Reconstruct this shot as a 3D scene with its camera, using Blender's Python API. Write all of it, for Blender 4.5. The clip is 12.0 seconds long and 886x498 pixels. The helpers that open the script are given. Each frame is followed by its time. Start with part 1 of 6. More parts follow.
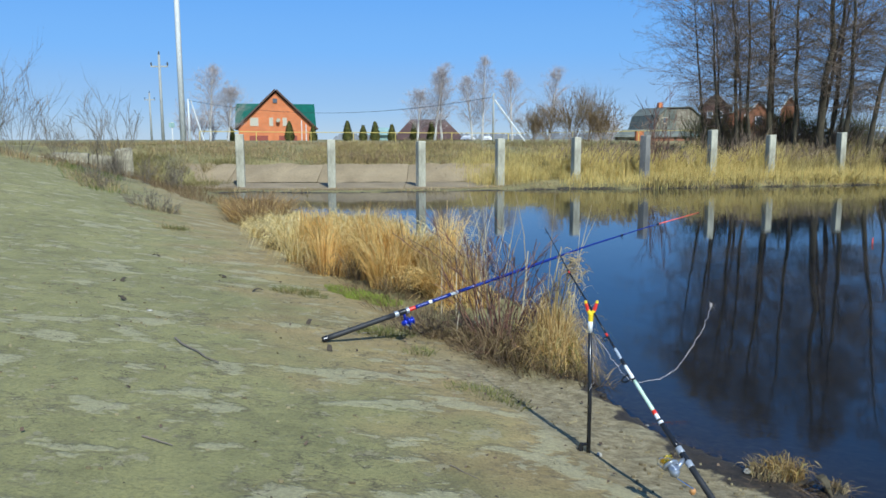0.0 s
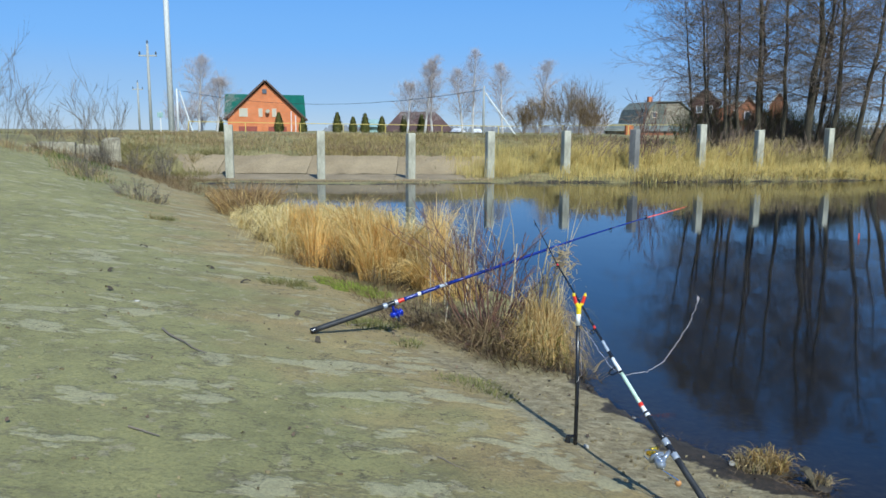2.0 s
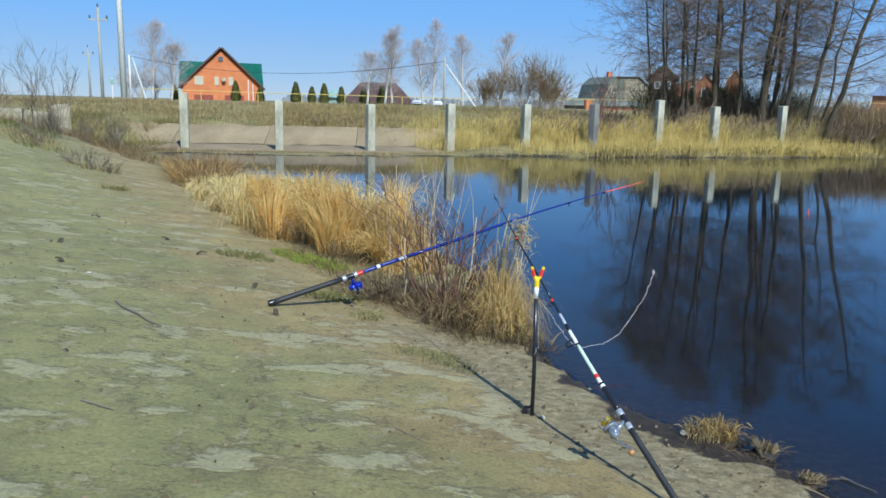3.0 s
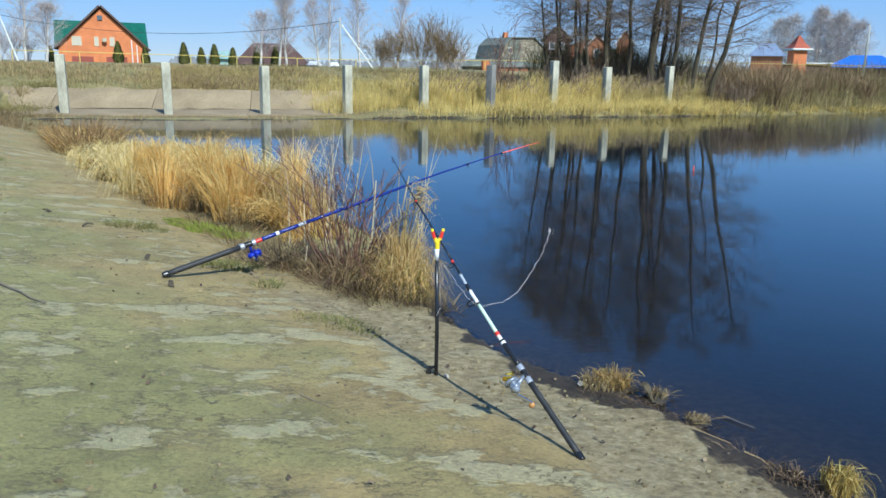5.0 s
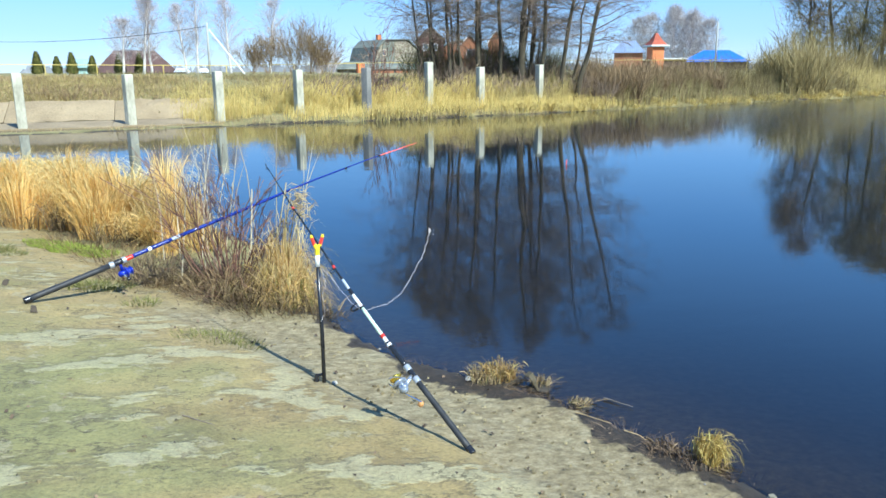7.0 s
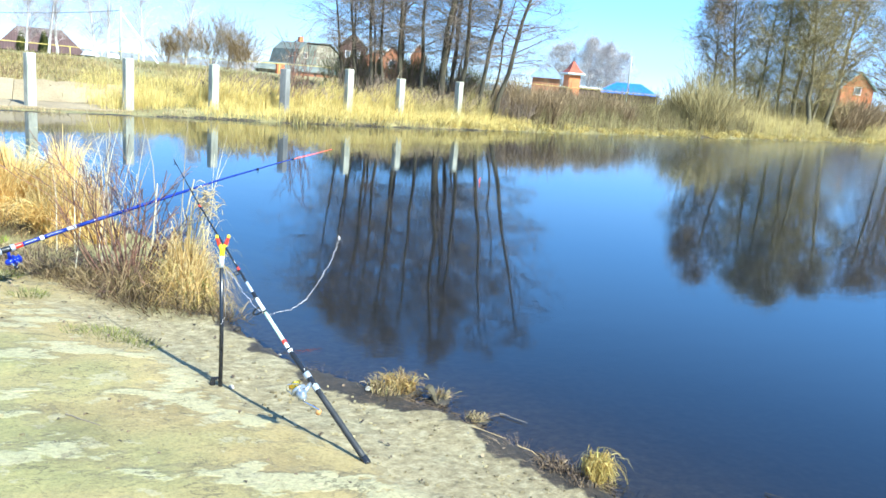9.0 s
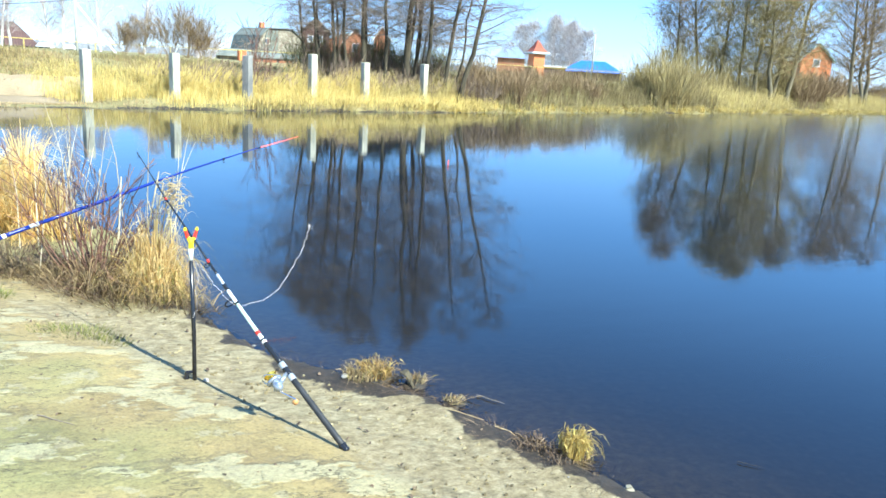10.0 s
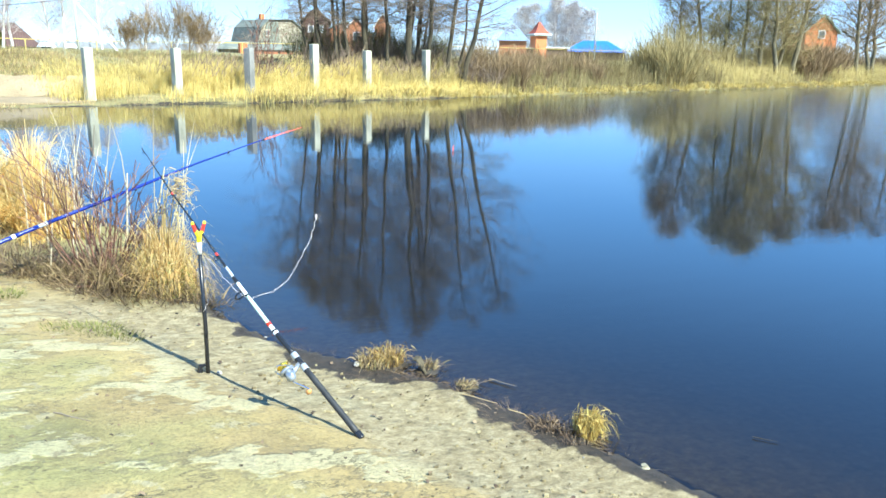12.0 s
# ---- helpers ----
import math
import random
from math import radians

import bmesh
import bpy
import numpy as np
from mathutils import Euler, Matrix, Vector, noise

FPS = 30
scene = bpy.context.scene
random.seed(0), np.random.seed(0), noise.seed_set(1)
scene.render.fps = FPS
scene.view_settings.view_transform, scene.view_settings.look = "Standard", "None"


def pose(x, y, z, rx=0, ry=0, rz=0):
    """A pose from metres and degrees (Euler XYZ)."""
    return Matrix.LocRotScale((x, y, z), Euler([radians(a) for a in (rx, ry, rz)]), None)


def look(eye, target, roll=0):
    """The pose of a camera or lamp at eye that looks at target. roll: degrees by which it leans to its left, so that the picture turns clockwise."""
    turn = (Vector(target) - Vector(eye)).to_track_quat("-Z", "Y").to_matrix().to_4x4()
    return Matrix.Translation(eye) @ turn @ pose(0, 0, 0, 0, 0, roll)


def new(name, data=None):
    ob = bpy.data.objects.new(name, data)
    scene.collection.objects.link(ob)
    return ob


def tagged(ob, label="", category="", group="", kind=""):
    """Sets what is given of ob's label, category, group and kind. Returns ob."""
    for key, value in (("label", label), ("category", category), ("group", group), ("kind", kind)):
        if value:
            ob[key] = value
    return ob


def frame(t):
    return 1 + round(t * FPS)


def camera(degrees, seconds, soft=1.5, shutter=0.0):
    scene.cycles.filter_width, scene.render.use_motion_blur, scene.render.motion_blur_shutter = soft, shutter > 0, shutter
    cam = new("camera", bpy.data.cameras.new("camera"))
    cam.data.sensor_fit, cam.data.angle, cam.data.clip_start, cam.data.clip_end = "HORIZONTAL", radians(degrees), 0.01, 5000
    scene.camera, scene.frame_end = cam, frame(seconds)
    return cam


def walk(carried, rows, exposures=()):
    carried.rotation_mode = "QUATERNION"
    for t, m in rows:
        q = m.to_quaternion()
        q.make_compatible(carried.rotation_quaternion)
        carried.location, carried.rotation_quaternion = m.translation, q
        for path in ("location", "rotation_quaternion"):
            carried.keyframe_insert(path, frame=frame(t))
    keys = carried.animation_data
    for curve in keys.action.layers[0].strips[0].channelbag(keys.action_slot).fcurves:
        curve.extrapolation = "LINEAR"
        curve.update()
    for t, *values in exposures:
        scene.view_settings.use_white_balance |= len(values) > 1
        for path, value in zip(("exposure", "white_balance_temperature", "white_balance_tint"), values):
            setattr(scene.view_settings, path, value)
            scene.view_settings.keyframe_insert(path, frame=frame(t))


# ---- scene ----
cam = camera(60.5, 12.0, soft=1.6)
PATH = [
    (0, (0.0, 0.001, 1.301), (-0.001, 1.981, 1.015), -0.1),
    (0.5, (-0.002, 0.002, 1.298), (0.005, 1.981, 1.008), 0.2),
    (1, (-0.001, 0.0, 1.3), (0.008, 1.978, 1.005), 0.3),
    (1.5, (-0.001, 0.002, 1.299), (0.013, 1.98, 1.0), 0.4),
    (2, (0.002, 0.002, 1.298), (0.029, 1.978, 0.993), 0.4),
    (2.5, (0.001, 0.001, 1.297), (0.073, 1.971, 0.961), 1.0),
    (3, (0.002, 0.005, 1.298), (0.136, 1.965, 0.924), 1.3),
    (5, (0.012, 0.002, 1.3), (0.398, 1.908, 0.836), 1.1),
    (5.5, (0.023, 0.0, 1.299), (0.477, 1.886, 0.813), -0.4),
    (6, (0.023, -0.001, 1.302), (0.592, 1.86, 0.839), 0.1),
    (6.5, (0.031, -0.005, 1.3), (0.649, 1.842, 0.844), -1.3),
    (7, (0.03, -0.01, 1.303), (0.704, 1.817, 0.846), -0.3),
    (8.8, (0.021, -0.03, 1.316), (0.917, 1.705, 0.885), 5.5),
    (9, (0.027, -0.029, 1.309), (0.92, 1.711, 0.89), 4.9),
    (9.5, (0.032, -0.031, 1.32), (1.007, 1.656, 0.868), 4.1),
    (10, (0.025, -0.027, 1.314), (0.984, 1.668, 0.857), 3.4),
    (10.5, (0.03, -0.031, 1.312), (0.985, 1.664, 0.849), 3.1),
    (11, (0.027, -0.03, 1.31), (0.972, 1.666, 0.831), 2.8),
    (11.5, (0.028, -0.034, 1.31), (0.965, 1.666, 0.827), 1.6),
    (12, (0.028, -0.025, 1.31), (0.965, 1.672, 0.817), 1.3),
]
EXPOSURES = [(0.0, 0.2, 5700, 4), (2.0, 0.2, 5700, 4), (5.0, 0.4, 5750, 3), (6.0, 0.62, 5760, 2), (6.5, 0.82, 5760, 2), (7.0, 0.98, 5730, 1), (9.0, 1.60, 5740, -1), (9.5, 1.60, 5830, 0), (12.0, 1.62, 5960, -2)]
walk(cam, [(t, look(eye, target, roll)) for t, eye, target, roll in PATH], EXPOSURES)

# ---- world and sun ----
SUN = Vector((0.20, -0.57, 0.58)).normalized()
world = bpy.data.worlds.new("sky")
scene.world = world
world.use_nodes = True
wn = world.node_tree.nodes
sky = wn.new("ShaderNodeTexSky")
sky.sky_type, sky.sun_disc = "NISHITA", False
sky.sun_elevation, sky.sun_rotation = math.asin(SUN.z), math.atan2(SUN.x, SUN.y)
sky.air_density, sky.dust_density, sky.ozone_density, sky.altitude = 0.8, 0.0, 3.0, 800
wn["Background"].inputs[1].default_value = 0.088
# spring haze: pale at the horizon, deepening to blue overhead
wl = world.node_tree.links
at_ = wn.new("ShaderNodeTexCoord")
up_ = wn.new("ShaderNodeSeparateXYZ")
wl.new(at_.outputs["Generated"], up_.inputs[0])
tint = wn.new("ShaderNodeValToRGB")
tint.color_ramp.interpolation = "EASE"
steps_ = [(0.0, (0.390, 0.495, 0.690)), (0.05, (0.300, 0.465, 0.760)), (0.12, (0.218, 0.475, 0.920)), (0.20, (0.175, 0.445, 0.960)), (0.42, (0.115, 0.295, 0.730)), (0.75, (0.090, 0.220, 0.520))]
while len(tint.color_ramp.elements) < len(steps_):
    tint.color_ramp.elements.new(0.5)
for k_, (p_, c_) in zip(tint.color_ramp.elements, steps_):
    k_.position, k_.color = p_, (*c_, 1)
wl.new(up_.outputs[2], tint.inputs[0])
scaled = wn.new("ShaderNodeVectorMath")
scaled.operation = "SCALE"
scaled.inputs["Scale"].default_value = 9.2
wl.new(tint.outputs[0], scaled.inputs[0])
haze = wn.new("ShaderNodeMix")
haze.data_type = "RGBA"
haze.inputs[0].default_value = 0.75
wl.new(sky.outputs[0], haze.inputs[6])
wl.new(scaled.outputs[0], haze.inputs[7])
wl.new(haze.outputs[2], wn["Background"].inputs[0])
sun = new("sun", bpy.data.lights.new("sun", "SUN"))
sun.data.energy, sun.data.angle, sun.data.color = 4.6, radians(0.5), (1.0, 0.95, 0.86)
sun.matrix_world = look(SUN * 50, (0, 0, 0))


# ---- materials ----
def nodes_of(name):
    m = bpy.data.materials.new(name)
    m.use_nodes = True
    return m, m.node_tree.nodes, m.node_tree.links, m.node_tree.nodes["Principled BSDF"]


def texture_noise(n, l, scale, detail=4, rough=0.55, stretch=(1, 1, 1), turn=0.0, space="Object"):
    co = n.new("ShaderNodeTexCoord")
    mp = n.new("ShaderNodeMapping")
    mp.inputs["Scale"].default_value = stretch
    mp.inputs["Rotation"].default_value = (0, 0, radians(turn))
    t = n.new("ShaderNodeTexNoise")
    t.inputs["Scale"].default_value, t.inputs["Detail"].default_value, t.inputs["Roughness"].default_value = scale, detail, rough
    l.new(co.outputs[space], mp.inputs[0])
    l.new(mp.outputs[0], t.inputs["Vector"])
    return t.outputs["Fac"]


def ramp(n, l, fac, stops):
    r = n.new("ShaderNodeValToRGB")
    e = r.color_ramp.elements
    while len(e) < len(stops):
        e.new(0.5)
    for k, (p, c) in zip(e, stops):
        k.position, k.color = p, (*c, 1) if len(c) == 3 else c
    l.new(fac, r.inputs[0])
    return r.outputs[0]


def mix(n, l, fac, a, b, mode="MIX"):
    m = n.new("ShaderNodeMix")
    m.data_type, m.blend_type = "RGBA", mode
    for s, v in ((m.inputs[0], fac), (m.inputs[6], a), (m.inputs[7], b)):
        if isinstance(v, bpy.types.NodeSocket):
            l.new(v, s)
        else:
            s.default_value = v if isinstance(v, (int, float)) else (*v, 1)
    return m.outputs[2]


def bump(n, l, bsdf, height, strength=0.3, distance=0.01):
    b = n.new("ShaderNodeBump")
    b.inputs["Strength"].default_value, b.inputs["Distance"].default_value = strength, distance
    l.new(height, b.inputs["Height"])
    l.new(b.outputs[0], bsdf.inputs["Normal"])


def surface(name, dark, light, rough=0.8, scale=8, fine=60, metal=0.0, strength=0.3, distance=0.004, stretch=(1, 1, 1)):
    """A worn surface: two scales of variation between two colours, and a fine relief."""
    m, n, l, b = nodes_of(name)
    big = texture_noise(n, l, scale, 5, 0.6, stretch)
    small = texture_noise(n, l, fine, 3, 0.6, stretch)
    c = ramp(n, l, big, [(0.3, dark), (0.7, light)])
    s = ramp(n, l, small, [(0.3, (0.72, 0.72, 0.72)), (0.7, (1.1, 1.1, 1.1))])
    l.new(mix(n, l, 1.0, c, s, "MULTIPLY"), b.inputs["Base Color"])
    b.inputs["Roughness"].default_value, b.inputs["Metallic"].default_value = rough, metal
    bump(n, l, b, small, strength, distance)
    return m


def straw(name, stops, rough=0.75, through_light=0.0):
    """Blades and twigs: each one takes its own tone."""
    m, n, l, b = nodes_of(name)
    g = n.new("ShaderNodeNewGeometry")
    c = ramp(n, l, g.outputs["Random Per Island"], stops)
    t = texture_noise(n, l, 2.2, 4)
    tone = ramp(n, l, t, [(0.32, (0.74, 0.70, 0.65)), (0.68, (1.16, 1.16, 1.16))])
    col = mix(n, l, 1.0, c, tone, "MULTIPLY")
    l.new(col, b.inputs["Base Color"])
    b.inputs["Roughness"].default_value = rough
    if through_light:
        tr = n.new("ShaderNodeBsdfTranslucent")
        l.new(col, tr.inputs[0])
        ms = n.new("ShaderNodeMixShader")
        ms.inputs[0].default_value = through_light
        l.new(b.outputs[0], ms.inputs[1])
        l.new(tr.outputs[0], ms.inputs[2])
        l.new(ms.outputs[0], n["Material Output"].inputs[0])
    return m


def plain(name, color, rough=0.5, metal=0.0, vary=0.12):
    m, n, l, b = nodes_of(name)
    t = texture_noise(n, l, 90, 3)
    lo, hi = tuple(c * (1 - vary) for c in color), tuple(min(1, c * (1 + vary)) for c in color)
    l.new(ramp(n, l, t, [(0.3, lo), (0.7, hi)]), b.inputs["Base Color"])
    b.inputs["Roughness"].default_value, b.inputs["Metallic"].default_value = rough, metal
    return m


def ground_material():
    m, n, l, b = nodes_of("bank_earth")
    far = n.new("ShaderNodeVertexColor")
    far.layer_name = "cover"
    sep = n.new("ShaderNodeSeparateColor")
    l.new(far.outputs[0], sep.inputs[0])
    big = texture_noise(n, l, 0.9, 5, 0.6)
    olive = ramp(n, l, big, [(0.35, (0.236, 0.222, 0.088)), (0.65, (0.292, 0.272, 0.108))])
    brown = ramp(n, l, big, [(0.35, (0.285, 0.216, 0.092)), (0.65, (0.360, 0.275, 0.118))])
    base = mix(n, l, sep.outputs[2], olive, brown)
    mid = texture_noise(n, l, 4.5, 7, 0.7, (0.9, 0.8, 1), -15)
    base = mix(n, l, 1.0, base, ramp(n, l, mid, [(0.3, (0.76, 0.75, 0.72)), (0.5, (0.99, 0.99, 0.98)), (0.72, (1.18, 1.16, 1.12))]), "MULTIPLY")
    # dried pale silt in torn streaks of two sizes
    streak = texture_noise(n, l, 4.6, 8, 0.60, (0.52, 1.0, 1), -24)
    base = mix(n, l, ramp(n, l, streak, [(0.578, (0, 0, 0)), (0.592, (0.68, 0.68, 0.68))]), base, (0.40, 0.368, 0.215))
    flake = texture_noise(n, l, 11.0, 7, 0.66, (0.8, 0.8, 1), -20)
    base = mix(n, l, ramp(n, l, flake, [(0.59, (0, 0, 0)), (0.61, (0.6, 0.6, 0.6))]), base, (0.36, 0.318, 0.19))
    # dark crumbs, flaked edges and cracks
    crumbs = texture_noise(n, l, 13, 9, 0.76, (0.9, 0.65, 1), -10)
    base = mix(n, l, ramp(n, l, crumbs, [(0.36, (0.6, 0.6, 0.6)), (0.40, (0, 0, 0))]), base, (0.13, 0.105, 0.055))
    # edges of curling flakes, as thin broken dark lines
    for scale, turn, dark in ((5.0, -14, 0.8), (11.0, 6, 0.8)):
        wave = texture_noise(n, l, scale, 8, 0.62, (0.65, 1.25, 1), turn)
        thin = ramp(n, l, wave, [(0.486, (0, 0, 0)), (0.495, (dark, dark, dark)), (0.505, (dark, dark, dark)), (0.512, (0, 0, 0))])
        some = ramp(n, l, texture_noise(n, l, scale * 0.55, 4, 0.6), [(0.52, (0, 0, 0)), (0.58, (1, 1, 1))])
        base = mix(n, l, mix(n, l, 1.0, thin, some, "MULTIPLY"), base, (0.095, 0.08, 0.042))
    grit = texture_noise(n, l, 70, 6, 0.8)
    base = mix(n, l, 1.0, base, ramp(n, l, grit, [(0.32, (0.62, 0.60, 0.56)), (0.5, (1, 1, 1)), (0.68, (1.28, 1.26, 1.2))]), "MULTIPLY")
    rim = ramp(n, l, streak, [(0.535, (0, 0, 0)), (0.555, (0.4, 0.4, 0.4)), (0.565, (0.4, 0.4, 0.4)), (0.575, (0, 0, 0))])
    base = mix(n, l, rim, base, (0.14, 0.115, 0.07))
    # crumbled soil beyond the edge of the smooth silt sheet
    broken = texture_noise(n, l, 24, 9, 0.82, (0.8, 1.1, 1), -30)
    loose = ramp(n, l, broken, [(0.36, (0.055, 0.044, 0.025)), (0.45, (0.17, 0.138, 0.075)), (0.54, (0.27, 0.225, 0.128)), (0.64, (0.42, 0.365, 0.225))])
    base = mix(n, l, mix(n, l, 1.0, far.outputs["Alpha"], (0.78, 0.78, 0.78), "MULTIPLY"), base, loose)
    # grass cover and brown soil away from the worn bank
    turf_n = texture_noise(n, l, 1.2, 6, 0.7)
    turf = ramp(n, l, turf_n, [(0.3, (0.12, 0.107, 0.04)), (0.5, (0.215, 0.188, 0.072)), (0.72, (0.36, 0.30, 0.13))])
    base = mix(n, l, sep.outputs[0], base, turf)
    # wet mud along the water line
    ragged = mix(n, l, 0.55, sep.outputs[1], texture_noise(n, l, 16, 7, 0.75), "LINEAR_LIGHT")
    damp = ramp(n, l, ragged, [(0.62, (0, 0, 0)), (0.80, (1, 1, 1))])
    mud = ramp(n, l, texture_noise(n, l, 22, 7, 0.75), [(0.35, (0.012, 0.009, 0.005)), (0.65, (0.055, 0.040, 0.024))])
    wet = mix(n, l, damp, base, mud)
    l.new(wet, b.inputs["Base Color"])
    rr = ramp(n, l, damp, [(0.0, (0.95, 0.95, 0.95)), (1.0, (0.75, 0.75, 0.75))])
    l.new(rr, b.inputs["Roughness"])
    fine = texture_noise(n, l, 26, 9, 0.78, (0.9, 0.8, 1), -12)
    vor = n.new("ShaderNodeTexVoronoi")
    vor.feature = "DISTANCE_TO_EDGE"
    vor.inputs["Scale"].default_value = 14.0
    co = n.new("ShaderNodeTexCoord")
    warp = mix(n, l, 0.12, co.outputs["Object"], texture_noise(n, l, 6, 3), "ADD")
    l.new(warp, vor.inputs["Vector"])
    crack = ramp(n, l, vor.outputs["Distance"], [(0.0, (0, 0, 0)), (0.03, (1, 1, 1))])
    gate = ramp(n, l, texture_noise(n, l, 1.1, 3), [(0.38, (0.4, 0.4, 0.4)), (0.5, (1, 1, 1))])
    crack = mix(n, l, gate, crack, (1, 1, 1))
    hgt = mix(n, l, 0.35, fine, crack, "MULTIPLY")
    hgt = mix(n, l, 0.5, hgt, ramp(n, l, streak, [(0.56, (0, 0, 0)), (0.61, (1, 1, 1))]), "ADD")
    clods = ramp(n, l, crumbs, [(0.36, (0, 0, 0)), (0.44, (0.55, 0.55, 0.55)), (0.62, (1, 1, 1))])
    hgt = mix(n, l, 0.4, hgt, clods, "ADD")
    hgt = mix(n, l, mix(n, l, 1.0, far.outputs["Alpha"], (0.7, 0.7, 0.7), "MULTIPLY"), hgt, broken)
    bump(n, l, b, hgt, 0.9, 0.012)
    return m


def water_material():
    m, n, l, b = nodes_of("pond_water")
    n.remove(b)
    g = n.new("ShaderNodeBsdfGlossy")
    # a light breeze roughens the wide arm of the pond
    at = n.new("ShaderNodeTexCoord")
    xyz = n.new("ShaderNodeSeparateXYZ")
    l.new(at.outputs["Object"], xyz.inputs[0])
    breeze = n.new("ShaderNodeMapRange")
    breeze.interpolation_type = "SMOOTHSTEP"
    for k, v in enumerate((7.0, 19.0, 0.035, 0.13)):
        breeze.inputs[k + 1].default_value = v
    l.new(xyz.outputs[0], breeze.inputs[0])
    l.new(breeze.outputs[0], g.inputs["Roughness"])
    g.inputs["Color"].default_value = (0.93, 0.96, 1.0, 1)
    clear = n.new("ShaderNodeBsdfTransparent")
    clear.inputs[0].default_value = (0.45, 0.42, 0.37, 1)
    murk = n.new("ShaderNodeBsdfDiffuse")
    murk.inputs[0].default_value = (0.009, 0.011, 0.014, 1)
    tr = n.new("ShaderNodeMixShader")
    # the murk hides the bed as the water deepens
    deep = n.new("ShaderNodeVertexColor")
    deep.layer_name = "depth"
    l.new(ramp(n, l, deep.outputs[0], [(0.0, (0.30, 0.30, 0.30)), (0.3, (0.72, 0.72, 0.72)), (0.8, (0.98, 0.98, 0.98))]), tr.inputs[0])
    l.new(clear.outputs[0], tr.inputs[1])
    l.new(murk.outputs[0], tr.inputs[2])
    fr = n.new("ShaderNodeFresnel")
    fr.inputs[0].default_value = 1.34
    ms = n.new("ShaderNodeMixShader")
    rip = texture_noise(n, l, 2.2, 4, 0.55, (0.55, 1.5, 1), 12)
    bp = n.new("ShaderNodeBump")
    bp.inputs["Strength"].default_value, bp.inputs["Distance"].default_value = 0.25, 0.0045
    chop = texture_noise(n, l, 8.5, 3, 0.5, (0.45, 1.6, 1), 20)
    l.new(mix(n, l, 0.10, rip, chop), bp.inputs["Height"])
    for s in (g, fr):
        l.new(bp.outputs[0], s.inputs["Normal"])
    l.new(fr.outputs[0], ms.inputs[0])
    l.new(tr.outputs[0], ms.inputs[1])
    l.new(g.outputs[0], ms.inputs[2])
    l.new(ms.outputs[0], n["Material Output"].inputs[0])
    return m


def brick_material(name, a, b_, mortar):
    m, n, l, b = nodes_of(name)
    co = n.new("ShaderNodeTexCoord")
    mp = n.new("ShaderNodeMapping")
    mp.inputs["Rotation"].default_value = (radians(90), 0, 0)
    br = n.new("ShaderNodeTexBrick")
    br.inputs["Scale"].default_value = 1.0
    br.inputs["Brick Width"].default_value, br.inputs["Row Height"].default_value, br.inputs["Mortar Size"].default_value = 0.26, 0.078, 0.008
    br.inputs["Color1"].default_value, br.inputs["Color2"].default_value, br.inputs["Mortar"].default_value = (*a, 1), (*b_, 1), (*mortar, 1)
    l.new(co.outputs["Object"], mp.inputs[0])
    l.new(mp.outputs[0], br.inputs["Vector"])
    t = ramp(n, l, texture_noise(n, l, 0.8, 5, 0.6), [(0.3, (0.8, 0.78, 0.76)), (0.7, (1.08, 1.08, 1.08))])
    l.new(mix(n, l, 1.0, br.outputs[0], t, "MULTIPLY"), b.inputs["Base Color"])
    b.inputs["Roughness"].default_value = 0.85
    return m


def roof_material(name, color, pitch=0.25, rough=0.4):
    """Profiled sheet: ribs down the slope and faint weathering."""
    m, n, l, b = nodes_of(name)
    w = n.new("ShaderNodeTexWave")
    w.bands_direction = "X"
    w.inputs["Scale"].default_value = 0.31 / pitch
    co = n.new("ShaderNodeTexCoord")
    l.new(co.outputs["Object"], w.inputs[0])
    t = texture_noise(n, l, 1.5, 5, 0.6)
    c = ramp(n, l, t, [(0.3, tuple(v * 0.75 for v in color)), (0.7, tuple(v * 1.15 for v in color))])
    # shade in the troughs between ribs is put into the colour
    s = ramp(n, l, w.outputs[1], [(0.0, (0.8, 0.8, 0.8)), (0.4, (1, 1, 1))])
    l.new(mix(n, l, 1.0, c, s, "MULTIPLY"), b.inputs["Base Color"])
    b.inputs["Roughness"].default_value = rough
    bump(n, l, b, w.outputs[1], 0.5, 0.03)
    return m


EARTH = ground_material()
WATER = water_material()
CONCRETE = surface("post_concrete", (0.30, 0.29, 0.215), (0.60, 0.58, 0.455), 0.85, 2.6, 14, stretch=(1, 1, 0.4), strength=0.5)
CONCRETE_DARK = surface("dark_grey_concrete", (0.13, 0.13, 0.12), (0.30, 0.29, 0.26), 0.9, 3.0, 40, stretch=(1, 1, 0.4), strength=0.5)
SLAB = surface("slab_concrete", (0.235, 0.178, 0.10), (0.375, 0.293, 0.172), 0.9, 0.9, 25, strength=0.15, stretch=(1, 1, 0.6))
BLOCK = surface("wall_concrete", (0.19, 0.17, 0.105), (0.47, 0.43, 0.315), 0.9, 2.6, 14, strength=0.6)
POLE = surface("pole_concrete", (0.64, 0.66, 0.64), (0.80, 0.82, 0.80), 0.8, 2.0, 30, stretch=(1, 1, 0.2))
POLE_WOOD = surface("pole_wood", (0.32, 0.33, 0.30), (0.46, 0.47, 0.43), 0.85, 2.0, 30, stretch=(1, 1, 0.1))
STRAW = straw("dry_grass", [(0.0, (0.50, 0.295, 0.08)), (0.3, (0.74, 0.485, 0.145)), (0.6, (0.86, 0.62, 0.22)), (0.85, (0.90, 0.72, 0.33)), (1.0, (0.58, 0.45, 0.14))], 0.7, 0.45)
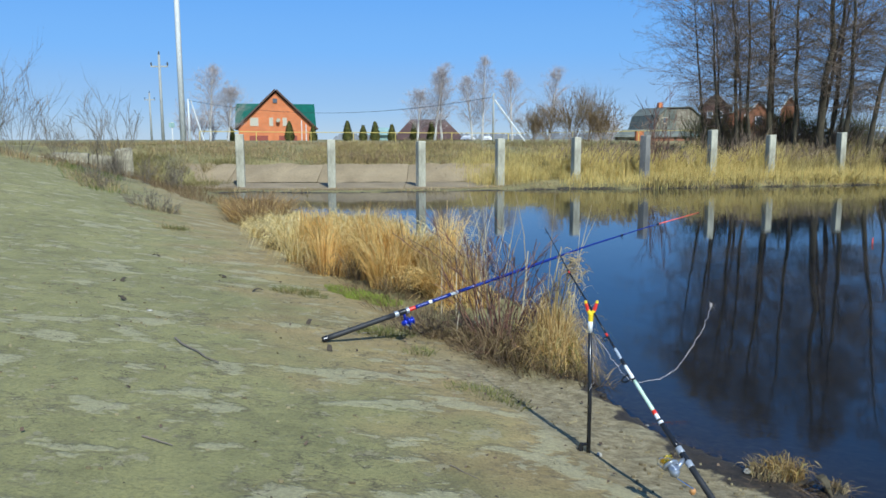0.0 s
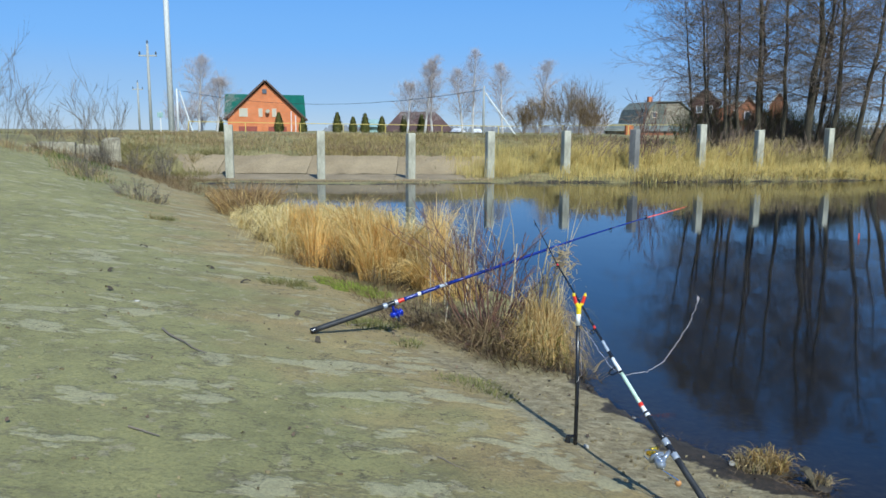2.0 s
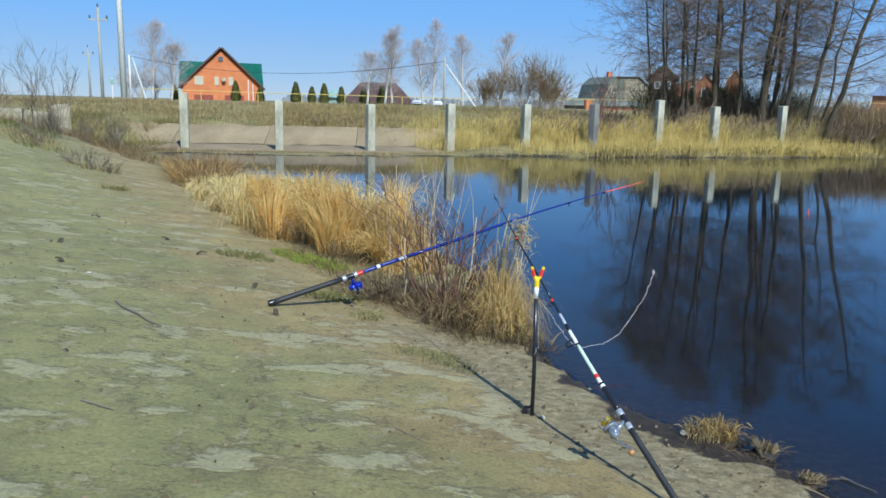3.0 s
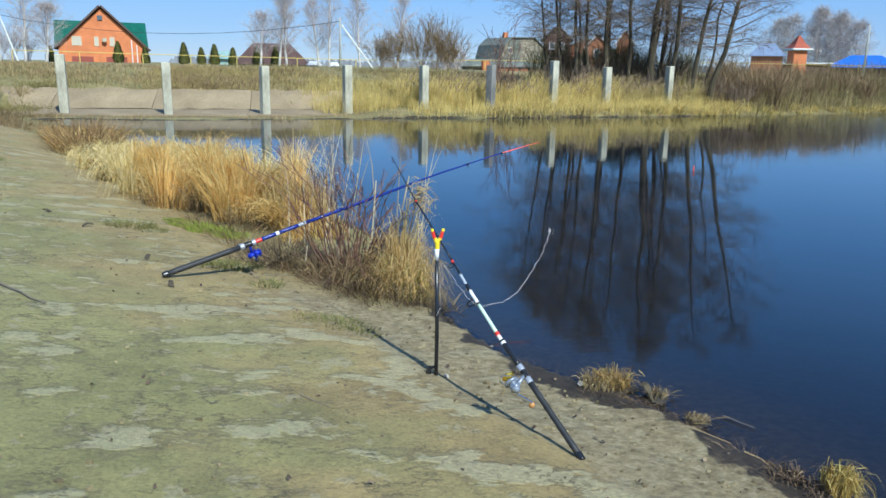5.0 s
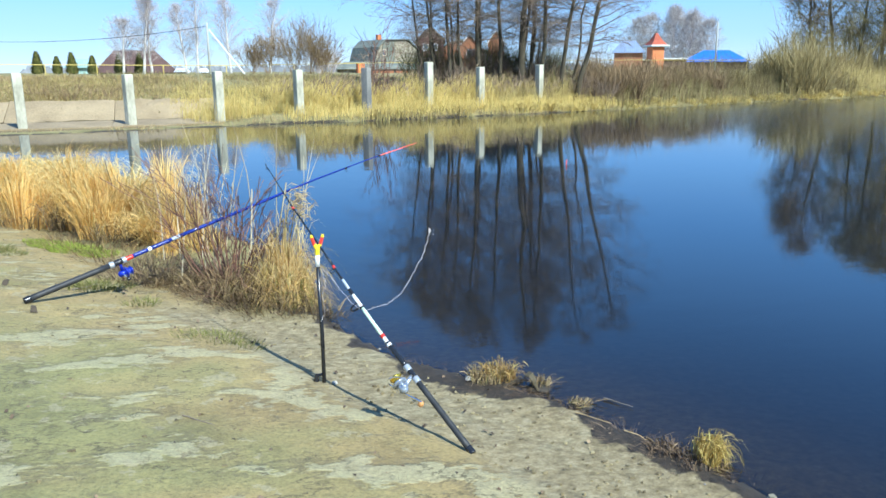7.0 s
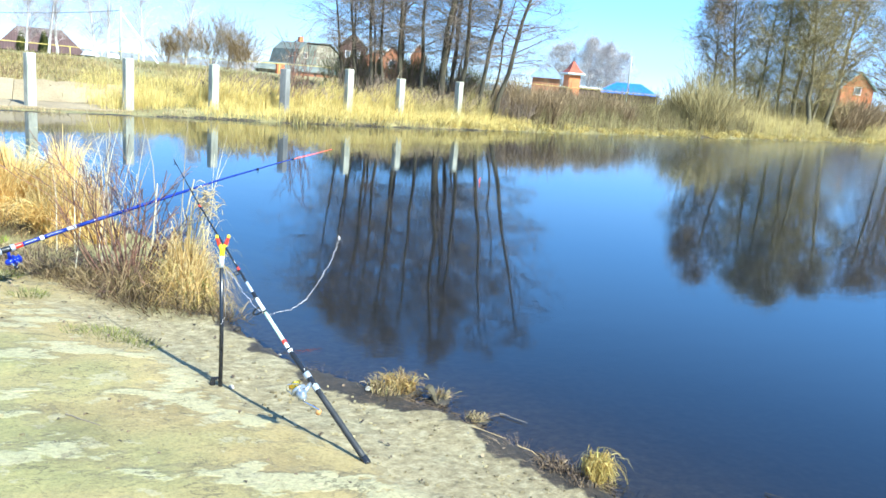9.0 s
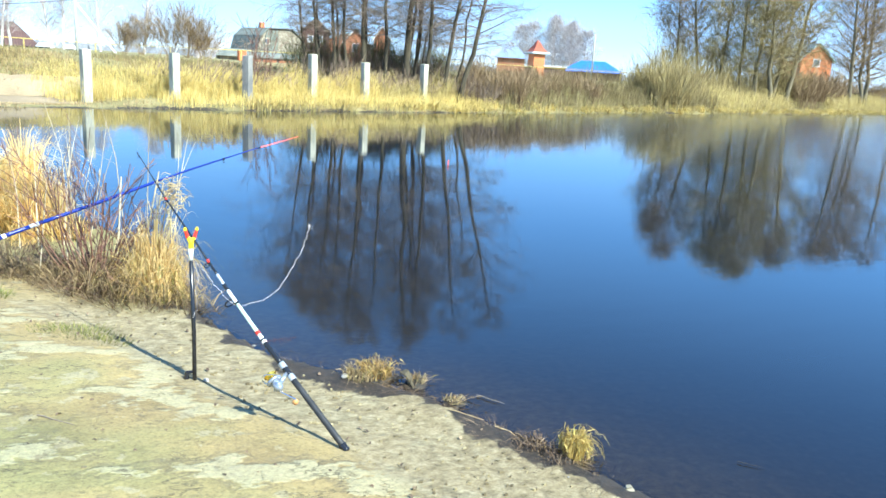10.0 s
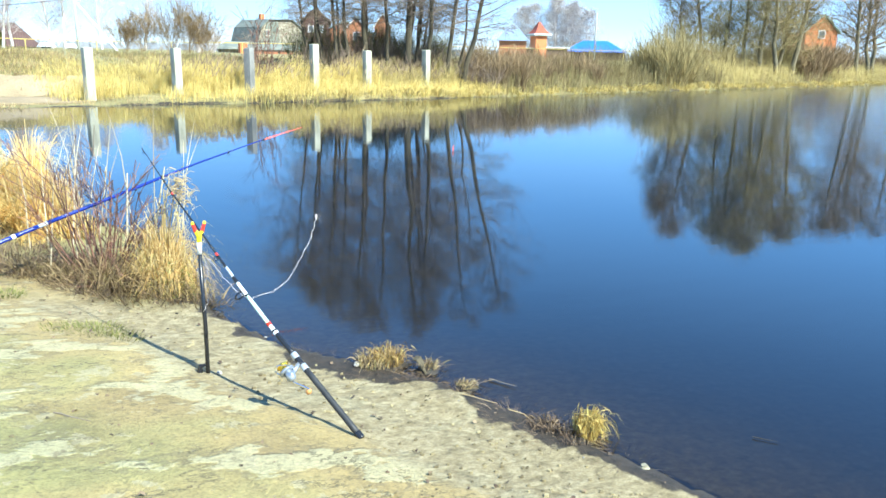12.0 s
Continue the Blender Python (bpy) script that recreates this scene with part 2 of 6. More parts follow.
STRAW_PALE = straw("pale_straw", [(0.0, (0.50, 0.38, 0.13)), (0.3, (0.72, 0.57, 0.22)), (0.6, (0.86, 0.72, 0.34)), (1.0, (0.90, 0.80, 0.45))], 0.7, 0.4)
GINGER = straw("ginger_grass", [(0.0, (0.34, 0.20, 0.065)), (0.4, (0.55, 0.345, 0.11)), (0.8, (0.70, 0.47, 0.17)), (1.0, (0.44, 0.32, 0.10))], 0.72, 0.35)
GOLDEN = straw("golden_tuft", [(0.0, (0.34, 0.23, 0.06)), (0.4, (0.54, 0.40, 0.11)), (0.75, (0.68, 0.53, 0.19)), (1.0, (0.44, 0.39, 0.10))], 0.7, 0.35)
STALKY = straw("stalky_straw", [(0.0, (0.36, 0.24, 0.085)), (0.35, (0.58, 0.42, 0.17)), (0.7, (0.76, 0.60, 0.29)), (1.0, (0.46, 0.37, 0.13))], 0.72, 0.35)
STRAW_BROWN = straw("brown_grass", [(0.0, (0.18, 0.13, 0.065)), (0.4, (0.34, 0.25, 0.125)), (0.8, (0.50, 0.39, 0.20)), (1.0, (0.30, 0.28, 0.11))], 0.75, 0.25)
REED_OLD = straw("old_reed", [(0.0, (0.15, 0.12, 0.055)), (0.4, (0.25, 0.205, 0.092)), (0.75, (0.36, 0.30, 0.135)), (1.0, (0.24, 0.235, 0.08))], 0.75, 0.3)
REED = straw("dry_reed", [(0.0, (0.47, 0.37, 0.12)), (0.35, (0.59, 0.465, 0.155)), (0.7, (0.69, 0.555, 0.21)), (1.0, (0.50, 0.44, 0.135))], 0.7, 0.35)
REED_MIXED = straw("mixed_reed", [(0.0, (0.26, 0.205, 0.075)), (0.4, (0.42, 0.34, 0.13)), (0.75, (0.58, 0.475, 0.19)), (1.0, (0.36, 0.325, 0.10))], 0.75, 0.3)
SHOOT = straw("willow_shoot", [(0.0, (0.075, 0.06, 0.024)), (0.5, (0.14, 0.11, 0.042)), (0.85, (0.22, 0.175, 0.07)), (1.0, (0.14, 0.13, 0.04))], 0.8, 0.2)
PLUME = straw("reed_plume", [(0.0, (0.15, 0.11, 0.065)), (0.6, (0.26, 0.20, 0.12)), (1.0, (0.38, 0.30, 0.18))], 0.85, 0.3)
GREEN = straw("young_grass", [(0.0, (0.07, 0.11, 0.02)), (0.5, (0.13, 0.19, 0.03)), (0.8, (0.22, 0.24, 0.06)), (1.0, (0.40, 0.34, 0.12))], 0.7, 0.35)
TURF = straw("dull_turf", [(0.0, (0.13, 0.125, 0.04)), (0.5, (0.22, 0.20, 0.07)), (1.0, (0.36, 0.30, 0.12))], 0.75, 0.3)
RUSTY = straw("rusty_grass", [(0.0, (0.17, 0.105, 0.045)), (0.4, (0.30, 0.19, 0.08)), (0.8, (0.46, 0.31, 0.13)), (1.0, (0.30, 0.22, 0.085))], 0.75, 0.25)
LITTER = straw("dead_grass", [(0.0, (0.08, 0.055, 0.028)), (0.45, (0.18, 0.125, 0.06)), (0.8, (0.31, 0.22, 0.11)), (1.0, (0.17, 0.145, 0.05))], 0.8, 0.15)
STALK = straw("pale_stalk", [(0.0, (0.33, 0.27, 0.17)), (0.6, (0.50, 0.43, 0.29)), (1.0, (0.62, 0.56, 0.41))], 0.7)
TWIG = straw("red_twig", [(0.0, (0.07, 0.035, 0.025)), (0.5, (0.16, 0.075, 0.052)), (1.0, (0.26, 0.15, 0.095))], 0.7)
TWIG_GREY = straw("grey_twig", [(0.0, (0.09, 0.075, 0.055)), (0.6, (0.19, 0.16, 0.12)), (1.0, (0.30, 0.26, 0.19))], 0.8)
SHORE_BARK = surface("olive_bark", (0.12, 0.10, 0.055), (0.24, 0.205, 0.125), 0.9, 3.0, 24, stretch=(1, 1, 0.25), strength=0.8, distance=0.02)
BARK = surface("alder_bark", (0.036, 0.030, 0.017), (0.095, 0.078, 0.044), 0.9, 3.0, 24, stretch=(1, 1, 0.25), strength=0.8, distance=0.02)
BRANCH = straw("alder_branch", [(0.0, (0.095, 0.074, 0.056)), (0.6, (0.195, 0.145, 0.104)), (1.0, (0.31, 0.235, 0.16))], 0.85)
OLIVE_TWIG = straw("olive_twig", [(0.0, (0.17, 0.135, 0.052)), (0.6, (0.30, 0.24, 0.095)), (1.0, (0.43, 0.35, 0.155))], 0.85)
BROWN_TWIG = straw("brown_twig", [(0.0, (0.125, 0.085, 0.043)), (0.6, (0.24, 0.165, 0.085)), (1.0, (0.36, 0.27, 0.145))], 0.85)
BIRCH = surface("birch_bark", (0.42, 0.40, 0.37), (0.80, 0.78, 0.74), 0.75, 4.0, 30, stretch=(1, 1, 0.5))
BIRCH_TWIG = straw("birch_twig", [(0.0, (0.32, 0.275, 0.265)), (0.6, (0.48, 0.425, 0.41)), (1.0, (0.62, 0.57, 0.55))], 0.85)
# blue-grey of the air's haze is put into the far woods' colour
HAZED_WOODS = straw("haze_tinted_woods", [(0.0, (0.20, 0.22, 0.25)), (1.0, (0.27, 0.29, 0.32))], 0.9)
IVY = straw("dark_evergreen", [(0.0, (0.06, 0.065, 0.024)), (0.6, (0.125, 0.13, 0.045)), (1.0, (0.21, 0.19, 0.075))], 0.8)
PALE_TWIG = straw("pale_twig", [(0.0, (0.33, 0.30, 0.29)), (0.6, (0.47, 0.435, 0.42)), (1.0, (0.58, 0.55, 0.53))], 0.85)
THUJA = straw("thuja_green", [(0.0, (0.06, 0.075, 0.016)), (0.6, (0.125, 0.135, 0.03)), (1.0, (0.21, 0.19, 0.055))], 0.8)
MOSS = straw("moss", [(0.0, (0.095, 0.125, 0.018)), (0.5, (0.20, 0.26, 0.03)), (1.0, (0.31, 0.36, 0.06))], 0.85)
LEAF = straw("dead_leaf", [(0.0, (0.05, 0.035, 0.022)), (0.6, (0.12, 0.08, 0.05)), (1.0, (0.26, 0.19, 0.11))], 0.8)
STONE = surface("pale_stone", (0.38, 0.35, 0.29), (0.58, 0.55, 0.47), 0.8, 20, 90)
ORANGE_BRICK = brick_material("orange_brick", (0.56, 0.17, 0.055), (0.64, 0.21, 0.075), (0.52, 0.24, 0.12))
DARK_BRICK = brick_material("dark_brick", (0.085, 0.042, 0.034), (0.115, 0.055, 0.040), (0.11, 0.075, 0.062))
DULL_BRICK = brick_material("dull_brick", (0.34, 0.135, 0.065), (0.40, 0.165, 0.08), (0.34, 0.19, 0.12))
OLIVE = straw("olive_grass", [(0.0, (0.10, 0.10, 0.03)), (0.5, (0.17, 0.19, 0.045)), (0.8, (0.26, 0.25, 0.08)), (1.0, (0.36, 0.30, 0.12))], 0.75, 0.3)
DARK_LEAF = straw("dark_leaf", [(0.0, (0.045, 0.035, 0.022)), (1.0, (0.085, 0.066, 0.042))], 0.85)
GREEN_ROOF = roof_material("green_sheet", (0.012, 0.115, 0.075))
BROWN_ROOF = roof_material("brown_sheet", (0.105, 0.060, 0.048), rough=0.6)
BLUE_ROOF = roof_material("blue_sheet", (0.035, 0.17, 0.66))
STEEL_ROOF = roof_material("steel_blue_sheet", (0.22, 0.28, 0.40))
TEAL_ROOF = roof_material("teal_sheet", (0.30, 0.44, 0.40))
RED_ROOF = roof_material("red_sheet", (0.36, 0.09, 0.05), rough=0.85)
GREY_ROOF = surface("old_slate_sheet", (0.11, 0.13, 0.11), (0.23, 0.24, 0.19), 0.8, 1.2, 9)
PATCHY = surface("peeling_plaster", (0.10, 0.075, 0.05), (0.50, 0.455, 0.34), 0.9, 2.4, 8)
BROWN_WOOD = surface("brown_wood", (0.075, 0.042, 0.030), (0.12, 0.07, 0.05), 0.7, 3, 30)
DOOR_RED = surface("garage_paint", (0.24, 0.055, 0.035), (0.31, 0.075, 0.05), 0.6, 2, 30)
PALE_GLASS = plain("pale_cream_glass", (0.50, 0.47, 0.38), 0.12)
CREAM = surface("cream_paint", (0.52, 0.44, 0.30), (0.64, 0.55, 0.40), 0.6, 3, 30)
WHITE = surface("white_paint", (0.74, 0.74, 0.72), (0.84, 0.84, 0.82), 0.5, 3, 30)
GLASS = plain("window_glass", (0.10, 0.12, 0.14), 0.06)
YELLOW = plain("yellow_pipe_paint", (0.58, 0.46, 0.13), 0.5)
WIRE = plain("cable_black", (0.03, 0.03, 0.03), 0.6)
RUBBER = surface("grip_rubber", (0.016, 0.017, 0.018), (0.032, 0.033, 0.035), 0.6, 30, 300, distance=0.0005)
BLACK = plain("black_lacquer", (0.014, 0.015, 0.018), 0.25)
BLUE = plain("blue_lacquer", (0.012, 0.026, 0.19), 0.22)
BLUE_METAL = plain("blue_anodised", (0.014, 0.034, 0.40), 0.28, 0.4)
REDP = plain("red_paint", (0.66, 0.035, 0.02), 0.35)
RED_TIP = plain("orange_red_tip", (0.85, 0.10, 0.05), 0.4)
WHITEP = plain("white_lacquer", (0.80, 0.80, 0.78), 0.25)
MINT = plain("pale_green_lacquer", (0.58, 0.74, 0.58), 0.25)
GREYP = plain("grey_lacquer", (0.42, 0.46, 0.52), 0.3)
YELLOWP = plain("yellow_plastic", (0.83, 0.62, 0.02), 0.35)
CHROME = plain("chrome", (0.80, 0.82, 0.85), 0.12, 1.0, 0.04)
SILVER = plain("silver_lacquer", (0.34, 0.38, 0.44), 0.3, 0.6)
SATIN = plain("satin_metal", (0.40, 0.43, 0.47), 0.35, 0.4)
GOLD = plain("gold_anodised", (0.80, 0.55, 0.08), 0.2, 0.9)
CORK = plain("orange_knob", (0.52, 0.26, 0.09), 0.5)
CORD = surface("white_cord", (0.52, 0.45, 0.40), (0.72, 0.65, 0.60), 0.85, 60, 300)


# ---- mesh helpers ----
class Geo:
    """Collects vertices and faces of one mesh."""

    def __init__(self):
        self.v, self.f = [], []

    def tube(self, pts, radii, sides=6, cap=True):
        pts = [Vector(p) for p in pts]
        if not isinstance(radii, (list, tuple)):
            radii = [radii] * len(pts)
        start, last = len(self.v), len(pts) - 1
        a = (pts[1] - pts[0]).normalized()
        side = a.orthogonal().normalized()
        for i, p in enumerate(pts):
            d = (pts[min(i + 1, last)] - pts[max(i - 1, 0)]).normalized()
            side = (side - d * side.dot(d)).normalized()
            up = d.cross(side)
            for k in range(sides):
                g = 2 * math.pi * k / sides
                self.v.append(p + (side * math.cos(g) + up * math.sin(g)) * radii[i])
        for i in range(last):
            for k in range(sides):
                q, r = start + i * sides, (k + 1) % sides
                self.f.append((q + k, q + r, q + sides + r, q + sides + k))
        if cap:
            self.f.append(tuple(start + k for k in reversed(range(sides))))
            self.f.append(tuple(start + last * sides + k for k in range(sides)))

    def blade(self, root, tip, width, sag=0.0, parts=3, flat=None):
        """A grass blade: a tapering folded strip that bends over by sag."""
        root, tip = Vector(root), Vector(tip)
        d = tip - root
        side = flat if flat else d.cross(Vector((0, 0, 1)))
        side = side.normalized() * width if side.length > 1e-6 else Vector((width, 0, 0))
        start = len(self.v)
        for i in range(parts + 1):
            u = i / parts
            p = root + d * u
            p.z += sag * 4 * u * (1 - u)
            w = side * (0.5 * (1 - 0.85 * u * u))
            self.v += [p - w, p + w]
        for i in range(parts):
            q = start + 2 * i
            self.f.append((q, q + 1, q + 3, q + 2))

    def arch(self, root, out, tall, width, drop, parts=5, flat=None):
        """A blade that rises, bends over and hangs: out is the way its tip lies from the root."""
        root, out = Vector(root), Vector(out)
        c1, c2 = root + out * 0.15 + Vector((0, 0, tall * 0.75)), root + out * 0.6 + Vector((0, 0, tall * 1.12))
        tip = root + out + Vector((0, 0, tall * (1 - drop)))
        side = (flat or out.cross(Vector((0, 0, 1)))).normalized() * width
        start = len(self.v)
        for i in range(parts + 1):
            u = i / parts
            p = root * (1 - u) ** 3 + c1 * 3 * u * (1 - u) ** 2 + c2 * 3 * u * u * (1 - u) + tip * u ** 3
            w = side * (0.5 * (1 - 0.85 * u * u))
            self.v += [p - w, p + w]
        for i in range(parts):
            q = start + 2 * i
            self.f.append((q, q + 1, q + 3, q + 2))

    def ribbons(self, starts, ways, widths, dice):
        """Fine twigs, one tapering strip each."""
        side = np.cross(ways, dice.normal(size=ways.shape))
        side /= np.linalg.norm(side, axis=1, keepdims=True) + 1e-9
        side *= widths[:, None] * 0.5
        q = np.stack([starts - side, starts + side, starts + ways + side * 0.4, starts + ways - side * 0.4], 1).reshape(-1, 3)
        s = len(self.v)
        self.v += q.tolist()
        self.f += (np.arange(len(starts) * 4).reshape(-1, 4) + s).tolist()

    def box(self, lo, hi):
        s = len(self.v)
        for z in (lo[2], hi[2]):
            self.v += [Vector((lo[0], lo[1], z)), Vector((hi[0], lo[1], z)), Vector((hi[0], hi[1], z)), Vector((lo[0], hi[1], z))]
        self.f += [tuple(s + k for k in q) for q in ((3, 2, 1, 0), (4, 5, 6, 7), (0, 1, 5, 4), (1, 2, 6, 5), (2, 3, 7, 6), (3, 0, 4, 7))]

    def prism(self, outline, y0, y1):
        """An outline in the x-z plane, drawn out along y."""
        s, c = len(self.v), len(outline)
        for y in (y0, y1):
            self.v += [Vector((x, y, z)) for x, z in outline]
        self.f.append(tuple(range(s, s + c)))
        self.f.append(tuple(reversed(range(s + c, s + 2 * c))))
        for k in range(c):
            r = (k + 1) % c
            self.f.append((s + r, s + k, s + c + k, s + c + r))

    def slab(self, quad, thick):
        """A flat panel with thickness from its four corners."""
        q = [Vector(p) for p in quad]
        nrm = (q[1] - q[0]).cross(q[3] - q[0]).normalized() * thick
        s = len(self.v)
        self.v += [p - nrm for p in q] + q
        self.f += [tuple(s + k for k in f) for f in ((3, 2, 1, 0), (4, 5, 6, 7), (0, 1, 5, 4), (1, 2, 6, 5), (2, 3, 7, 6), (3, 0, 4, 7))]

    def mesh(self, name, material, smooth=False):
        me = bpy.data.meshes.new(name)
        me.from_pydata([tuple(p) for p in self.v], [], self.f)
        me.materials.append(material)
        if smooth:
            me.polygons.foreach_set("use_smooth", [True] * len(me.polygons))
        me.update()
        return me


def thing(name, place, label, category, group="", turn=0.0, kind=""):
    ob = new(name)
    ob.empty_display_size = 0.1
    ob.matrix_basis = pose(*place, 0, 0, turn)
    return tagged(ob, label, category, group, kind)


def part(name, geo, material, parent, label="", smooth=False):
    ob = new(name, geo.mesh(name, material, smooth))
    ob.parent = parent
    return tagged(ob, label)


def single(name, geo, material, label, category, kind="", place=(0, 0, 0), group="", smooth=False, turn=0.0):
    ob = new(name, geo.mesh(name, material, smooth))
    ob.matrix_basis = pose(*place, 0, 0, turn)
    return tagged(ob, label, category, group, kind)


def bevelled_box(sx, sy, sz, r, rng=None, wobble=0.0):
    """A box standing on z = 0 with chamfered, slightly worn edges."""
    bm = bmesh.new()
    bmesh.ops.create_cube(bm, size=1)
    for v in bm.verts:
        v.co = Vector((v.co.x * sx, v.co.y * sy, (v.co.z + 0.5) * sz))
    bmesh.ops.bevel(bm, geom=bm.edges[:], offset=r, segments=1, affect="EDGES")
    g = Geo()
    bm.verts.ensure_lookup_table()
    g.v = [v.co.copy() + (Vector((rng.uniform(-1, 1), rng.uniform(-1, 1), rng.uniform(-1, 1))) * wobble if rng else Vector()) for v in bm.verts]
    g.f = [tuple(v.index for v in f.verts) for f in bm.faces]
    bm.free()
    return g


# ---- the lie of the land ----
SHORE = [(2.9, -8.0), (2.3, -1.0), (1.95, 0.8), (1.72, 1.6), (1.55, 2.17), (1.40, 2.54), (1.17, 2.89), (0.95, 3.2), (0.81, 3.7), (0.75, 4.1), (0.84, 4.6),
         (0.76, 5.4), (0.40, 6.6), (-0.45, 8.6), (-1.6, 11.2), (-2.9, 14.0), (-4.3, 16.6), (-5.6, 18.5), (-5.2, 18.9), (-3.5, 18.6), (-2.4, 18.65), (-0.3, 18.95),
         (1.4, 19.4), (3.3, 19.95), (5.4, 20.0), (8.0, 20.65), (11.0, 21.2), (15.0, 22.5), (22.3, 24.8), (32.4, 27.6), (48.0, 32.0), (62.0, 36.0), (75.0, 32.0), (80.0, 10.0), (60.0, -30.0), (10.0, -30.0)]


def step(a, b, x):
    u = np.clip((x - a) / (b - a), 0, 1)
    return u * u * (3 - 2 * u)


def shore_distance(x, y):
    """Metres to the water line, positive on land; arrays welcome."""
    x, y = np.asarray(x, float), np.asarray(y, float)
    best, inside = np.full(x.shape, 1e9), np.zeros(x.shape, bool)
    for (ax, ay), (bx, by) in zip(SHORE, SHORE[1:] + SHORE[:1]):
        dx, dy = bx - ax, by - ay
        u = np.clip(((x - ax) * dx + (y - ay) * dy) / (dx * dx + dy * dy), 0, 1)
        best = np.minimum(best, np.hypot(x - ax - u * dx, y - ay - u * dy))
        cross = ((ay > y) != (by > y)) & (x < dx * (y - ay) / (by - ay if by != ay else 1e-9) + ax)
        inside ^= cross
    return np.where(inside, -best, best)


def bank_side(x, y):
    """0 on the near bank, 1 on the far one."""
    w = step(18.2, 19.4, y + np.clip(x + 5.5, -100, 30) * 0.05)
    w = np.where(np.asarray(x) < -6.0, step(20.6, 22.2, y), w)
    return np.where(np.asarray(x) > 12, 1.0, w)


def height(x, y):
    x, y = np.asarray(x, float), np.asarray(y, float)
    d = shore_distance(x, y)
    # the plane of the worn bank, taken from its straight edge
    e = -0.907 * (x - 0.79) - 0.421 * (y - 3.70)
    plane = np.clip((0.14 + 0.12 * step(6, 16, y)) * e, 0.03, 3)
    crest = 1.05
    near = np.where(plane > crest, crest + (plane - crest) * 0.10, plane)
    near = np.minimum(near, 0.35 * np.clip(d, 0, 99) + 0.01)
    near = np.minimum(near, 1.18)
    slabs = np.interp(d, [0, 0.3, 1.4, 2.9, 3.1, 4.5, 5.1, 8.5, 30], [0.0, 0.02, -0.01, 0.0, 0.0, 0.46, 0.62, 1.12, 1.15])
    reeds = np.interp(d, [0, 0.4, 2.0, 8.0, 30], [0.0, 0.12, 0.28, 0.95, 1.15])
    far = slabs + (reeds - slabs) * step(0.5, 4.0, x)
    land = near + (far - near) * bank_side(x, y)
    bed = -np.interp(-d, [0, 0.4, 2.0, 8.0], [0.0, 0.05, 0.30, 1.1])
    return np.where(d > 0, land, bed)


def ground_z(x, y):
    return float(height(np.array([x]), np.array([y]))[0])


def build_ground():
    def axis(parts):
        out = [parts[0][0]]
        for a, b, n in parts:
            out += list(np.linspace(a, b, n + 1)[1:])
        return np.array(out)
    xs = axis([(-1500, -200, 8), (-200, -40, 16), (-40, -12, 28), (-12, -4, 40), (-4, 2.6, 150), (2.6, 12, 34), (12, 60, 60), (60, 200, 20), (200, 1500, 8)])
    ys = axis([(-600, -60, 6), (-60, -6, 14), (-6, 0.8, 20), (0.8, 7.0, 150), (7, 22, 130), (22, 45, 46), (45, 200, 30), (200, 2500, 10)])
    gx, gy = np.meshgrid(xs, ys)
    z = height(gx, gy)
    d = shore_distance(gx, gy)
    rough = np.array([noise.fractal(Vector((a * 1.7, b * 2.4, 0.3)), 0.8, 2.1, 5) for a, b in zip(gx.ravel(), gy.ravel())]).reshape(gx.shape)
    far = np.clip(np.hypot(gx, gy) / 30, 0.35, 3)
    e = -0.907 * (gx - 0.79) - 0.421 * (gy - 3.70)
    z = z + 0.012 * step(0.56, 0.63, e + rough * 0.06) * step(1.4, 2.2, gy) * step(4.0, 3.2, gy) * step(1.4, 0.9, e)
    z = z + rough * 0.013 * far * np.clip(np.abs(d) * 3, 0.2, 1)
    ny, nx = gx.shape
    verts = np.stack([gx, gy, z], -1).reshape(-1, 3)
    i = np.arange((ny - 1) * (nx - 1))
    a = (i // (nx - 1)) * nx + i % (nx - 1)
    faces = np.stack([a, a + 1, a + nx + 1, a + nx], -1)
    me = bpy.data.meshes.new("ground")
    me.from_pydata(verts.tolist(), [], faces.tolist())
    me.polygons.foreach_set("use_smooth", [True] * len(me.polygons))
    me.materials.append(EARTH)
    # red: turf and soil; green: wet mud by the water
    side = bank_side(gx, gy)
    turf = np.maximum(side, step(6.0, 7.2, e + rough * 0.8))
    turf = np.maximum(turf, step(0.35, 0.1, e) * step(3.7, 4.3, gy) * (gx < 3))
    wet = step(0.19, 0.06, d + rough * 0.18)
    wet = wet * (0.30 + 0.70 * step(-0.10, 0.0, d))
    wet = np.maximum(wet, step(0.9, 0.3, d) * side * 0.60)
    brown = step(1.8, 0.6, e + rough * 0.7)
    crumbled = step(0.66, 0.56, e + rough * 0.06) * step(0.6, 1.6, gy) * step(4.6, 3.9, gy)
    col = np.stack([turf, wet, brown, crumbled], -1).reshape(-1, 4)
    layer = me.color_attributes.new("cover", "FLOAT_COLOR", "POINT")
    layer.data.foreach_set("color", col.ravel().astype(np.float32))
    me.update()
    return tagged(new("ground", me), "worn silt-covered earth bank sloping to the pond", "ground", kind="structure")


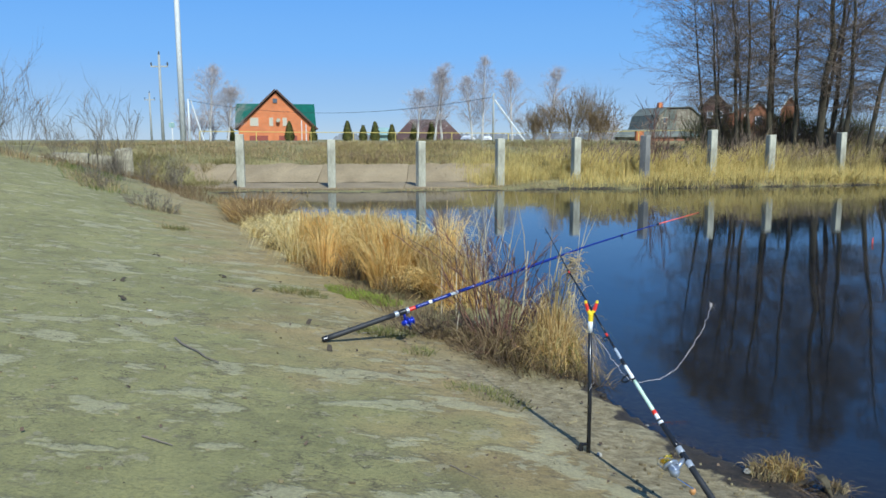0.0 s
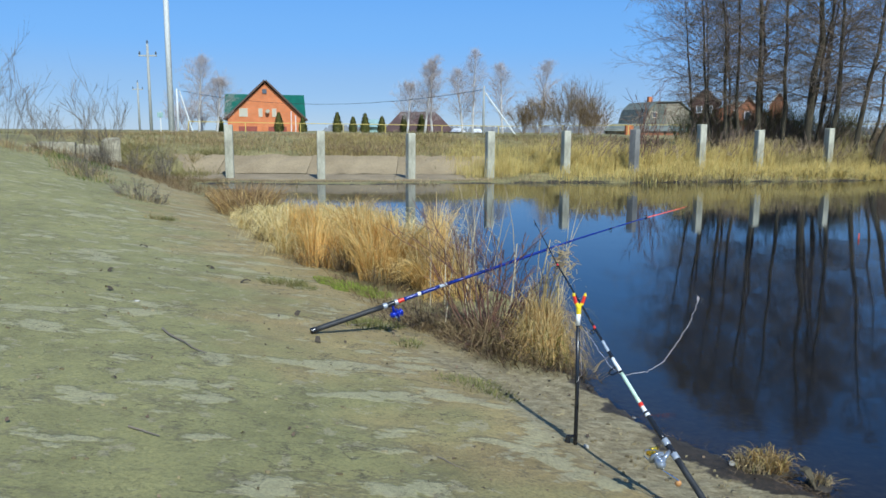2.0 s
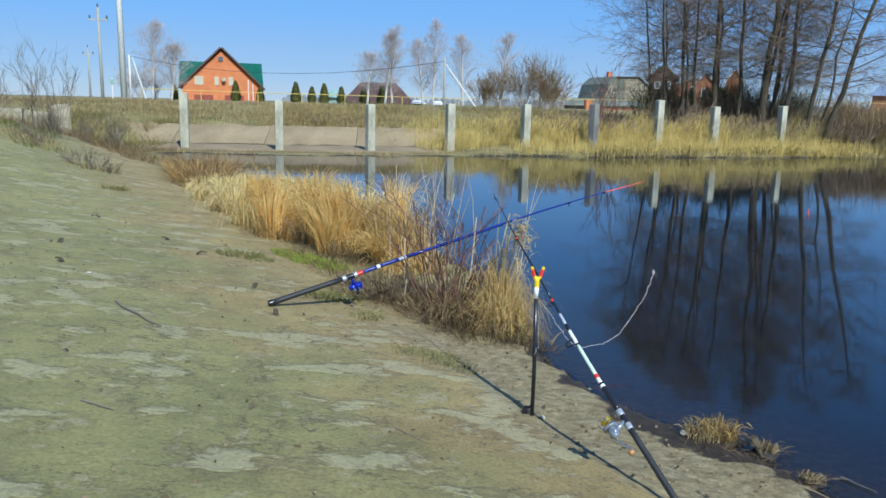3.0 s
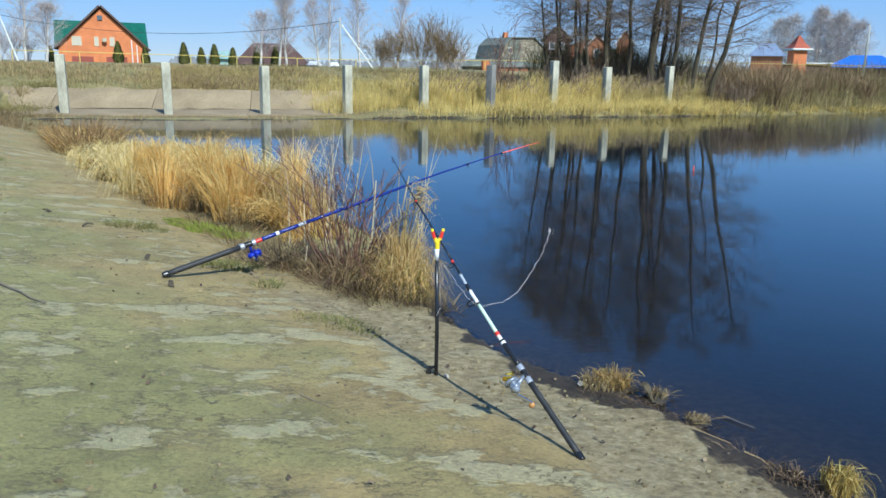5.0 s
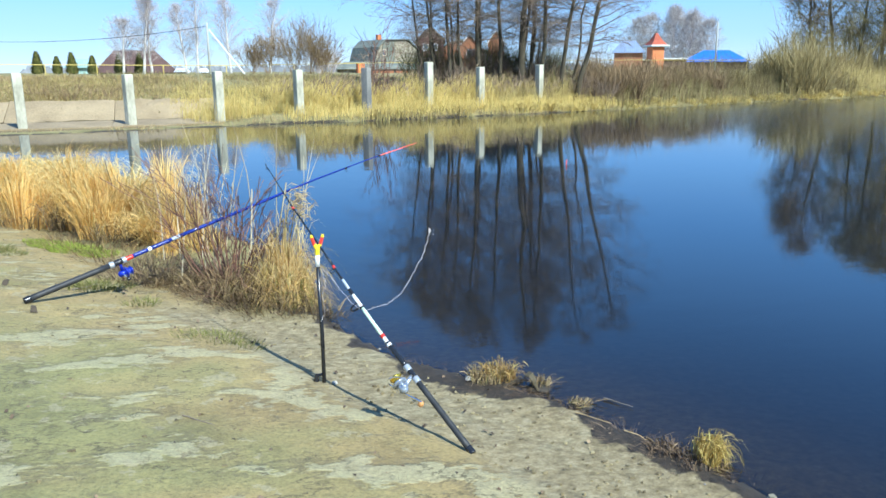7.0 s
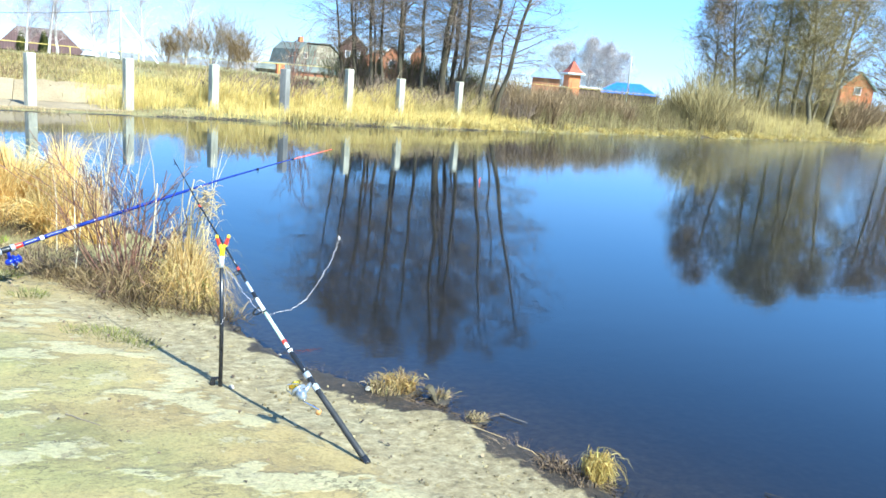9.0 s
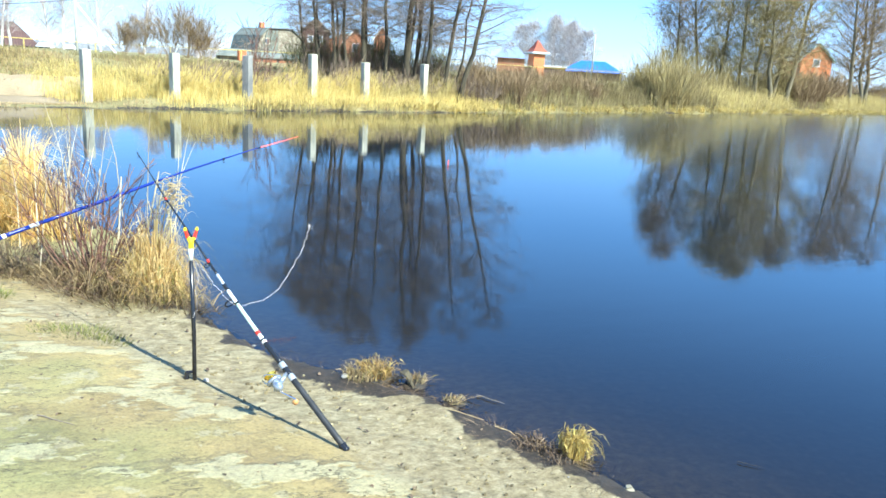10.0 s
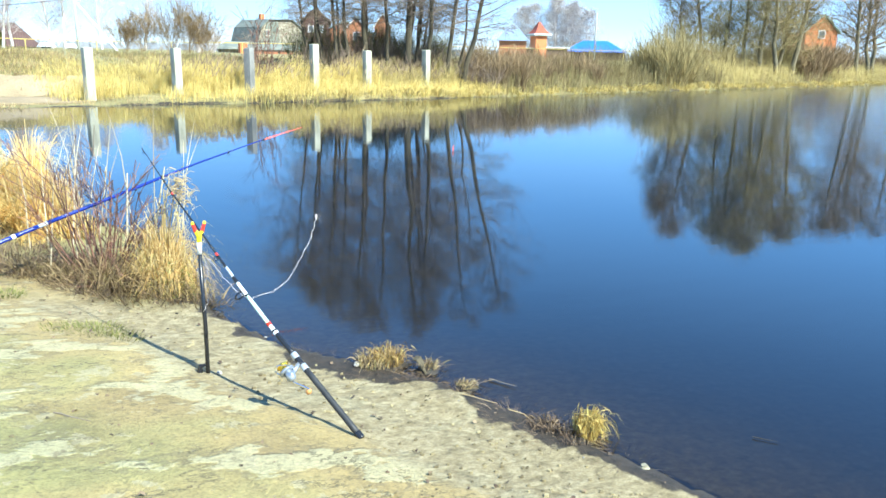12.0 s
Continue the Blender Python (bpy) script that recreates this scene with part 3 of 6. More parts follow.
build_ground()
def build_water():
    xs = np.concatenate([np.linspace(-12, 0, 25), np.arange(0.1, 4.0, 0.1), np.linspace(4, 95, 60)])
    ys = np.concatenate([np.linspace(-40, 0.5, 40), np.arange(0.6, 7.0, 0.1), np.linspace(7, 45, 60)])
    gx, gy = np.meshgrid(xs, ys)
    ny, nx = gx.shape
    i = np.arange((ny - 1) * (nx - 1))
    a = (i // (nx - 1)) * nx + i % (nx - 1)
    me = bpy.data.meshes.new("water")
    me.from_pydata(np.stack([gx, gy, gx * 0], -1).reshape(-1, 3).tolist(), [], np.stack([a, a + 1, a + nx + 1, a + nx], -1).tolist())
    me.materials.append(WATER)
    deep = np.clip(-height(gx, gy) / 0.40, 0, 1).ravel()
    layer = me.color_attributes.new("depth", "FLOAT_COLOR", "POINT")
    layer.data.foreach_set("color", np.stack([deep, deep, deep, deep * 0 + 1], -1).ravel().astype(np.float32))
    me.update()
    return tagged(new("water", me), "still dark blue pond water reflecting trees", "water", kind="structure")


build_water()


# ---- far bank: concrete lining, posts, wall ----
def lining():
    rng = random.Random(3)
    top = [(-7.9, 23.1), (-6.15, 23.0), (-3.6, 23.0), (-1.05, 23.15), (1.6, 23.5)]
    for i in range(4):
        (ax, ay), (bx, by) = top[i], top[i + 1]
        cx, cy = (ax + bx) / 2, (ay + by) / 2
        root = thing("lining_panel", (cx, cy, 0), "weathered sandy concrete bank lining panel", "concrete panel", "bank lining panels")
        g = Geo()
        gap = 0.007
        ua, ub = Vector((ax - cx + gap, ay - cy, 0)), Vector((bx - cx - gap, by - cy, 0))
        n = 8
        rows = []
        for k, (back, z) in enumerate(((1.28, 0.09), (0.9, 0.235), (0.45, 0.41), (0.0, 0.58))):
            row = []
            for j in range(n + 1):
                p = ua.lerp(ub, j / n)
                dz = rng.uniform(-0.015, 0.015) + (rng.uniform(-0.035, 0.015) if k == 3 else 0)
                row.append(p + Vector((0, -back, z + dz)))
            rows.append(row)
        s = len(g.v)
        for off in (0, 1):
            for row in rows:
                g.v += [p + Vector((0, 0.1 * off, -0.12 * off)) for p in row]
        w, m = n + 1, len(rows)
        for k in range(m - 1):
            for j in range(n):
                a = s + k * w + j
                g.f.append((a, a + 1, a + w + 1, a + w))
        o = s + m * w
        t0 = s + (m - 1) * w
        for j in range(n):
            g.f.append((t0 + j, t0 + j + 1, o + (m - 1) * w + j + 1, o + (m - 1) * w + j))
        for j in (0, n):
            for k in range(m - 1):
                g.f.append((s + k * w + j, s + (k + 1) * w + j, o + (k + 1) * w + j, o + k * w + j))
        part("panel", g, SLAB, root)
        f = Geo()
        f.slab([ua + Vector((0, -2.9, 0.03)), ub + Vector((0, -2.9, 0.03)), ub + Vector((0, -1.32, 0.085)), ua + Vector((0, -1.32, 0.085))], 0.1)
        part("toe_beam", f, SLAB, root, "flat concrete toe strip at the water")


lining()

POSTS = [(-5.44, 20.50, 1.447, 8, 0), (-2.97, 20.30, 1.303, 10, 0), (-0.61, 20.60, 1.257, 26, 0), (1.54, 20.80, 1.319, 24, 0), (3.64, 21.0, 1.356, 20, 0),
         (5.5, 20.86, 1.40, 40, 1), (7.72, 22.0, 1.558, 16, 0), (9.57, 22.4, 1.413, 14, 0), (11.94, 23.0, 1.484, 20, 0)]
for k, (px_, py_, top_, turn_, dark_) in enumerate(POSTS):
    g_ = bevelled_box(0.21, 0.21, top_ + 0.5, 0.016, random.Random(k), 0.006)
    single("fence_post", g_, CONCRETE_DARK if dark_ else CONCRETE,
           "dark grey square concrete fence post without wire" if dark_ else "weathered light grey square concrete fence post", "fence post",
           place=(px_, py_, -0.5), group="concrete posts along the pond", turn=turn_)


def block_wall():
    root = thing("wall_blocks", (-8.95, 19.9, 0.2), "broken light concrete block retaining wall in brush", "wall", kind="structure", turn=18)
    rng = random.Random(8)
    x = -3.9
    for w, tall, turn in ((0.9, 0.66, 4), (1.1, 0.72, -3), (0.75, 0.70, -7), (0.9, 0.80, 3), (0.62, 0.70, -4), (0.45, 0.88, 5)):
        g = bevelled_box(w - 0.03, 0.42, tall, 0.06, rng, 0.035)
        for v in g.v:
            v.xy = (Matrix.Rotation(radians(turn), 2) @ v.xy) + Vector((x + w / 2, 0))
        part("concrete_block", g, BLOCK, root)
        x += w


block_wall()


# ---- growing things ----
def sprig(g, rng, p, d, length, radius, depth, sides=4, spread=0.6, kids=(2, 4), curl=0.25, lift=0.1, thin=0.6, shrink=0.62, minimum=0.0, fine=True):
    """A twig that bends a little and bears smaller ones."""
    pts, rad = [Vector(p)], [radius]
    n = 3 if depth else 2
    d = Vector(d).normalized()
    if fine and not depth:
        d = (d + Vector((rng.gauss(0, curl), rng.gauss(0, curl), rng.gauss(0, curl) + lift)) * 0.5).normalized()
        g.blade(p, Vector(p) + d * length, radius * 2.2, length * rng.gauss(0, 0.03), 2, Vector((rng.gauss(0, 1), rng.gauss(0, 1), rng.gauss(0, 1))))
        return
    for i in range(n):
        d = (d + Vector((rng.gauss(0, curl), rng.gauss(0, curl), rng.gauss(0, curl) + lift)) * 0.5).normalized()
        pts.append(pts[-1] + d * length / n)
        rad.append(max(minimum, radius * (1 - thin * (i + 1) / n)))
    g.tube(pts, rad, sides, cap=False)
    if depth:
        for _ in range(rng.randint(*kids)):
            u = rng.uniform(0.25, 1.0) * n
            i = min(int(u), n - 1)
            q = pts[i].lerp(pts[i + 1], u - i)
            side = Vector((rng.gauss(0, 1), rng.gauss(0, 1), rng.gauss(0, 0.6)))
            sd = (pts[i + 1] - pts[i]).normalized()
            side = (side - sd * side.dot(sd)).normalized()
            sprig(g, rng, q, sd + side * spread * rng.uniform(0.7, 1.6), length * shrink * rng.uniform(0.7, 1.15), max(minimum, rad[i] * 0.6), depth - 1,
                  max(3, sides - 1), spread, kids, curl, lift, thin, shrink, minimum, fine)


def bare_tree(name, rng, base, tip, radius, first, reach, label, group, bark, twig, limbs=40, seconds=8, sprays=5, width=0.005, rise=(0.1, 0.8), hang=0.12, twig_length=(0.16, 0.42), category="tree"):
    """A leafless tree: a tapered, slightly bent trunk, limbs in a rounded crown, branchlets in flat sprays and fine twigs."""
    base, tip = Vector(base), Vector(tip)
    root = thing(name, base, label, category, group)
    axis = tip - base
    pts, rad = [], []
    n = 9
    wob = [Vector((rng.gauss(0, 1), rng.gauss(0, 1), 0)) * axis.length * 0.0045 for _ in range(n + 1)]
    for i in range(n + 1):
        u = i / n
        pts.append(axis * u + (wob[i] if 0 < i else Vector()) - (Vector((0, 0, 0.25)) if i == 0 else Vector()))
        rad.append(radius * ((1 - u) ** 0.8 * 0.93 + 0.07) * (1.25 if i == 0 else 1))
    t = Geo()
    t.tube(pts, rad, 8)
    part("trunk", t, bark, root, smooth=True)
    c = Geo()
    starts, ways = [], []
    for k in range(limbs):
        v = (k + rng.random()) / limbs
        u = first + (0.985 - first) * v
        i = min(int(u * n), n - 1)
        q = pts[i].lerp(pts[i + 1], u * n - i)
        ang = k * 2.4 + rng.uniform(-0.6, 0.6)
        d = Vector((math.cos(ang), math.sin(ang), rise[0] + (rise[1] - rise[0]) * v + rng.gauss(0, 0.15))).normalized()
        ln = reach * max(0.22, math.sin(math.pi * (0.22 + 0.76 * v)) ** 0.8) * rng.uniform(0.55, 1.1)
        limb = [q]
        for j in range(4):
            d = (d + Vector((rng.gauss(0, 0.12), rng.gauss(0, 0.12), rng.gauss(0, 0.10) - hang * (j - 1)))).normalized()
            limb.append(limb[-1] + d * ln / 4)
        r0 = max(width, min(rad[i] * 0.34, ln * 0.014))
        c.tube(limb, [r0 + (width * 0.5 - r0) * j / 4 for j in range(5)], 4, cap=False)
        for j in range(seconds):
            w = (0.22 + 0.76 * (j + rng.random()) / seconds) * 4
            m = min(int(w), 3)
            p = limb[m].lerp(limb[m + 1], w - m)
            along_ = (limb[m + 1] - limb[m]).normalized()
            side = along_.cross(Vector((rng.gauss(0, 0.35), rng.gauss(0, 0.35), 1))).normalized() * (1 if j % 2 else -1)
            sd = (along_ * 0.8 + side * rng.uniform(0.5, 1.1) + Vector((0, 0, rng.gauss(0.05, 0.25)))).normalized()
            sl = ln * 0.40 * (1.15 - 0.16 * w) * rng.uniform(0.6, 1.2)
            mid = p + sd * sl * 0.5
            end = mid + (sd + Vector((rng.gauss(0, 0.2), rng.gauss(0, 0.2), rng.gauss(0, 0.15) - hang))).normalized() * sl * 0.5
            c.tube([p, mid, end], [max(width * 0.6, r0 * 0.35), width * 0.55, width * 0.35], 3, cap=False)
            for z in range(sprays):
                x = 0.2 + 0.8 * (z + rng.random()) / sprays
                starts.append(tuple(p.lerp(mid, x * 2) if x < 0.5 else mid.lerp(end, x * 2 - 1)))
                ways.append(tuple(sd))
    dice = np.random.default_rng(rng.randint(0, 10 ** 6))
    starts, ways = np.array(starts), np.array(ways)

    def spread(way, amount):
        w = way + dice.normal(size=way.shape) * amount + np.array([0, 0, 0.10 - hang * 0.6])
        w /= np.linalg.norm(w, axis=1, keepdims=True) + 1e-9
        return w * dice.uniform(*twig_length, size=(len(w), 1))
    first_ways = spread(ways, 0.6)
    c.ribbons(starts, first_ways, dice.uniform(0.7, 1.1, len(starts)) * width, dice)
    for _ in range(2):
        at = starts + first_ways * dice.uniform(0.2, 0.95, size=(len(starts), 1))
        c.ribbons(at, spread(first_ways / np.linalg.norm(first_ways, axis=1, keepdims=True), 0.55) * 0.62, dice.uniform(0.5, 0.9, len(starts)) * width, dice)
    part("crown", c, twig, root)
    return root


def grass(name, rng, spots, blades, tall, lean, width, material, label, category="grass", sag=0.12, kind="stuff", parts=3, spread=0.35, z=None, rise=(0.55, 1.0)):
    """Many blades, rooted round the given spots (x, y, radius, height factor)."""
    g = Geo()
    total = sum(s[2] ** 2 for s in spots)
    xs, ys, hs, cx = [], [], [], []
    for x, y, r, h in spots:
        for _ in range(max(3, int(blades * r * r / total))):
            a, q = rng.uniform(0, 2 * math.pi), r * math.sqrt(rng.random())
            xs.append(x + q * math.cos(a)), ys.append(y + q * math.sin(a)), hs.append(h), cx.append((math.cos(a) * q / r, math.sin(a) * q / r))
    zs = height(np.array(xs), np.array(ys)) if z is None else [z] * len(xs)
    for x, y, zz, h, (ox, oy) in zip(xs, ys, zs, hs, cx):
        ln = tall * h * rng.uniform(0.55, 1.1)
        out = Vector((ox * spread + rng.gauss(0, 0.22) + lean[0], oy * spread + rng.gauss(0, 0.22) + lean[1], 0)) * ln
        tip = Vector((x, y, zz)) + out + Vector((0, 0, ln * rng.uniform(*rise)))
        g.blade((x, y, max(zz, -0.05) - 0.02), tip, width * rng.uniform(0.6, 1.3), sag * ln * rng.uniform(0.3, 1.4), parts, Vector((rng.gauss(0, 1), rng.gauss(0, 1), 0.15)))
    return single(name, g, material, label, category, kind)


# alder grove on the far bank
rng = random.Random(11)
ALDERS = [((9.2, 25.4), (8.7, 26.0, 7.3), 0.075), ((9.7, 25.2), (9.3, 25.7, 7.9), 0.09), ((10.05, 25.1), (9.7, 25.4, 8.2), 0.085), ((10.6, 24.9), (10.3, 25.2, 8.7), 0.12),
          ((10.85, 25.5), (10.9, 25.7, 8.4), 0.08), ((11.3, 24.6), (11.2, 25.0, 8.9), 0.10), ((11.85, 24.3), (12.3, 24.3, 9.0), 0.17), ((12.05, 24.7), (12.9, 24.6, 8.6), 0.09),
          ((12.6, 23.9), (12.6, 24.2, 8.7), 0.11), ((13.05, 23.7), (14.1, 23.6, 8.4), 0.11), ((13.5, 23.4), (15.3, 22.9, 8.0), 0.12), ((12.9, 25.6), (13.4, 26.0, 7.6), 0.08),
          ((9.45, 26.0), (9.0, 26.5, 7.6), 0.06), ((11.0, 26.1), (11.1, 26.4, 8.2), 0.065), ((12.6, 25.2), (13.3, 25.2, 8.0), 0.07), ((10.2, 26.3), (9.9, 26.8, 7.9), 0.06), ((13.2, 25.9), (14.2, 26.2, 7.4), 0.06)]
for (ax_, ay_), tip_, r_ in ALDERS:
    bare_tree("alder_tree", rng, (ax_, ay_, ground_z(ax_, ay_)), tip_, r_ * 0.8, 0.22, 2.3, "tall bare dark alder tree in a close grove on the bank", "alder grove", BARK, BRANCH, 48, 10, 5, 0.0062, (0.12, 0.9), 0.13)
# low drooping side limbs of the outer alder
bare_tree("alder_tree", rng, (8.9, 25.9, ground_z(8.9, 25.9)), (8.3, 26.4, 6.6), 0.05, 0.18, 2.9, "slim bare alder with long side limbs beside the grove", "alder grove", BARK, BRANCH, 40, 10, 6, 0.0064, (0.1, 0.8), 0.16)
bare_tree("alder_tree", rng, (14.3, 25.0, ground_z(14.3, 25.0)), (15.3, 25.2, 6.6), 0.05, 0.2, 2.6, "slim bare alder with long side limbs beside the grove", "alder grove", BARK, BRANCH, 38, 9, 6, 0.0064, (0.1, 0.8), 0.16)

# trees on the right-hand shore
for bx_, by_, tx_, ty_, h_, r_, mat_ in [(36.9, 36.2, 36.5, 36.6, 8.0, 0.09, BROWN_TWIG), (36.6, 34.1, 35.7, 34.9, 9.2, 0.12, BROWN_TWIG), (37.3, 33.3, 37.6, 33.0, 9.0, 0.10, OLIVE_TWIG), (38.1, 32.4, 38.0, 32.6, 9.6, 0.13, OLIVE_TWIG),
                                         (38.7, 31.8, 38.9, 31.6, 9.9, 0.15, OLIVE_TWIG), (39.3, 31.0, 38.8, 31.6, 9.8, 0.14, OLIVE_TWIG), (41.6, 31.7, 42.8, 31.5, 9.6, 0.17, OLIVE_TWIG), (41.2, 32.4, 42.0, 32.0, 9.2, 0.12, BROWN_TWIG),
                                         (53.6, 31.6, 53.0, 32.2, 10.5, 0.16, BROWN_TWIG), (55.4, 33.8, 54.6, 34.4, 10.8, 0.15, BROWN_TWIG), (57.0, 32.6, 56.4, 33.0, 10.6, 0.16, BROWN_TWIG), (64.5, 38.2, 64.0, 38.4, 12.5, 0.18, BROWN_TWIG)]:
    dist_ = shore_distance(bx_, by_)
    if dist_ < 1.0:
        bx_, by_, tx_, ty_ = bx_ + (1.4 - dist_) * -0.27, by_ + (1.4 - dist_) * 0.96, tx_ + (1.4 - dist_) * -0.27, ty_ + (1.4 - dist_) * 0.96
    bare_tree("shore_tree", rng, (bx_, by_, ground_z(bx_, by_)), (tx_, ty_, h_), r_, 0.16, 2.5 if bx_ < 45 else 4.6, "tall bare bushy tree behind the reeds on the shore", "trees on the far shore", SHORE_BARK, mat_, 50, 9, 7, 0.0125, (0.5, 1.3), 0.06, (0.4, 1.0))


def brush(name, rng, spots, material, label, stems=26, depth=1, group="", kids=(3, 5), minimum=0.005, sway=0.45, category="shrub", thick=0.006):
    """Many-stemmed leafless shrubs, each a thing of its own: (x, y, height)."""
    for x, y, h in spots:
        z = ground_z(x, y)
        g = Geo()
        for _ in range(stems):
            a = rng.uniform(0, 2 * math.pi)
            d = Vector((math.cos(a) * sway * rng.random(), math.sin(a) * sway * rng.random(), 1))
            q = Vector((math.cos(a), math.sin(a), 0)) * 0.10 * h * rng.random()
            sprig(g, rng, q - Vector((0, 0, 0.05)), d, h * rng.uniform(0.55, 1.0), max(minimum, h * thick), depth, 4, 0.5, kids, 0.2, 0.12, 0.6, 0.5, minimum)
        single(name, g, material, label, category, place=(x, y, z), group=group)


# brush along the far shore
def along(i0, i1, off, n, jitter, rng):
    """Places strewn along the shore line between two of its corners, off metres inland."""
    seg, out = SHORE[i0:i1 + 1], []
    lens = [math.dist(a, b) for a, b in zip(seg, seg[1:])]
    for _ in range(n):
        s = rng.uniform(0, sum(lens))
        k = 0
        while s > lens[k]:
            s -= lens[k]
            k += 1
        (ax, ay), (bx, by) = seg[k], seg[k + 1]
        u = s / lens[k]
        nx, ny = -(by - ay) / lens[k], (bx - ax) / lens[k]
        o = off[0] + (off[1] - off[0]) * rng.random()
        out.append((ax + (bx - ax) * u + nx * o + rng.gauss(0, jitter), ay + (by - ay) * u + ny * o + rng.gauss(0, jitter)))
    return out


brush("willow_brush", rng, [(x, y, rng.uniform(0.85, 1.45)) for x, y in along(27, 28, (0.5, 4.0), 44, 0.2, rng)], BROWN_TWIG, "dense brown bare willow brush on the shore", 64, 1, "shore brush", (3, 5), 0.006, 0.5)
brush("willow_brush", rng, [(x, y, rng.uniform(1.2, 2.3) if x * 1.0 > y * 0.93 else rng.uniform(0.6, 0.95)) for x, y in along(28, 30, (0.5, 4.0), 50, 0.3, rng) if x < 29.5 or shore_distance(x, y) > 2.4], OLIVE_TWIG, "dense olive-brown bare willow brush on the shore", 80, 1, "shore brush", (3, 6), 0.007, 0.45)
brush("willow_brush", rng, [(x, y, rng.uniform(1.4, 2.4)) for x, y in along(30, 31, (2.0, 7.0), 10, 0.3, rng)], BRANCH, "dark bare willow brush on the far shore", 44, 1, "shore brush", (3, 5), 0.012, 0.6)
brush("alder_undergrowth", rng, [(9.6, 24.3, 1.2), (10.5, 25.6, 1.2), (11.1, 26.0, 1.4), (11.6, 25.8, 1.4), (12.4, 26.2, 1.3), (8.6, 25.2, 1.3), (13.6, 25.4, 1.3), (14.6, 24.3, 1.2), (7.0, 26.0, 1.1), (15.6, 25.2, 1.5)],
      BRANCH, "dark tangled undergrowth below the alders", 20, 1, "undergrowth", (3, 5), 0.006, 0.7)
brush("willow_brush", rng, [(59.5 + 1.1 * k + rng.gauss(0, 0.4), 39.6 + 0.25 * k + rng.gauss(0, 0.6), rng.uniform(1.5, 2.6)) for k in range(12)], BROWN_TWIG, "dark brown bare thicket below the far trees", 44, 1, "shore brush", (3, 5), 0.012, 0.6)
brush("willow_brush", rng, [(44.2, 32.5, 2.0), (44.9, 32.7, 2.3), (45.6, 32.8, 2.3), (46.6, 33.1, 2.4), (47.4, 33.4, 2.3), (48.2, 33.6, 2.5), (49.1, 34.0, 2.4), (50.2, 34.4, 2.2)], BROWN_TWIG, "dark brown bare thicket below the far trees", 60, 1, "shore brush", (4, 6), 0.014, 0.6)
brush("alder_undergrowth", rng, [(8.8 + 0.62 * k + rng.gauss(0, 0.15), 27.3 + rng.gauss(0, 0.4), rng.uniform(1.2, 1.9)) for k in range(11)], IVY, "dark green overgrown bush behind the alders", 60, 1, "undergrowth", (5, 7), 0.006, 0.7)
brush("sapling", rng, [(6.35, 22.5, 2.2)], TWIG, "thin reddish bare sapling among the reeds", 7, 2, "", (4, 6), 0.006, 0.3)

brush("tall_willow", rng, [(x, y, rng.uniform(1.9, 3.4)) for x, y in ((33.4, 33.8), (34.8, 33.0), (36.2, 32.4), (37.4, 34.0), (38.6, 33.2), (40.2, 33.0), (41.8, 32.6), (36.0, 35.4), (43.0, 33.2), (39.6, 34.8))], OLIVE_TWIG, "tall olive-brown bare willow thicket on the shore", 26, 2, "tall willows", (3, 4), 0.007, 0.5)

brush("alder_undergrowth", rng, [(9.0 + 0.45 * k + rng.gauss(0, 0.2), 24.2 - 0.06 * k + rng.gauss(0, 0.4), rng.uniform(0.6, 1.15)) for k in range(14)], BRANCH, "dark tangled undergrowth below the alders", 30, 1, "undergrowth", (3, 5), 0.006, 0.7)

brush("alder_undergrowth", rng, [(9.4, 26.4, 1.1), (10.0, 26.8, 1.4), (10.7, 26.4, 1.2), (11.3, 26.6, 1.5), (11.9, 26.2, 1.3), (12.6, 26.9, 1.4), (13.3, 26.3, 1.5), (14.0, 26.6, 1.5), (12.9, 25.4, 1.3), (13.7, 24.9, 1.2)], BRANCH, "dark leafless thicket between the alder trunks", 32, 1, "undergrowth", (3, 5), 0.007, 0.6)
brush("alder_undergrowth", rng, [(12.0, 27.4, 1.5), (12.6, 27.6, 1.7), (13.1, 27.2, 1.3)], IVY, "dark green overgrown bush behind the alders", 70, 1, "undergrowth", (5, 7), 0.006, 0.7)

# reeds on the far bank
def reed_bed(name, rng, places, tall, label, w=0.011, material=None, plumes=False):
    g, pl = Geo(), Geo()
    zs = height(np.array([p[0] for p in places]), np.array([p[1] for p in places]))
    for (x, y), z in zip(places, zs):
        ln = tall * rng.uniform(0.45, 1.1) * (0.95 + 0.75 * noise.noise(Vector((x * 1.1, y * 1.1, 3.0))))
        tip = Vector((x + rng.gauss(0.05, 0.13) * ln, y + rng.gauss(0, 0.13) * ln, z + ln))
        g.blade((x, y, z - 0.03), tip, w * rng.uniform(0.7, 1.4), 0.02, 2, Vector((1, rng.gauss(0, 0.5), 0)))
        for _ in range(2):
            u = rng.uniform(0.2, 0.8)
            q = Vector((x, y, z)).lerp(tip, u)
            g.blade(q, q + Vector((rng.gauss(0, 0.16), rng.gauss(0, 0.16), rng.uniform(0.02, 0.5))) * ln * 0.6, w * 0.9, 0.04 * ln, 2, Vector((rng.gauss(0, 1), 0.4, 0.4)))
        if plumes and rng.random() < 0.16 and ln > tall * 0.6:
            pl.blade(tip - Vector((0, 0, 0.04)), tip + Vector((rng.gauss(0.06, 0.05), 0, 0.11)), 0.03, 0.02, 3, Vector((1, 0.3, 0)))
    ob = single(name, g, material or REED, label, "reeds", "stuff")
    if pl.v:
        single("reed_plumes", pl, PLUME, "brown seed plumes above the dry reeds", "reeds", "stuff")
    return ob


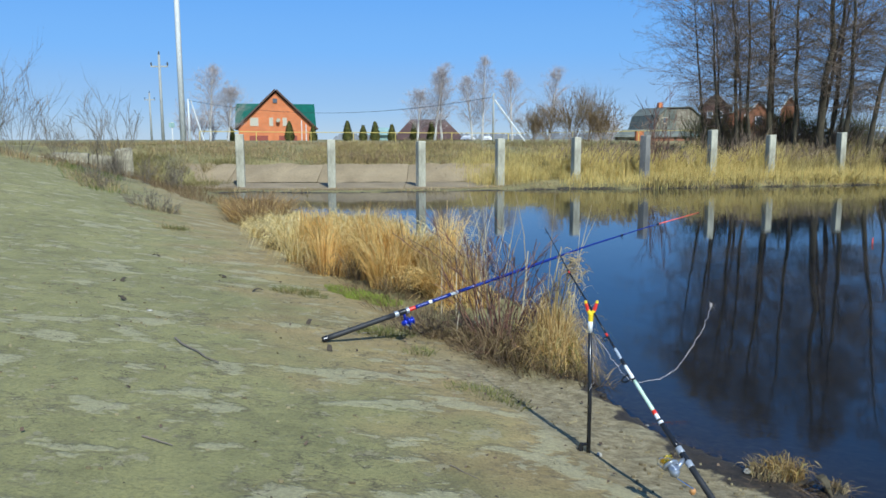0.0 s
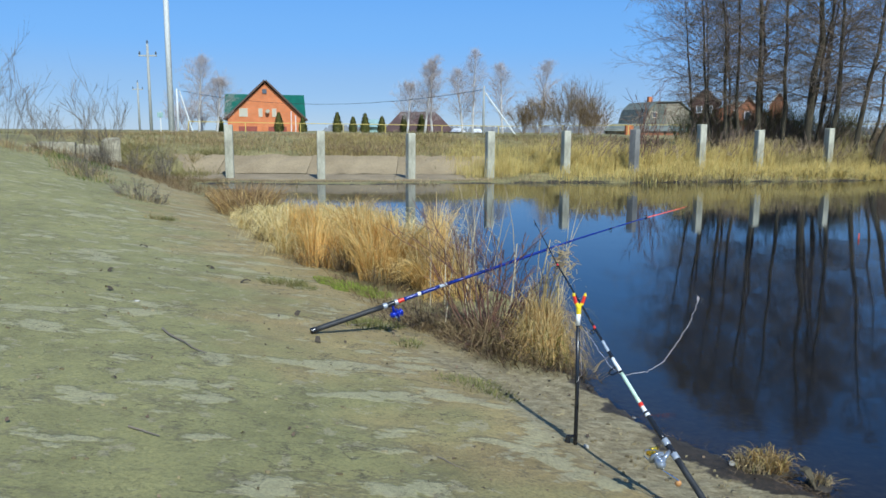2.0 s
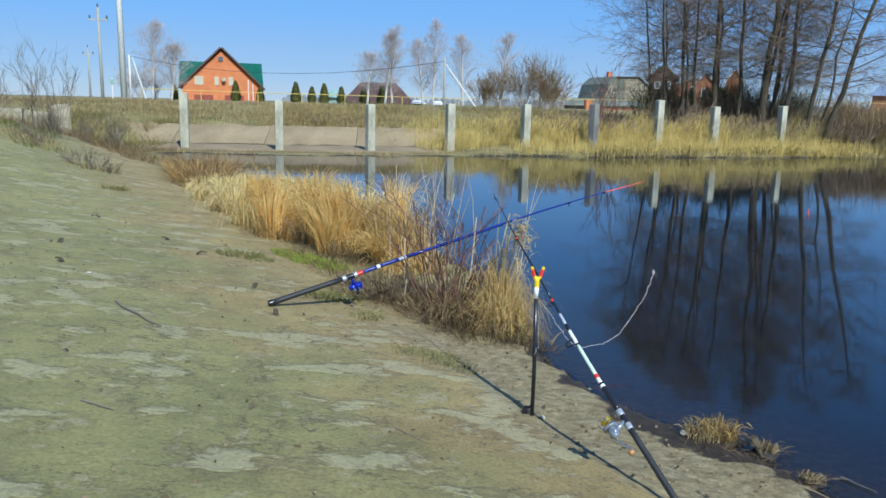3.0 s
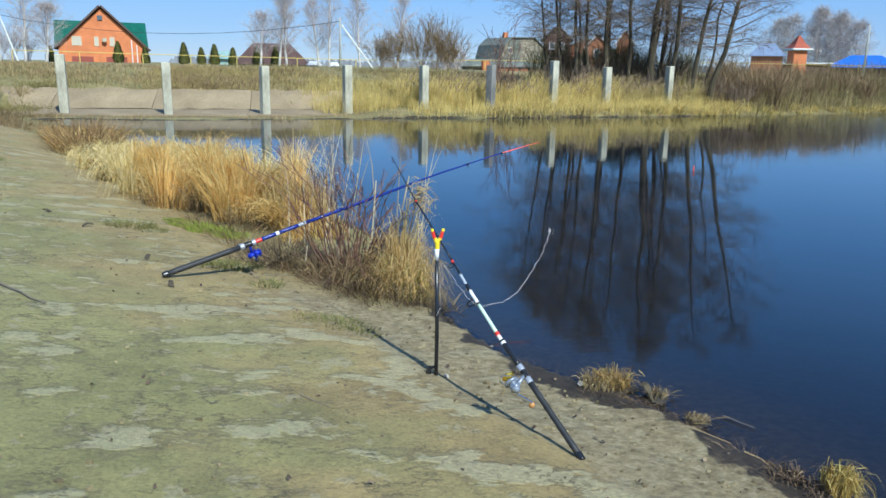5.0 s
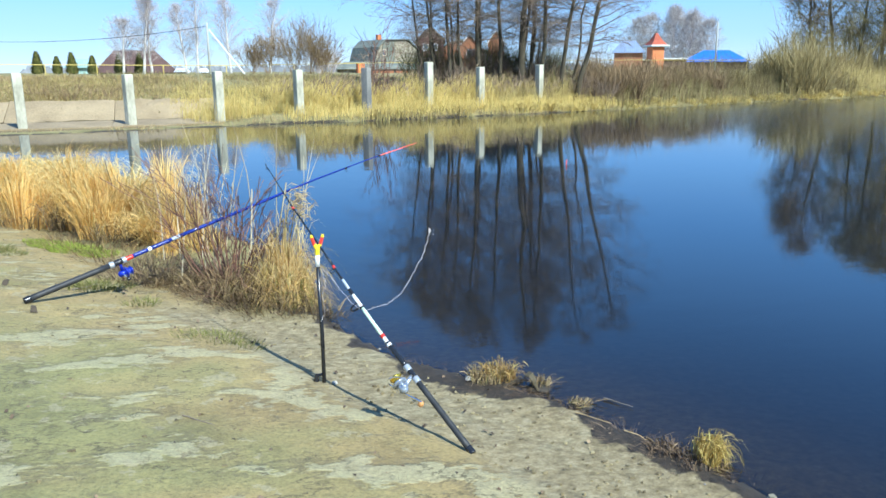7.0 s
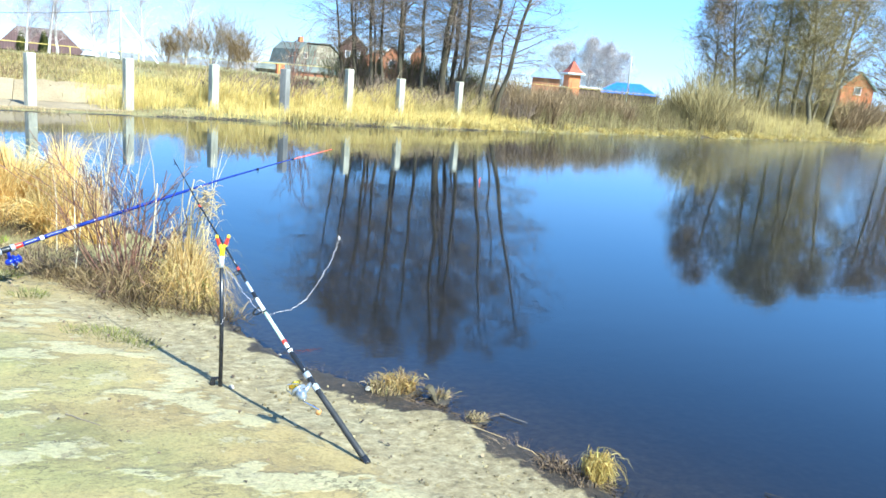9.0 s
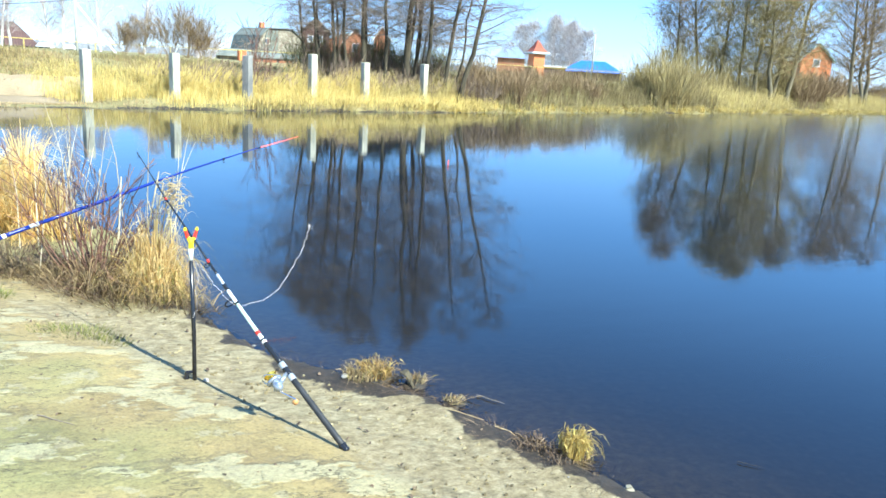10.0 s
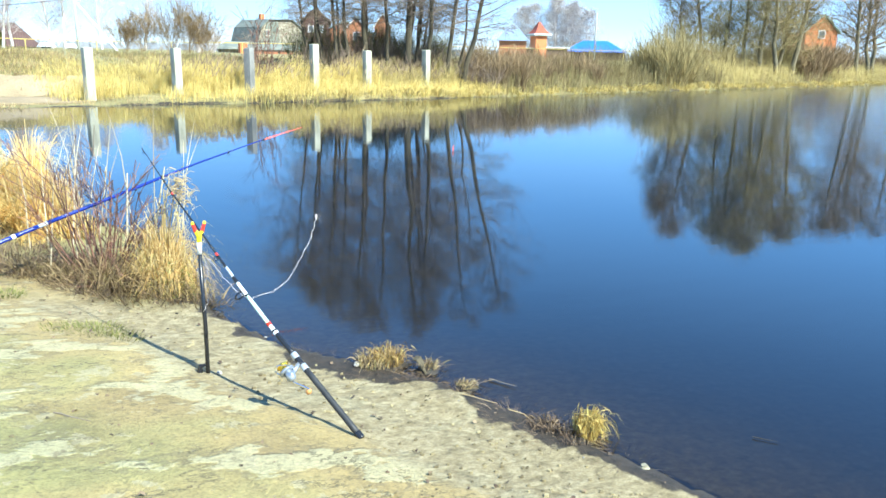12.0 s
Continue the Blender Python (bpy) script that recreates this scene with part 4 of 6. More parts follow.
reed_bed("reeds", rng, along(22, 24, (1.2, 4.0), 2600, 0.1, rng), 0.55, "dry yellow reeds along the far water's edge", 0.009)
bed_ = along(23, 27, (1.3, 3.3), 10500, 0.12, rng)
reed_bed("reeds", rng, [p for p in bed_ if p[0] < 10.2], 0.70, "dense dry yellow reeds along the far water's edge", 0.009, plumes=True)
# same bed, darker and greener; undergrowth shade is put into this tone
reed_bed("reeds", rng, [p for p in bed_ if p[0] >= 10.2], 0.70, "dry olive-yellow reeds before the alder grove", 0.009, REED_MIXED, True)
grass("grove_litter", rng, [(rng.uniform(8.2, 15.5), rng.uniform(23.9, 27.5), 0.6, 1.0) for _ in range(70)], 7000, 0.28, (0, 0), 0.012, LITTER, "dark dead grass and fallen stems below the alders", "grass", parts=2)
reed_bed("reeds", rng, along(23, 27, (0.15, 1.4), 3400, 0.1, rng), 0.36, "low dry reeds before the fence posts")
reed_bed("reeds", rng, along(27, 28, (0.2, 1.6), 1700, 0.12, rng), 0.7, "dry brownish reeds before brown brush", 0.018, REED_OLD)
reed_bed("reeds", rng, along(28, 31, (0.2, 2.6), 2200, 0.15, rng), 0.75, "dry dull reeds and sedge along the far shore", 0.022, REED_OLD)
reed_bed("reeds", rng, [p for p in along(28, 31, (0.4, 3.0), 13000, 0.15, rng) if 31.5 < p[0] < 41.0 or p[0] > 46.5], 1.05, "tall dry olive-yellow reeds on the far shore", 0.016, REED_MIXED)
reed_bed("willow_shoots", rng, along(27, 29, (0.5, 3.6), 5600, 0.15, rng), 1.1, "thin brown upright shoots in the shore brush", 0.011, SHOOT)
reed_bed("willow_shoots", rng, along(28, 30, (2.0, 5.0), 3000, 0.15, rng), 1.45, "thin olive-brown upright shoots in the shore brush", 0.014, SHOOT)
grass("shore_sedge", rng, [(x, y, 0.35, 1.0) for x, y in along(24, 31, (0.0, 0.5), 150, 0.05, rng)], 5200, 0.26, (0.0, -0.25), 0.024, REED_MIXED, "dry drooping sedge tufts at the far water line", "sedge", 0.2, parts=2)
grass("bank_grass", rng, [(x, y, 0.9, 1.0) for x, y in along(18, 24, (4.5, 8.6), 120, 0.25, rng)], 14000, 0.17, (0, 0), 0.016, STRAW_BROWN, "rough dull tan and green grass on the embankment", "grass", parts=2)
grass("bank_grass", rng, [(x, y, 0.9, 1.0) for x, y in along(22, 28, (3.0, 14.0), 170, 0.4, rng) if x < 7.5 or x > 15.5], 8000, 0.30, (0, 0), 0.016, REED_OLD, "tall dry yellow grass behind the reeds", "grass", parts=2)
grass("bank_grass", rng, [(-15 + 3.0 * i + rng.uniform(-1, 1), 27 + rng.uniform(-3, 6), 1.6, 1.0) for i in range(18)], 5000, 0.14, (0, 0), 0.02, TURF, "thin greenish turf on top of the embankment", "grass", parts=2)
grass("bank_grass", rng, [(rng.uniform(-13, -4.5), rng.uniform(23.9, 29), 0.9, 1.0) for _ in range(60)], 8000, 0.17, (0, 0), 0.016, STRAW_BROWN, "rough dull tan grass on the dike", "grass", parts=2)
grass("bank_grass", rng, [(rng.uniform(-12, 3), rng.uniform(23.8, 26.5), 0.7, 1.0) for _ in range(40)], 4000, 0.12, (0, 0), 0.014, TURF, "greenish grass on the embankment", "grass", parts=2)
grass("bank_grass", rng, [(x, y, 0.7, 1.0) for x, y in along(18, 24, (4.6, 9.0), 110, 0.3, rng)], 6500, 0.20, (0, 0), 0.013, REED_MIXED, "pale dry grass on the embankment", "grass", parts=2)
grass("bank_grass", rng, [(rng.uniform(0.8, 5.0), rng.uniform(21.6, 25.5), 0.6, 1.0) for _ in range(40)], 4200, 0.38, (0, 0), 0.011, REED, "dry yellow grass beside the last slab", "grass", parts=2)
grass("bank_grass", rng, [(rng.uniform(4.0, 24.0), rng.uniform(28.5, 36.0), 1.0, 1.0) for _ in range(60)], 5000, 0.26, (0, 0), 0.018, STRAW_BROWN, "rough tan grass before the village gardens", "grass", parts=2)
grass("corner_grass", rng, [(rng.uniform(-9.6, -6.2), rng.uniform(20.6, 23.6), 0.5, 1.0) for _ in range(34)], 4200, 0.24, (0, 0), 0.011, TURF, "olive dry grass between wall and lining", "grass", parts=2)
brush("corner_bush", rng, [(-8.3, 21.7, 0.5), (-7.6, 22.3, 0.55), (-7.0, 22.5, 0.45), (-8.8, 22.7, 0.5), (-7.9, 20.9, 0.45)], OLIVE_TWIG, "olive-brown tangled bush at the pond corner", 22, 1, "corner bushes", (4, 6), 0.004, 1.2)
reed_bed("willow_shoots", rng, [p for p in along(28, 30, (2.4, 5.0), 4200, 0.2, rng) if 31.0 < p[0] < 44.5], 1.9, "tall thin olive shoots round the shore trees", 0.014, OLIVE_TWIG)
grass("shelf_litter", rng, [(x, y, 0.45, 1.0) for x, y in along(18, 25, (0.1, 1.8), 170, 0.05, rng) if x > 1.4 or rng.random() < 0.25], 5200, 0.11, (0, 0), 0.010, STRAW_BROWN, "matted plant litter on the ledge below the slabs", "litter", 0.02, parts=2, rise=(0.1, 0.8))
brush("dike_bush", rng, [(-3.2 + 0.3 * k + rng.gauss(0, 0.1), 23.75 + rng.gauss(0, 0.25), rng.uniform(0.28, 0.5)) for k in range(11)], BROWN_TWIG, "low dark tangled bush on the embankment edge", 16, 1, "dike bushes", (3, 5), 0.004, 1.5)
grass("debris_line", rng, [(x, y, 0.25, 1.0) for x, y in along(18, 30, (-0.1, 0.5), 130, 0.05, rng)], 4200, 0.14, (0, 0), 0.012, STRAW_BROWN, "dark plant litter along the far water line", "litter", 0.02, parts=2)


# ---- village behind ----
def gable_wall(geo, w, eave, peak, y0, y1, base=0.0):
    geo.prism([(0, base), (w, base), (w, eave), (w / 2, peak), (0, eave)], y0, y1)


def window(parent, x, z, w, h, y, frame_mat=None, pane_mat=None):
    """A window set into the face at y (outwards is -y)."""
    fr = Geo()
    t = 0.10
    fr.box((x - w / 2, y - 0.06, z - h / 2), (x - w / 2 + t, y + 0.05, z + h / 2))
    fr.box((x + w / 2 - t, y - 0.06, z - h / 2), (x + w / 2, y + 0.05, z + h / 2))
    fr.box((x - w / 2 + t, y - 0.06, z + h / 2 - t), (x + w / 2 - t, y + 0.05, z + h / 2))
    fr.box((x - w / 2 + t, y - 0.06, z - h / 2), (x + w / 2 - t, y + 0.05, z - h / 2 + t))
    f = part("window", fr, frame_mat or WHITE, parent, "framed window")
    g = Geo()
    g.box((x - w / 2 + t, y - 0.03, z - h / 2 + t), (x + w / 2 - t, y + 0.03, z + h / 2 - t))
    part("pane", g, pane_mat or GLASS, f)


def orange_house():
    h = thing("house", (-28.3, 106.3, 0.8), "orange brick house with steep gable and green sheet roof", "house", turn=12.4)
    w = 10.3
    g = Geo()
    gable_wall(g, w, 2.25, 7.0, 0.0, 10.0, -0.3)
    part("wall", g, ORANGE_BRICK, h)
    r = Geo()
    for s in (0, 1):
        x0, x1 = (-0.45, w / 2) if s == 0 else (w + 0.45, w / 2)
        q = [(x0, -0.5, 1.85), (x1, -0.5, 7.25), (x1, 10.3, 7.25), (x0, 10.3, 1.85)]
        r.slab(q if s else list(reversed(q)), 0.22)
    part("roof", r, BROWN_WOOD, h, "dark brown verge boards and gable roof")
    m = Geo()
    m.slab([(-0.5, 1.2, 2.1), (w + 0.4, 1.2, 2.1), (w + 0.4, 5.4, 5.65), (-0.5, 5.4, 5.65)], 0.12)
    m.slab([(w + 0.4, 9.6, 2.1), (-0.5, 9.6, 2.1), (-0.5, 5.4, 5.65), (w + 0.4, 5.4, 5.65)], 0.12)
    part("cross_roof", m, GREEN_ROOF, h, "green sheet cross roof")
    window(h, 2.15, 2.95, 1.15, 1.15, -0.01, CREAM, PALE_GLASS)
    window(h, 4.45, 2.95, 0.55, 1.15, -0.01, CREAM, PALE_GLASS)
    window(h, 6.3, 2.95, 0.6, 1.15, -0.01, CREAM, PALE_GLASS)
    d = Geo()
    d.tube([(5.05, -0.12, 5.85), (5.05, 0.05, 5.85)], 0.42, 4)
    part("attic_window", d, GLASS, h, "small diamond attic window")
    for x in (2.7, 6.7):
        gd = Geo()
        gd.box((x - 1.25, -0.06, -0.2), (x + 1.25, 0.04, 1.05))
        part("garage_door", gd, DOOR_RED, h, "dull red garage door")
    di = Geo()
    di.tube([(5.45, -0.25, 3.05), (5.40, -0.45, 3.15)], [0.05, 0.32], 10)
    part("satellite_dish", di, BLOCK, h, "white satellite dish")
    p = Geo()
    p.tube([(8.6, -0.12, -0.2), (8.6, -0.12, 3.2)], 0.07, 6)
    p.tube([(9.2, -0.12, -0.2), (9.2, -0.12, 2.6)], 0.07, 6)
    part("downpipe", p, WHITE, h)


def hip_house(place, turn, w, depth, wall_h, ridge_h, inset, roof, wall, label):
    h = thing("house", place, label, "house", "village houses", turn)
    g = Geo()
    g.box((0.4, 0.4, -0.4), (w - 0.4, depth - 0.4, wall_h))
    part("wall", g, wall, h)
    r = Geo()
    e = wall_h - 0.15
    a, b, c, d = (0, 0, e), (w, 0, e), (w, depth, e), (0, depth, e)
    p, q = (inset, depth / 2, ridge_h), (w - inset, depth / 2, ridge_h)
    s = len(r.v)
    r.v += [Vector(k) for k in (a, b, c, d, p, q)]
    r.f += [(0, 1, 5, 4), (1, 2, 5), (2, 3, 4, 5), (3, 0, 4), (3, 2, 1, 0)]
    part("roof", r, roof, h)
    return h


def gable_house(place, turn, w, depth, eave, peak, roof, wall, label, over=0.35):
    h = thing("house", place, label, "house", "village houses", turn)
    g = Geo()
    gable_wall(g, w, eave, peak, 0, depth, -0.5)
    part("wall", g, wall, h)
    r = Geo()
    k = (peak - eave) / (w / 2)
    for s in (0, 1):
        x0, x1 = (-over, w / 2) if s == 0 else (w + over, w / 2)
        q = [(x0, -over, eave - over * k + 0.15), (x1, -over, peak + 0.15), (x1, depth + over, peak + 0.15), (x0, depth + over, eave - over * k + 0.15)]
        r.slab(q if s else list(reversed(q)), 0.14)
    part("roof", r, roof, h)
    return h


def gambrel_house():
    h = thing("house", (29.4, 106.5, 0.7), "old house with mansard roof of worn grey sheets", "house", "village houses", 14)
    h.scale = (0.83, 0.83, 0.95)
    w, dp = 9.0, 9.0
    prof = [(0, -0.3), (0, 2.4), (0.55, 3.9), (1.9, 4.95), (6.2, 5.05), (8.1, 3.9), (8.9, 1.6), (8.9, -0.3)]
    g = Geo()
    g.prism(prof, 0, dp)
    part("wall", g, PATCHY, h, "peeling light plaster gable front")
    r = Geo()
    edge = [(-0.25, 1.9), (0.45, 4.0), (1.85, 5.1), (6.3, 5.2), (8.3, 3.9), (9.1, 1.4)]
    for (ax, az), (bx, bz) in zip(edge, edge[1:]):
        r.slab([(ax, -0.3, az), (bx, -0.3, bz), (bx, dp, bz), (ax, dp, az)][::-1], 0.12)
    part("roof", r, GREY_ROOF, h, "weathered grey-green roof sheets")
    f = Geo()
    f.slab([(0.2, -0.35, 2.1), (3.6, -0.35, 2.1), (3.6, -0.34, 4.85), (1.6, -0.34, 4.85)], 0.1)
    part("front_sheet", f, GREY_ROOF, h, "grey-green sheet cladding")
    c = Geo()
    c.box((2.2, 3.0, 4.9), (2.9, 3.7, 6.0))
    part("chimney", c, ORANGE_BRICK, h, "red brick chimney")
    gd = Geo()
    gd.box((5.6, -0.1, -0.3), (8.0, 0.05, 1.5))
    part("garage_door", gd, TEAL_ROOF, h, "green garage door")
    window(h, 1.4, 3.3, 0.9, 0.9, -0.45, CREAM)


orange_house()
hip_house((-6.3, 94.0, 0.9), 2, 9.0, 8.0, 0.5, 2.9, 2.3, BROWN_ROOF, BROWN_WOOD, "low house under a broad brown hipped roof")
gambrel_house()
hd_ = gable_house((36.7, 110.0, 0.7), -19, 3.9, 8.0, 4.9, 6.7, BROWN_WOOD, DARK_BRICK, "dark brown brick house with gable to the pond")
window(hd_, 1.25, 4.0, 0.8, 1.0, -0.02)
window(hd_, 2.65, 4.0, 0.8, 1.0, -0.02)
he_ = gable_house((46.2, 117.2, 0.6), -22, 3.4, 3.0, 4.3, 6.2, WHITE, DULL_BRICK, "orange brick house behind the alder grove")
window(he_, 1.7, 3.4, 1.0, 1.3, -0.02)
gable_house((43.4, 121.5, 0.6), -22, 8.5, 7.0, 3.9, 5.6, TEAL_ROOF, DULL_BRICK, "long orange brick house with a pale teal roof")
gable_house((51.3, 117.3, 0.6), -24, 2.6, 3.0, 5.0, 6.9, WHITE, DULL_BRICK, "small orange brick gable house with a white verge")
hg_ = gable_house((95.4, 71.2, 0.7), -27, 4.4, 6.0, 4.9, 7.0, TEAL_ROOF, ORANGE_BRICK, "brick house with pale teal roof behind trees")
window(hg_, 2.2, 4.6, 1.0, 1.1, -0.02)
hip_house((58.8, 92.5, 0.7), -33, 4.6, 4.4, 3.0, 4.5, 1.4, STEEL_ROOF, DULL_BRICK, "brick house with a steel-blue hipped roof")
hip_house((78.6, 103.4, 0.7), -40, 10.4, 9.0, 1.9, 3.6, 3.2, BLUE_ROOF, BROWN_WOOD, "low building with a bright blue hipped sheet roof")


def tower():
    h = thing("gate_tower", (69.6, 97.6, 0.7), "orange brick tower with red roof and white cornice", "tower", turn=-8)
    g = Geo()
    g.box((-0.92, -0.92, -0.4), (0.92, 0.92, 3.8))
    part("wall", g, ORANGE_BRICK, h)
    c = Geo()
    c.box((-1.45, -1.45, 3.92), (1.45, 1.45, 4.12))
    part("cornice", c, WHITE, h, "white cornice")
    r = Geo()
    r.tube([(0, 0, 4.12), (0, 0, 4.75), (0, 0, 5.85)], [1.75, 1.0, 0.16], 4)
    part("roof", r, RED_ROOF, h)
    e = Geo()
    e.box((-1.3, -1.3, 3.8), (1.3, 1.3, 3.92))
    part("soffit", e, TEAL_ROOF, h, "pale green eaves board")
    w = Geo()
    w.box((-6.0, -0.2, -0.4), (-0.92, 0.2, 1.9))
    w.box((0.92, -0.2, -0.4), (5.0, 0.2, 2.1))
    part("side_wall", w, BROWN_WOOD, h, "dark side walls")
    k = Geo()
    k.box((-6.2, -0.6, 1.9), (-0.95, 0.6, 2.03))
    k.box((0.95, -0.6, 2.1), (5.1, 0.6, 2.24))
    part("side_roof", k, WHITE, h, "flat white side roofs")


tower()


def utility_pole(place, tall, r, label, arms=True, mat=POLE_WOOD):
    p = thing("utility_pole", place, label, "utility pole", "utility poles")
    g = Geo()
    g.tube([(0, 0, -0.5), (0, 0, tall * 0.5), (0, 0, tall)], [r, r * 0.85, r * 0.7], 10)
    part("shaft", g, mat, p, smooth=True)
    if arms:
        a = Geo()
        a.box((-0.75, -0.05, tall - 1.02), (0.75, 0.05, tall - 0.9))
        arm = part("crossarm", a, POLE_WOOD, p)
        for x in (-0.68, 0.68, 0.0):
            i = Geo()
            z = tall - 0.9 if x else tall
            i.tube([(x, 0, z), (x, 0, z + 0.12), (x, 0, z + 0.3)], [0.04, 0.09, 0.05], 8)
            part("insulator", i, GLASS, arm)
    return p


utility_pole((-14.43, 42.63, 1.0), 14.0, 0.165, "tall tapered light concrete pole", False, POLE)
utility_pole((-24.0, 65.8, 0.9), 7.5, 0.14, "grey utility pole with crossarm and insulators")
utility_pole((-42.6, 112.2, 0.9), 7.1, 0.16, "distant grey utility pole with crossarm")
utility_pole((3.9, 59.9, 0.9), 3.9, 0.10, "short dark utility pole", False)
utility_pole((50.9, 61.7, 0.9), 4.8, 0.10, "thin grey pole behind the brush", False)
utility_pole((-23.5, 71.2, 0.9), 4.1, 0.10, "short pole with a leaning white strut", False, POLE)
for a_, b_ in (((-23.3, 71.3, 4.9), (-22.2, 71.6, 0.8)), ((4.0, 59.85, 4.3), (6.6, 59.6, 0.8))):
    g_ = Geo()
    g_.tube([a_, b_], 0.065, 8)
    single("pole_strut", g_, POLE, "leaning pale strut beside a pole", "strut", group="pole struts")
sg_ = thing("road_sign", (-19.94, 56.6, 0.9), "small pale sign on a thin post", "sign")
g_ = Geo()
g_.tube([(0, 0, -0.3), (0, 0, 1.7)], 0.06, 6)
part("post", g_, POLE, sg_)
g_ = Geo()
g_.box((-0.2, -0.09, 1.3), (0.2, -0.06, 1.65))
part("plate", g_, TEAL_ROOF, sg_)


def cable(a, b, sag, r=0.02):
    g = Geo()
    a, b = Vector(a), Vector(b)
    g.tube([a.lerp(b, i / 12) - Vector((0, 0, sag * 4 * (i / 12) * (1 - i / 12))) for i in range(13)], r, 4)
    single("overhead_cable", g, WIRE, "thin dark overhead cable between poles", "cable", group="overhead cables")


cable((-23.5, 71.2, 4.9), (3.9, 59.9, 4.55), 1.2)

# yellow gas pipe on posts
pipe_ = thing("gas_pipe", (0, 0, 0), "thin yellow gas pipe carried on short posts", "pipe")
line_ = [(-17.5, 55.2, 1.90), (-9.85, 57.2, 1.83), (-3.6, 57.9, 1.80), (4.9, 57.8, 1.74), (14.3, 56.2, 1.88), (22.5, 53.6, 1.95), (30.5, 49.4, 2.0), (36.7, 45.0, 1.93), (40.5, 42.0, 1.9)]
g_ = Geo()
g_.tube(line_, 0.026, 6)
part("pipe", g_, YELLOW, pipe_)
for i_ in range(len(line_) - 1):
    for u_ in (0.0, 0.5):
        q_ = Vector(line_[i_]).lerp(Vector(line_[i_ + 1]), u_)
        g_ = Geo()
        g_.tube([(q_.x, q_.y, 0.6), (q_.x, q_.y, q_.z - 0.03)], 0.035, 6)
        part("post", g_, YELLOW, pipe_)
for x_, y_ in ((14.6, 57.2), (19.6, 56.0)):
    single("gate_pillar", bevelled_box(0.55, 0.55, 1.0, 0.03), ORANGE_BRICK, "square orange brick gate pillar", "pillar", place=(x_, y_, 0.9), group="gate pillars")

# sheet fence behind the shore brush
fence_ = thing("fence", (48.2, 50.9, 0.9), "low red-brown sheet metal fence behind brush", "fence", turn=-45)
for k_ in range(5):
    g_ = Geo()
    for i_ in range(5):
        g_.box((k_ * 1.0 + i_ * 0.19 + 0.04, -0.03 - 0.015 * (i_ % 2), 0.0), (k_ * 1.0 + i_ * 0.19 + 0.225, 0.0 - 0.015 * (i_ % 2), 1.35))
    part("panel", g_, DOOR_RED, fence_)
for k_ in range(6):
    g_ = Geo()
    g_.box((k_ * 1.0 - 0.035, 0.0, -0.4), (k_ * 1.0 + 0.035, 0.07, 1.42))
    part("post", g_, BROWN_WOOD, fence_)

# low brick wall between the gate pillars, and low roofs behind it
wall_ = thing("garden_wall", (14.6, 57.2, 0.9), "low dark red brick garden wall behind dry grass", "wall", turn=-13.5)
for k_ in range(4):
    part("wall_bay", bevelled_box(1.02, 0.25, 0.62, 0.02), DULL_BRICK, wall_).location = (0.85 + 1.14 * k_, 0, -0.2)
    part("coping", bevelled_box(1.06, 0.33, 0.07, 0.015), BROWN_WOOD, wall_).location = (0.85 + 1.14 * k_, 0, 0.42)
hip_house((16.6, 76.0, 0.9), -12, 8.0, 5.0, 0.75, 1.35, 1.2, GREY_ROOF, PATCHY, "low outbuilding under weathered grey roof sheets")
hip_house((2.0, 92.0, 0.9), -2, 1.9, 3.0, 0.55, 0.85, 0.4, WHITE, PATCHY, "low shed with a white sheet roof behind the grass")
hip_house((4.6, 93.0, 0.9), -3, 1.5, 3.0, 0.50, 0.80, 0.4, WHITE, PATCHY, "low shed with a white sheet roof behind the grass")

# garden trees of the village
for x_, y_, h_ in ((-1.0, 85, 8.2), (-2.9, 86, 5.2), (-0.2, 85.6, 7.4), (4.3, 85, 9.0), (3.3, 85.8, 6.8), (7.6, 84.7, 7.4), (11.6, 84.3, 7.7), (-23.1, 76, 7.2), (-21.6, 77, 5.0)):
    bare_tree("birch_tree", rng, (x_, y_, 0.9), (x_ + rng.gauss(0, 0.4), y_, 0.9 + h_), 0.14, 0.16, 2.9, "slender white-barked birch without leaves", "village birches", BIRCH, BIRCH_TWIG, 46, 8, 6, 0.0115, (1.1, 2.0), 0.14, (0.25, 0.6))
for x_, y_, h_ in ((72.0, 96, 8.2), (75.0, 95, 7.6), (69.5, 99, 7.2), (78.0, 94.5, 6.4), (73.4, 97.5, 8.0), (76.4, 96.5, 7.2), (67.6, 100, 6.6)):
    bare_tree("village_tree", rng, (x_ + 12, y_ + 17, 0.9), (x_ + 12, y_ + 17, 1.5 + h_ * 1.2), 0.18, 0.15, 3.2, "pale bare broad tree in the village", "village trees", PALE_TWIG, PALE_TWIG, 48, 9, 6, 0.020, (0.6, 1.3), 0.02, (0.5, 1.3))
brush("garden_shrub", rng, [(6.4, 54.7, 2.0), (7.4, 54.6, 2.4), (9.2, 54.3, 3.0), (10.2, 54.2, 3.1), (11.3, 54.0, 2.3)], BROWN_TWIG, "brown bare round garden shrub", 34, 2, "garden shrubs", (6, 8), 0.006, 0.8, thick=0.0035)
brush("garden_shrub", rng, [(-25.4, 80, 3.4), (-26.6, 80, 3.2), (-24.6, 82, 2.4), (12.6, 62, 2.0), (14.4, 66, 1.8), (11.5, 58, 1.6)], BIRCH_TWIG, "grey bare garden shrub", 20, 2, "garden shrubs", (3, 5), 0.012, 0.6)


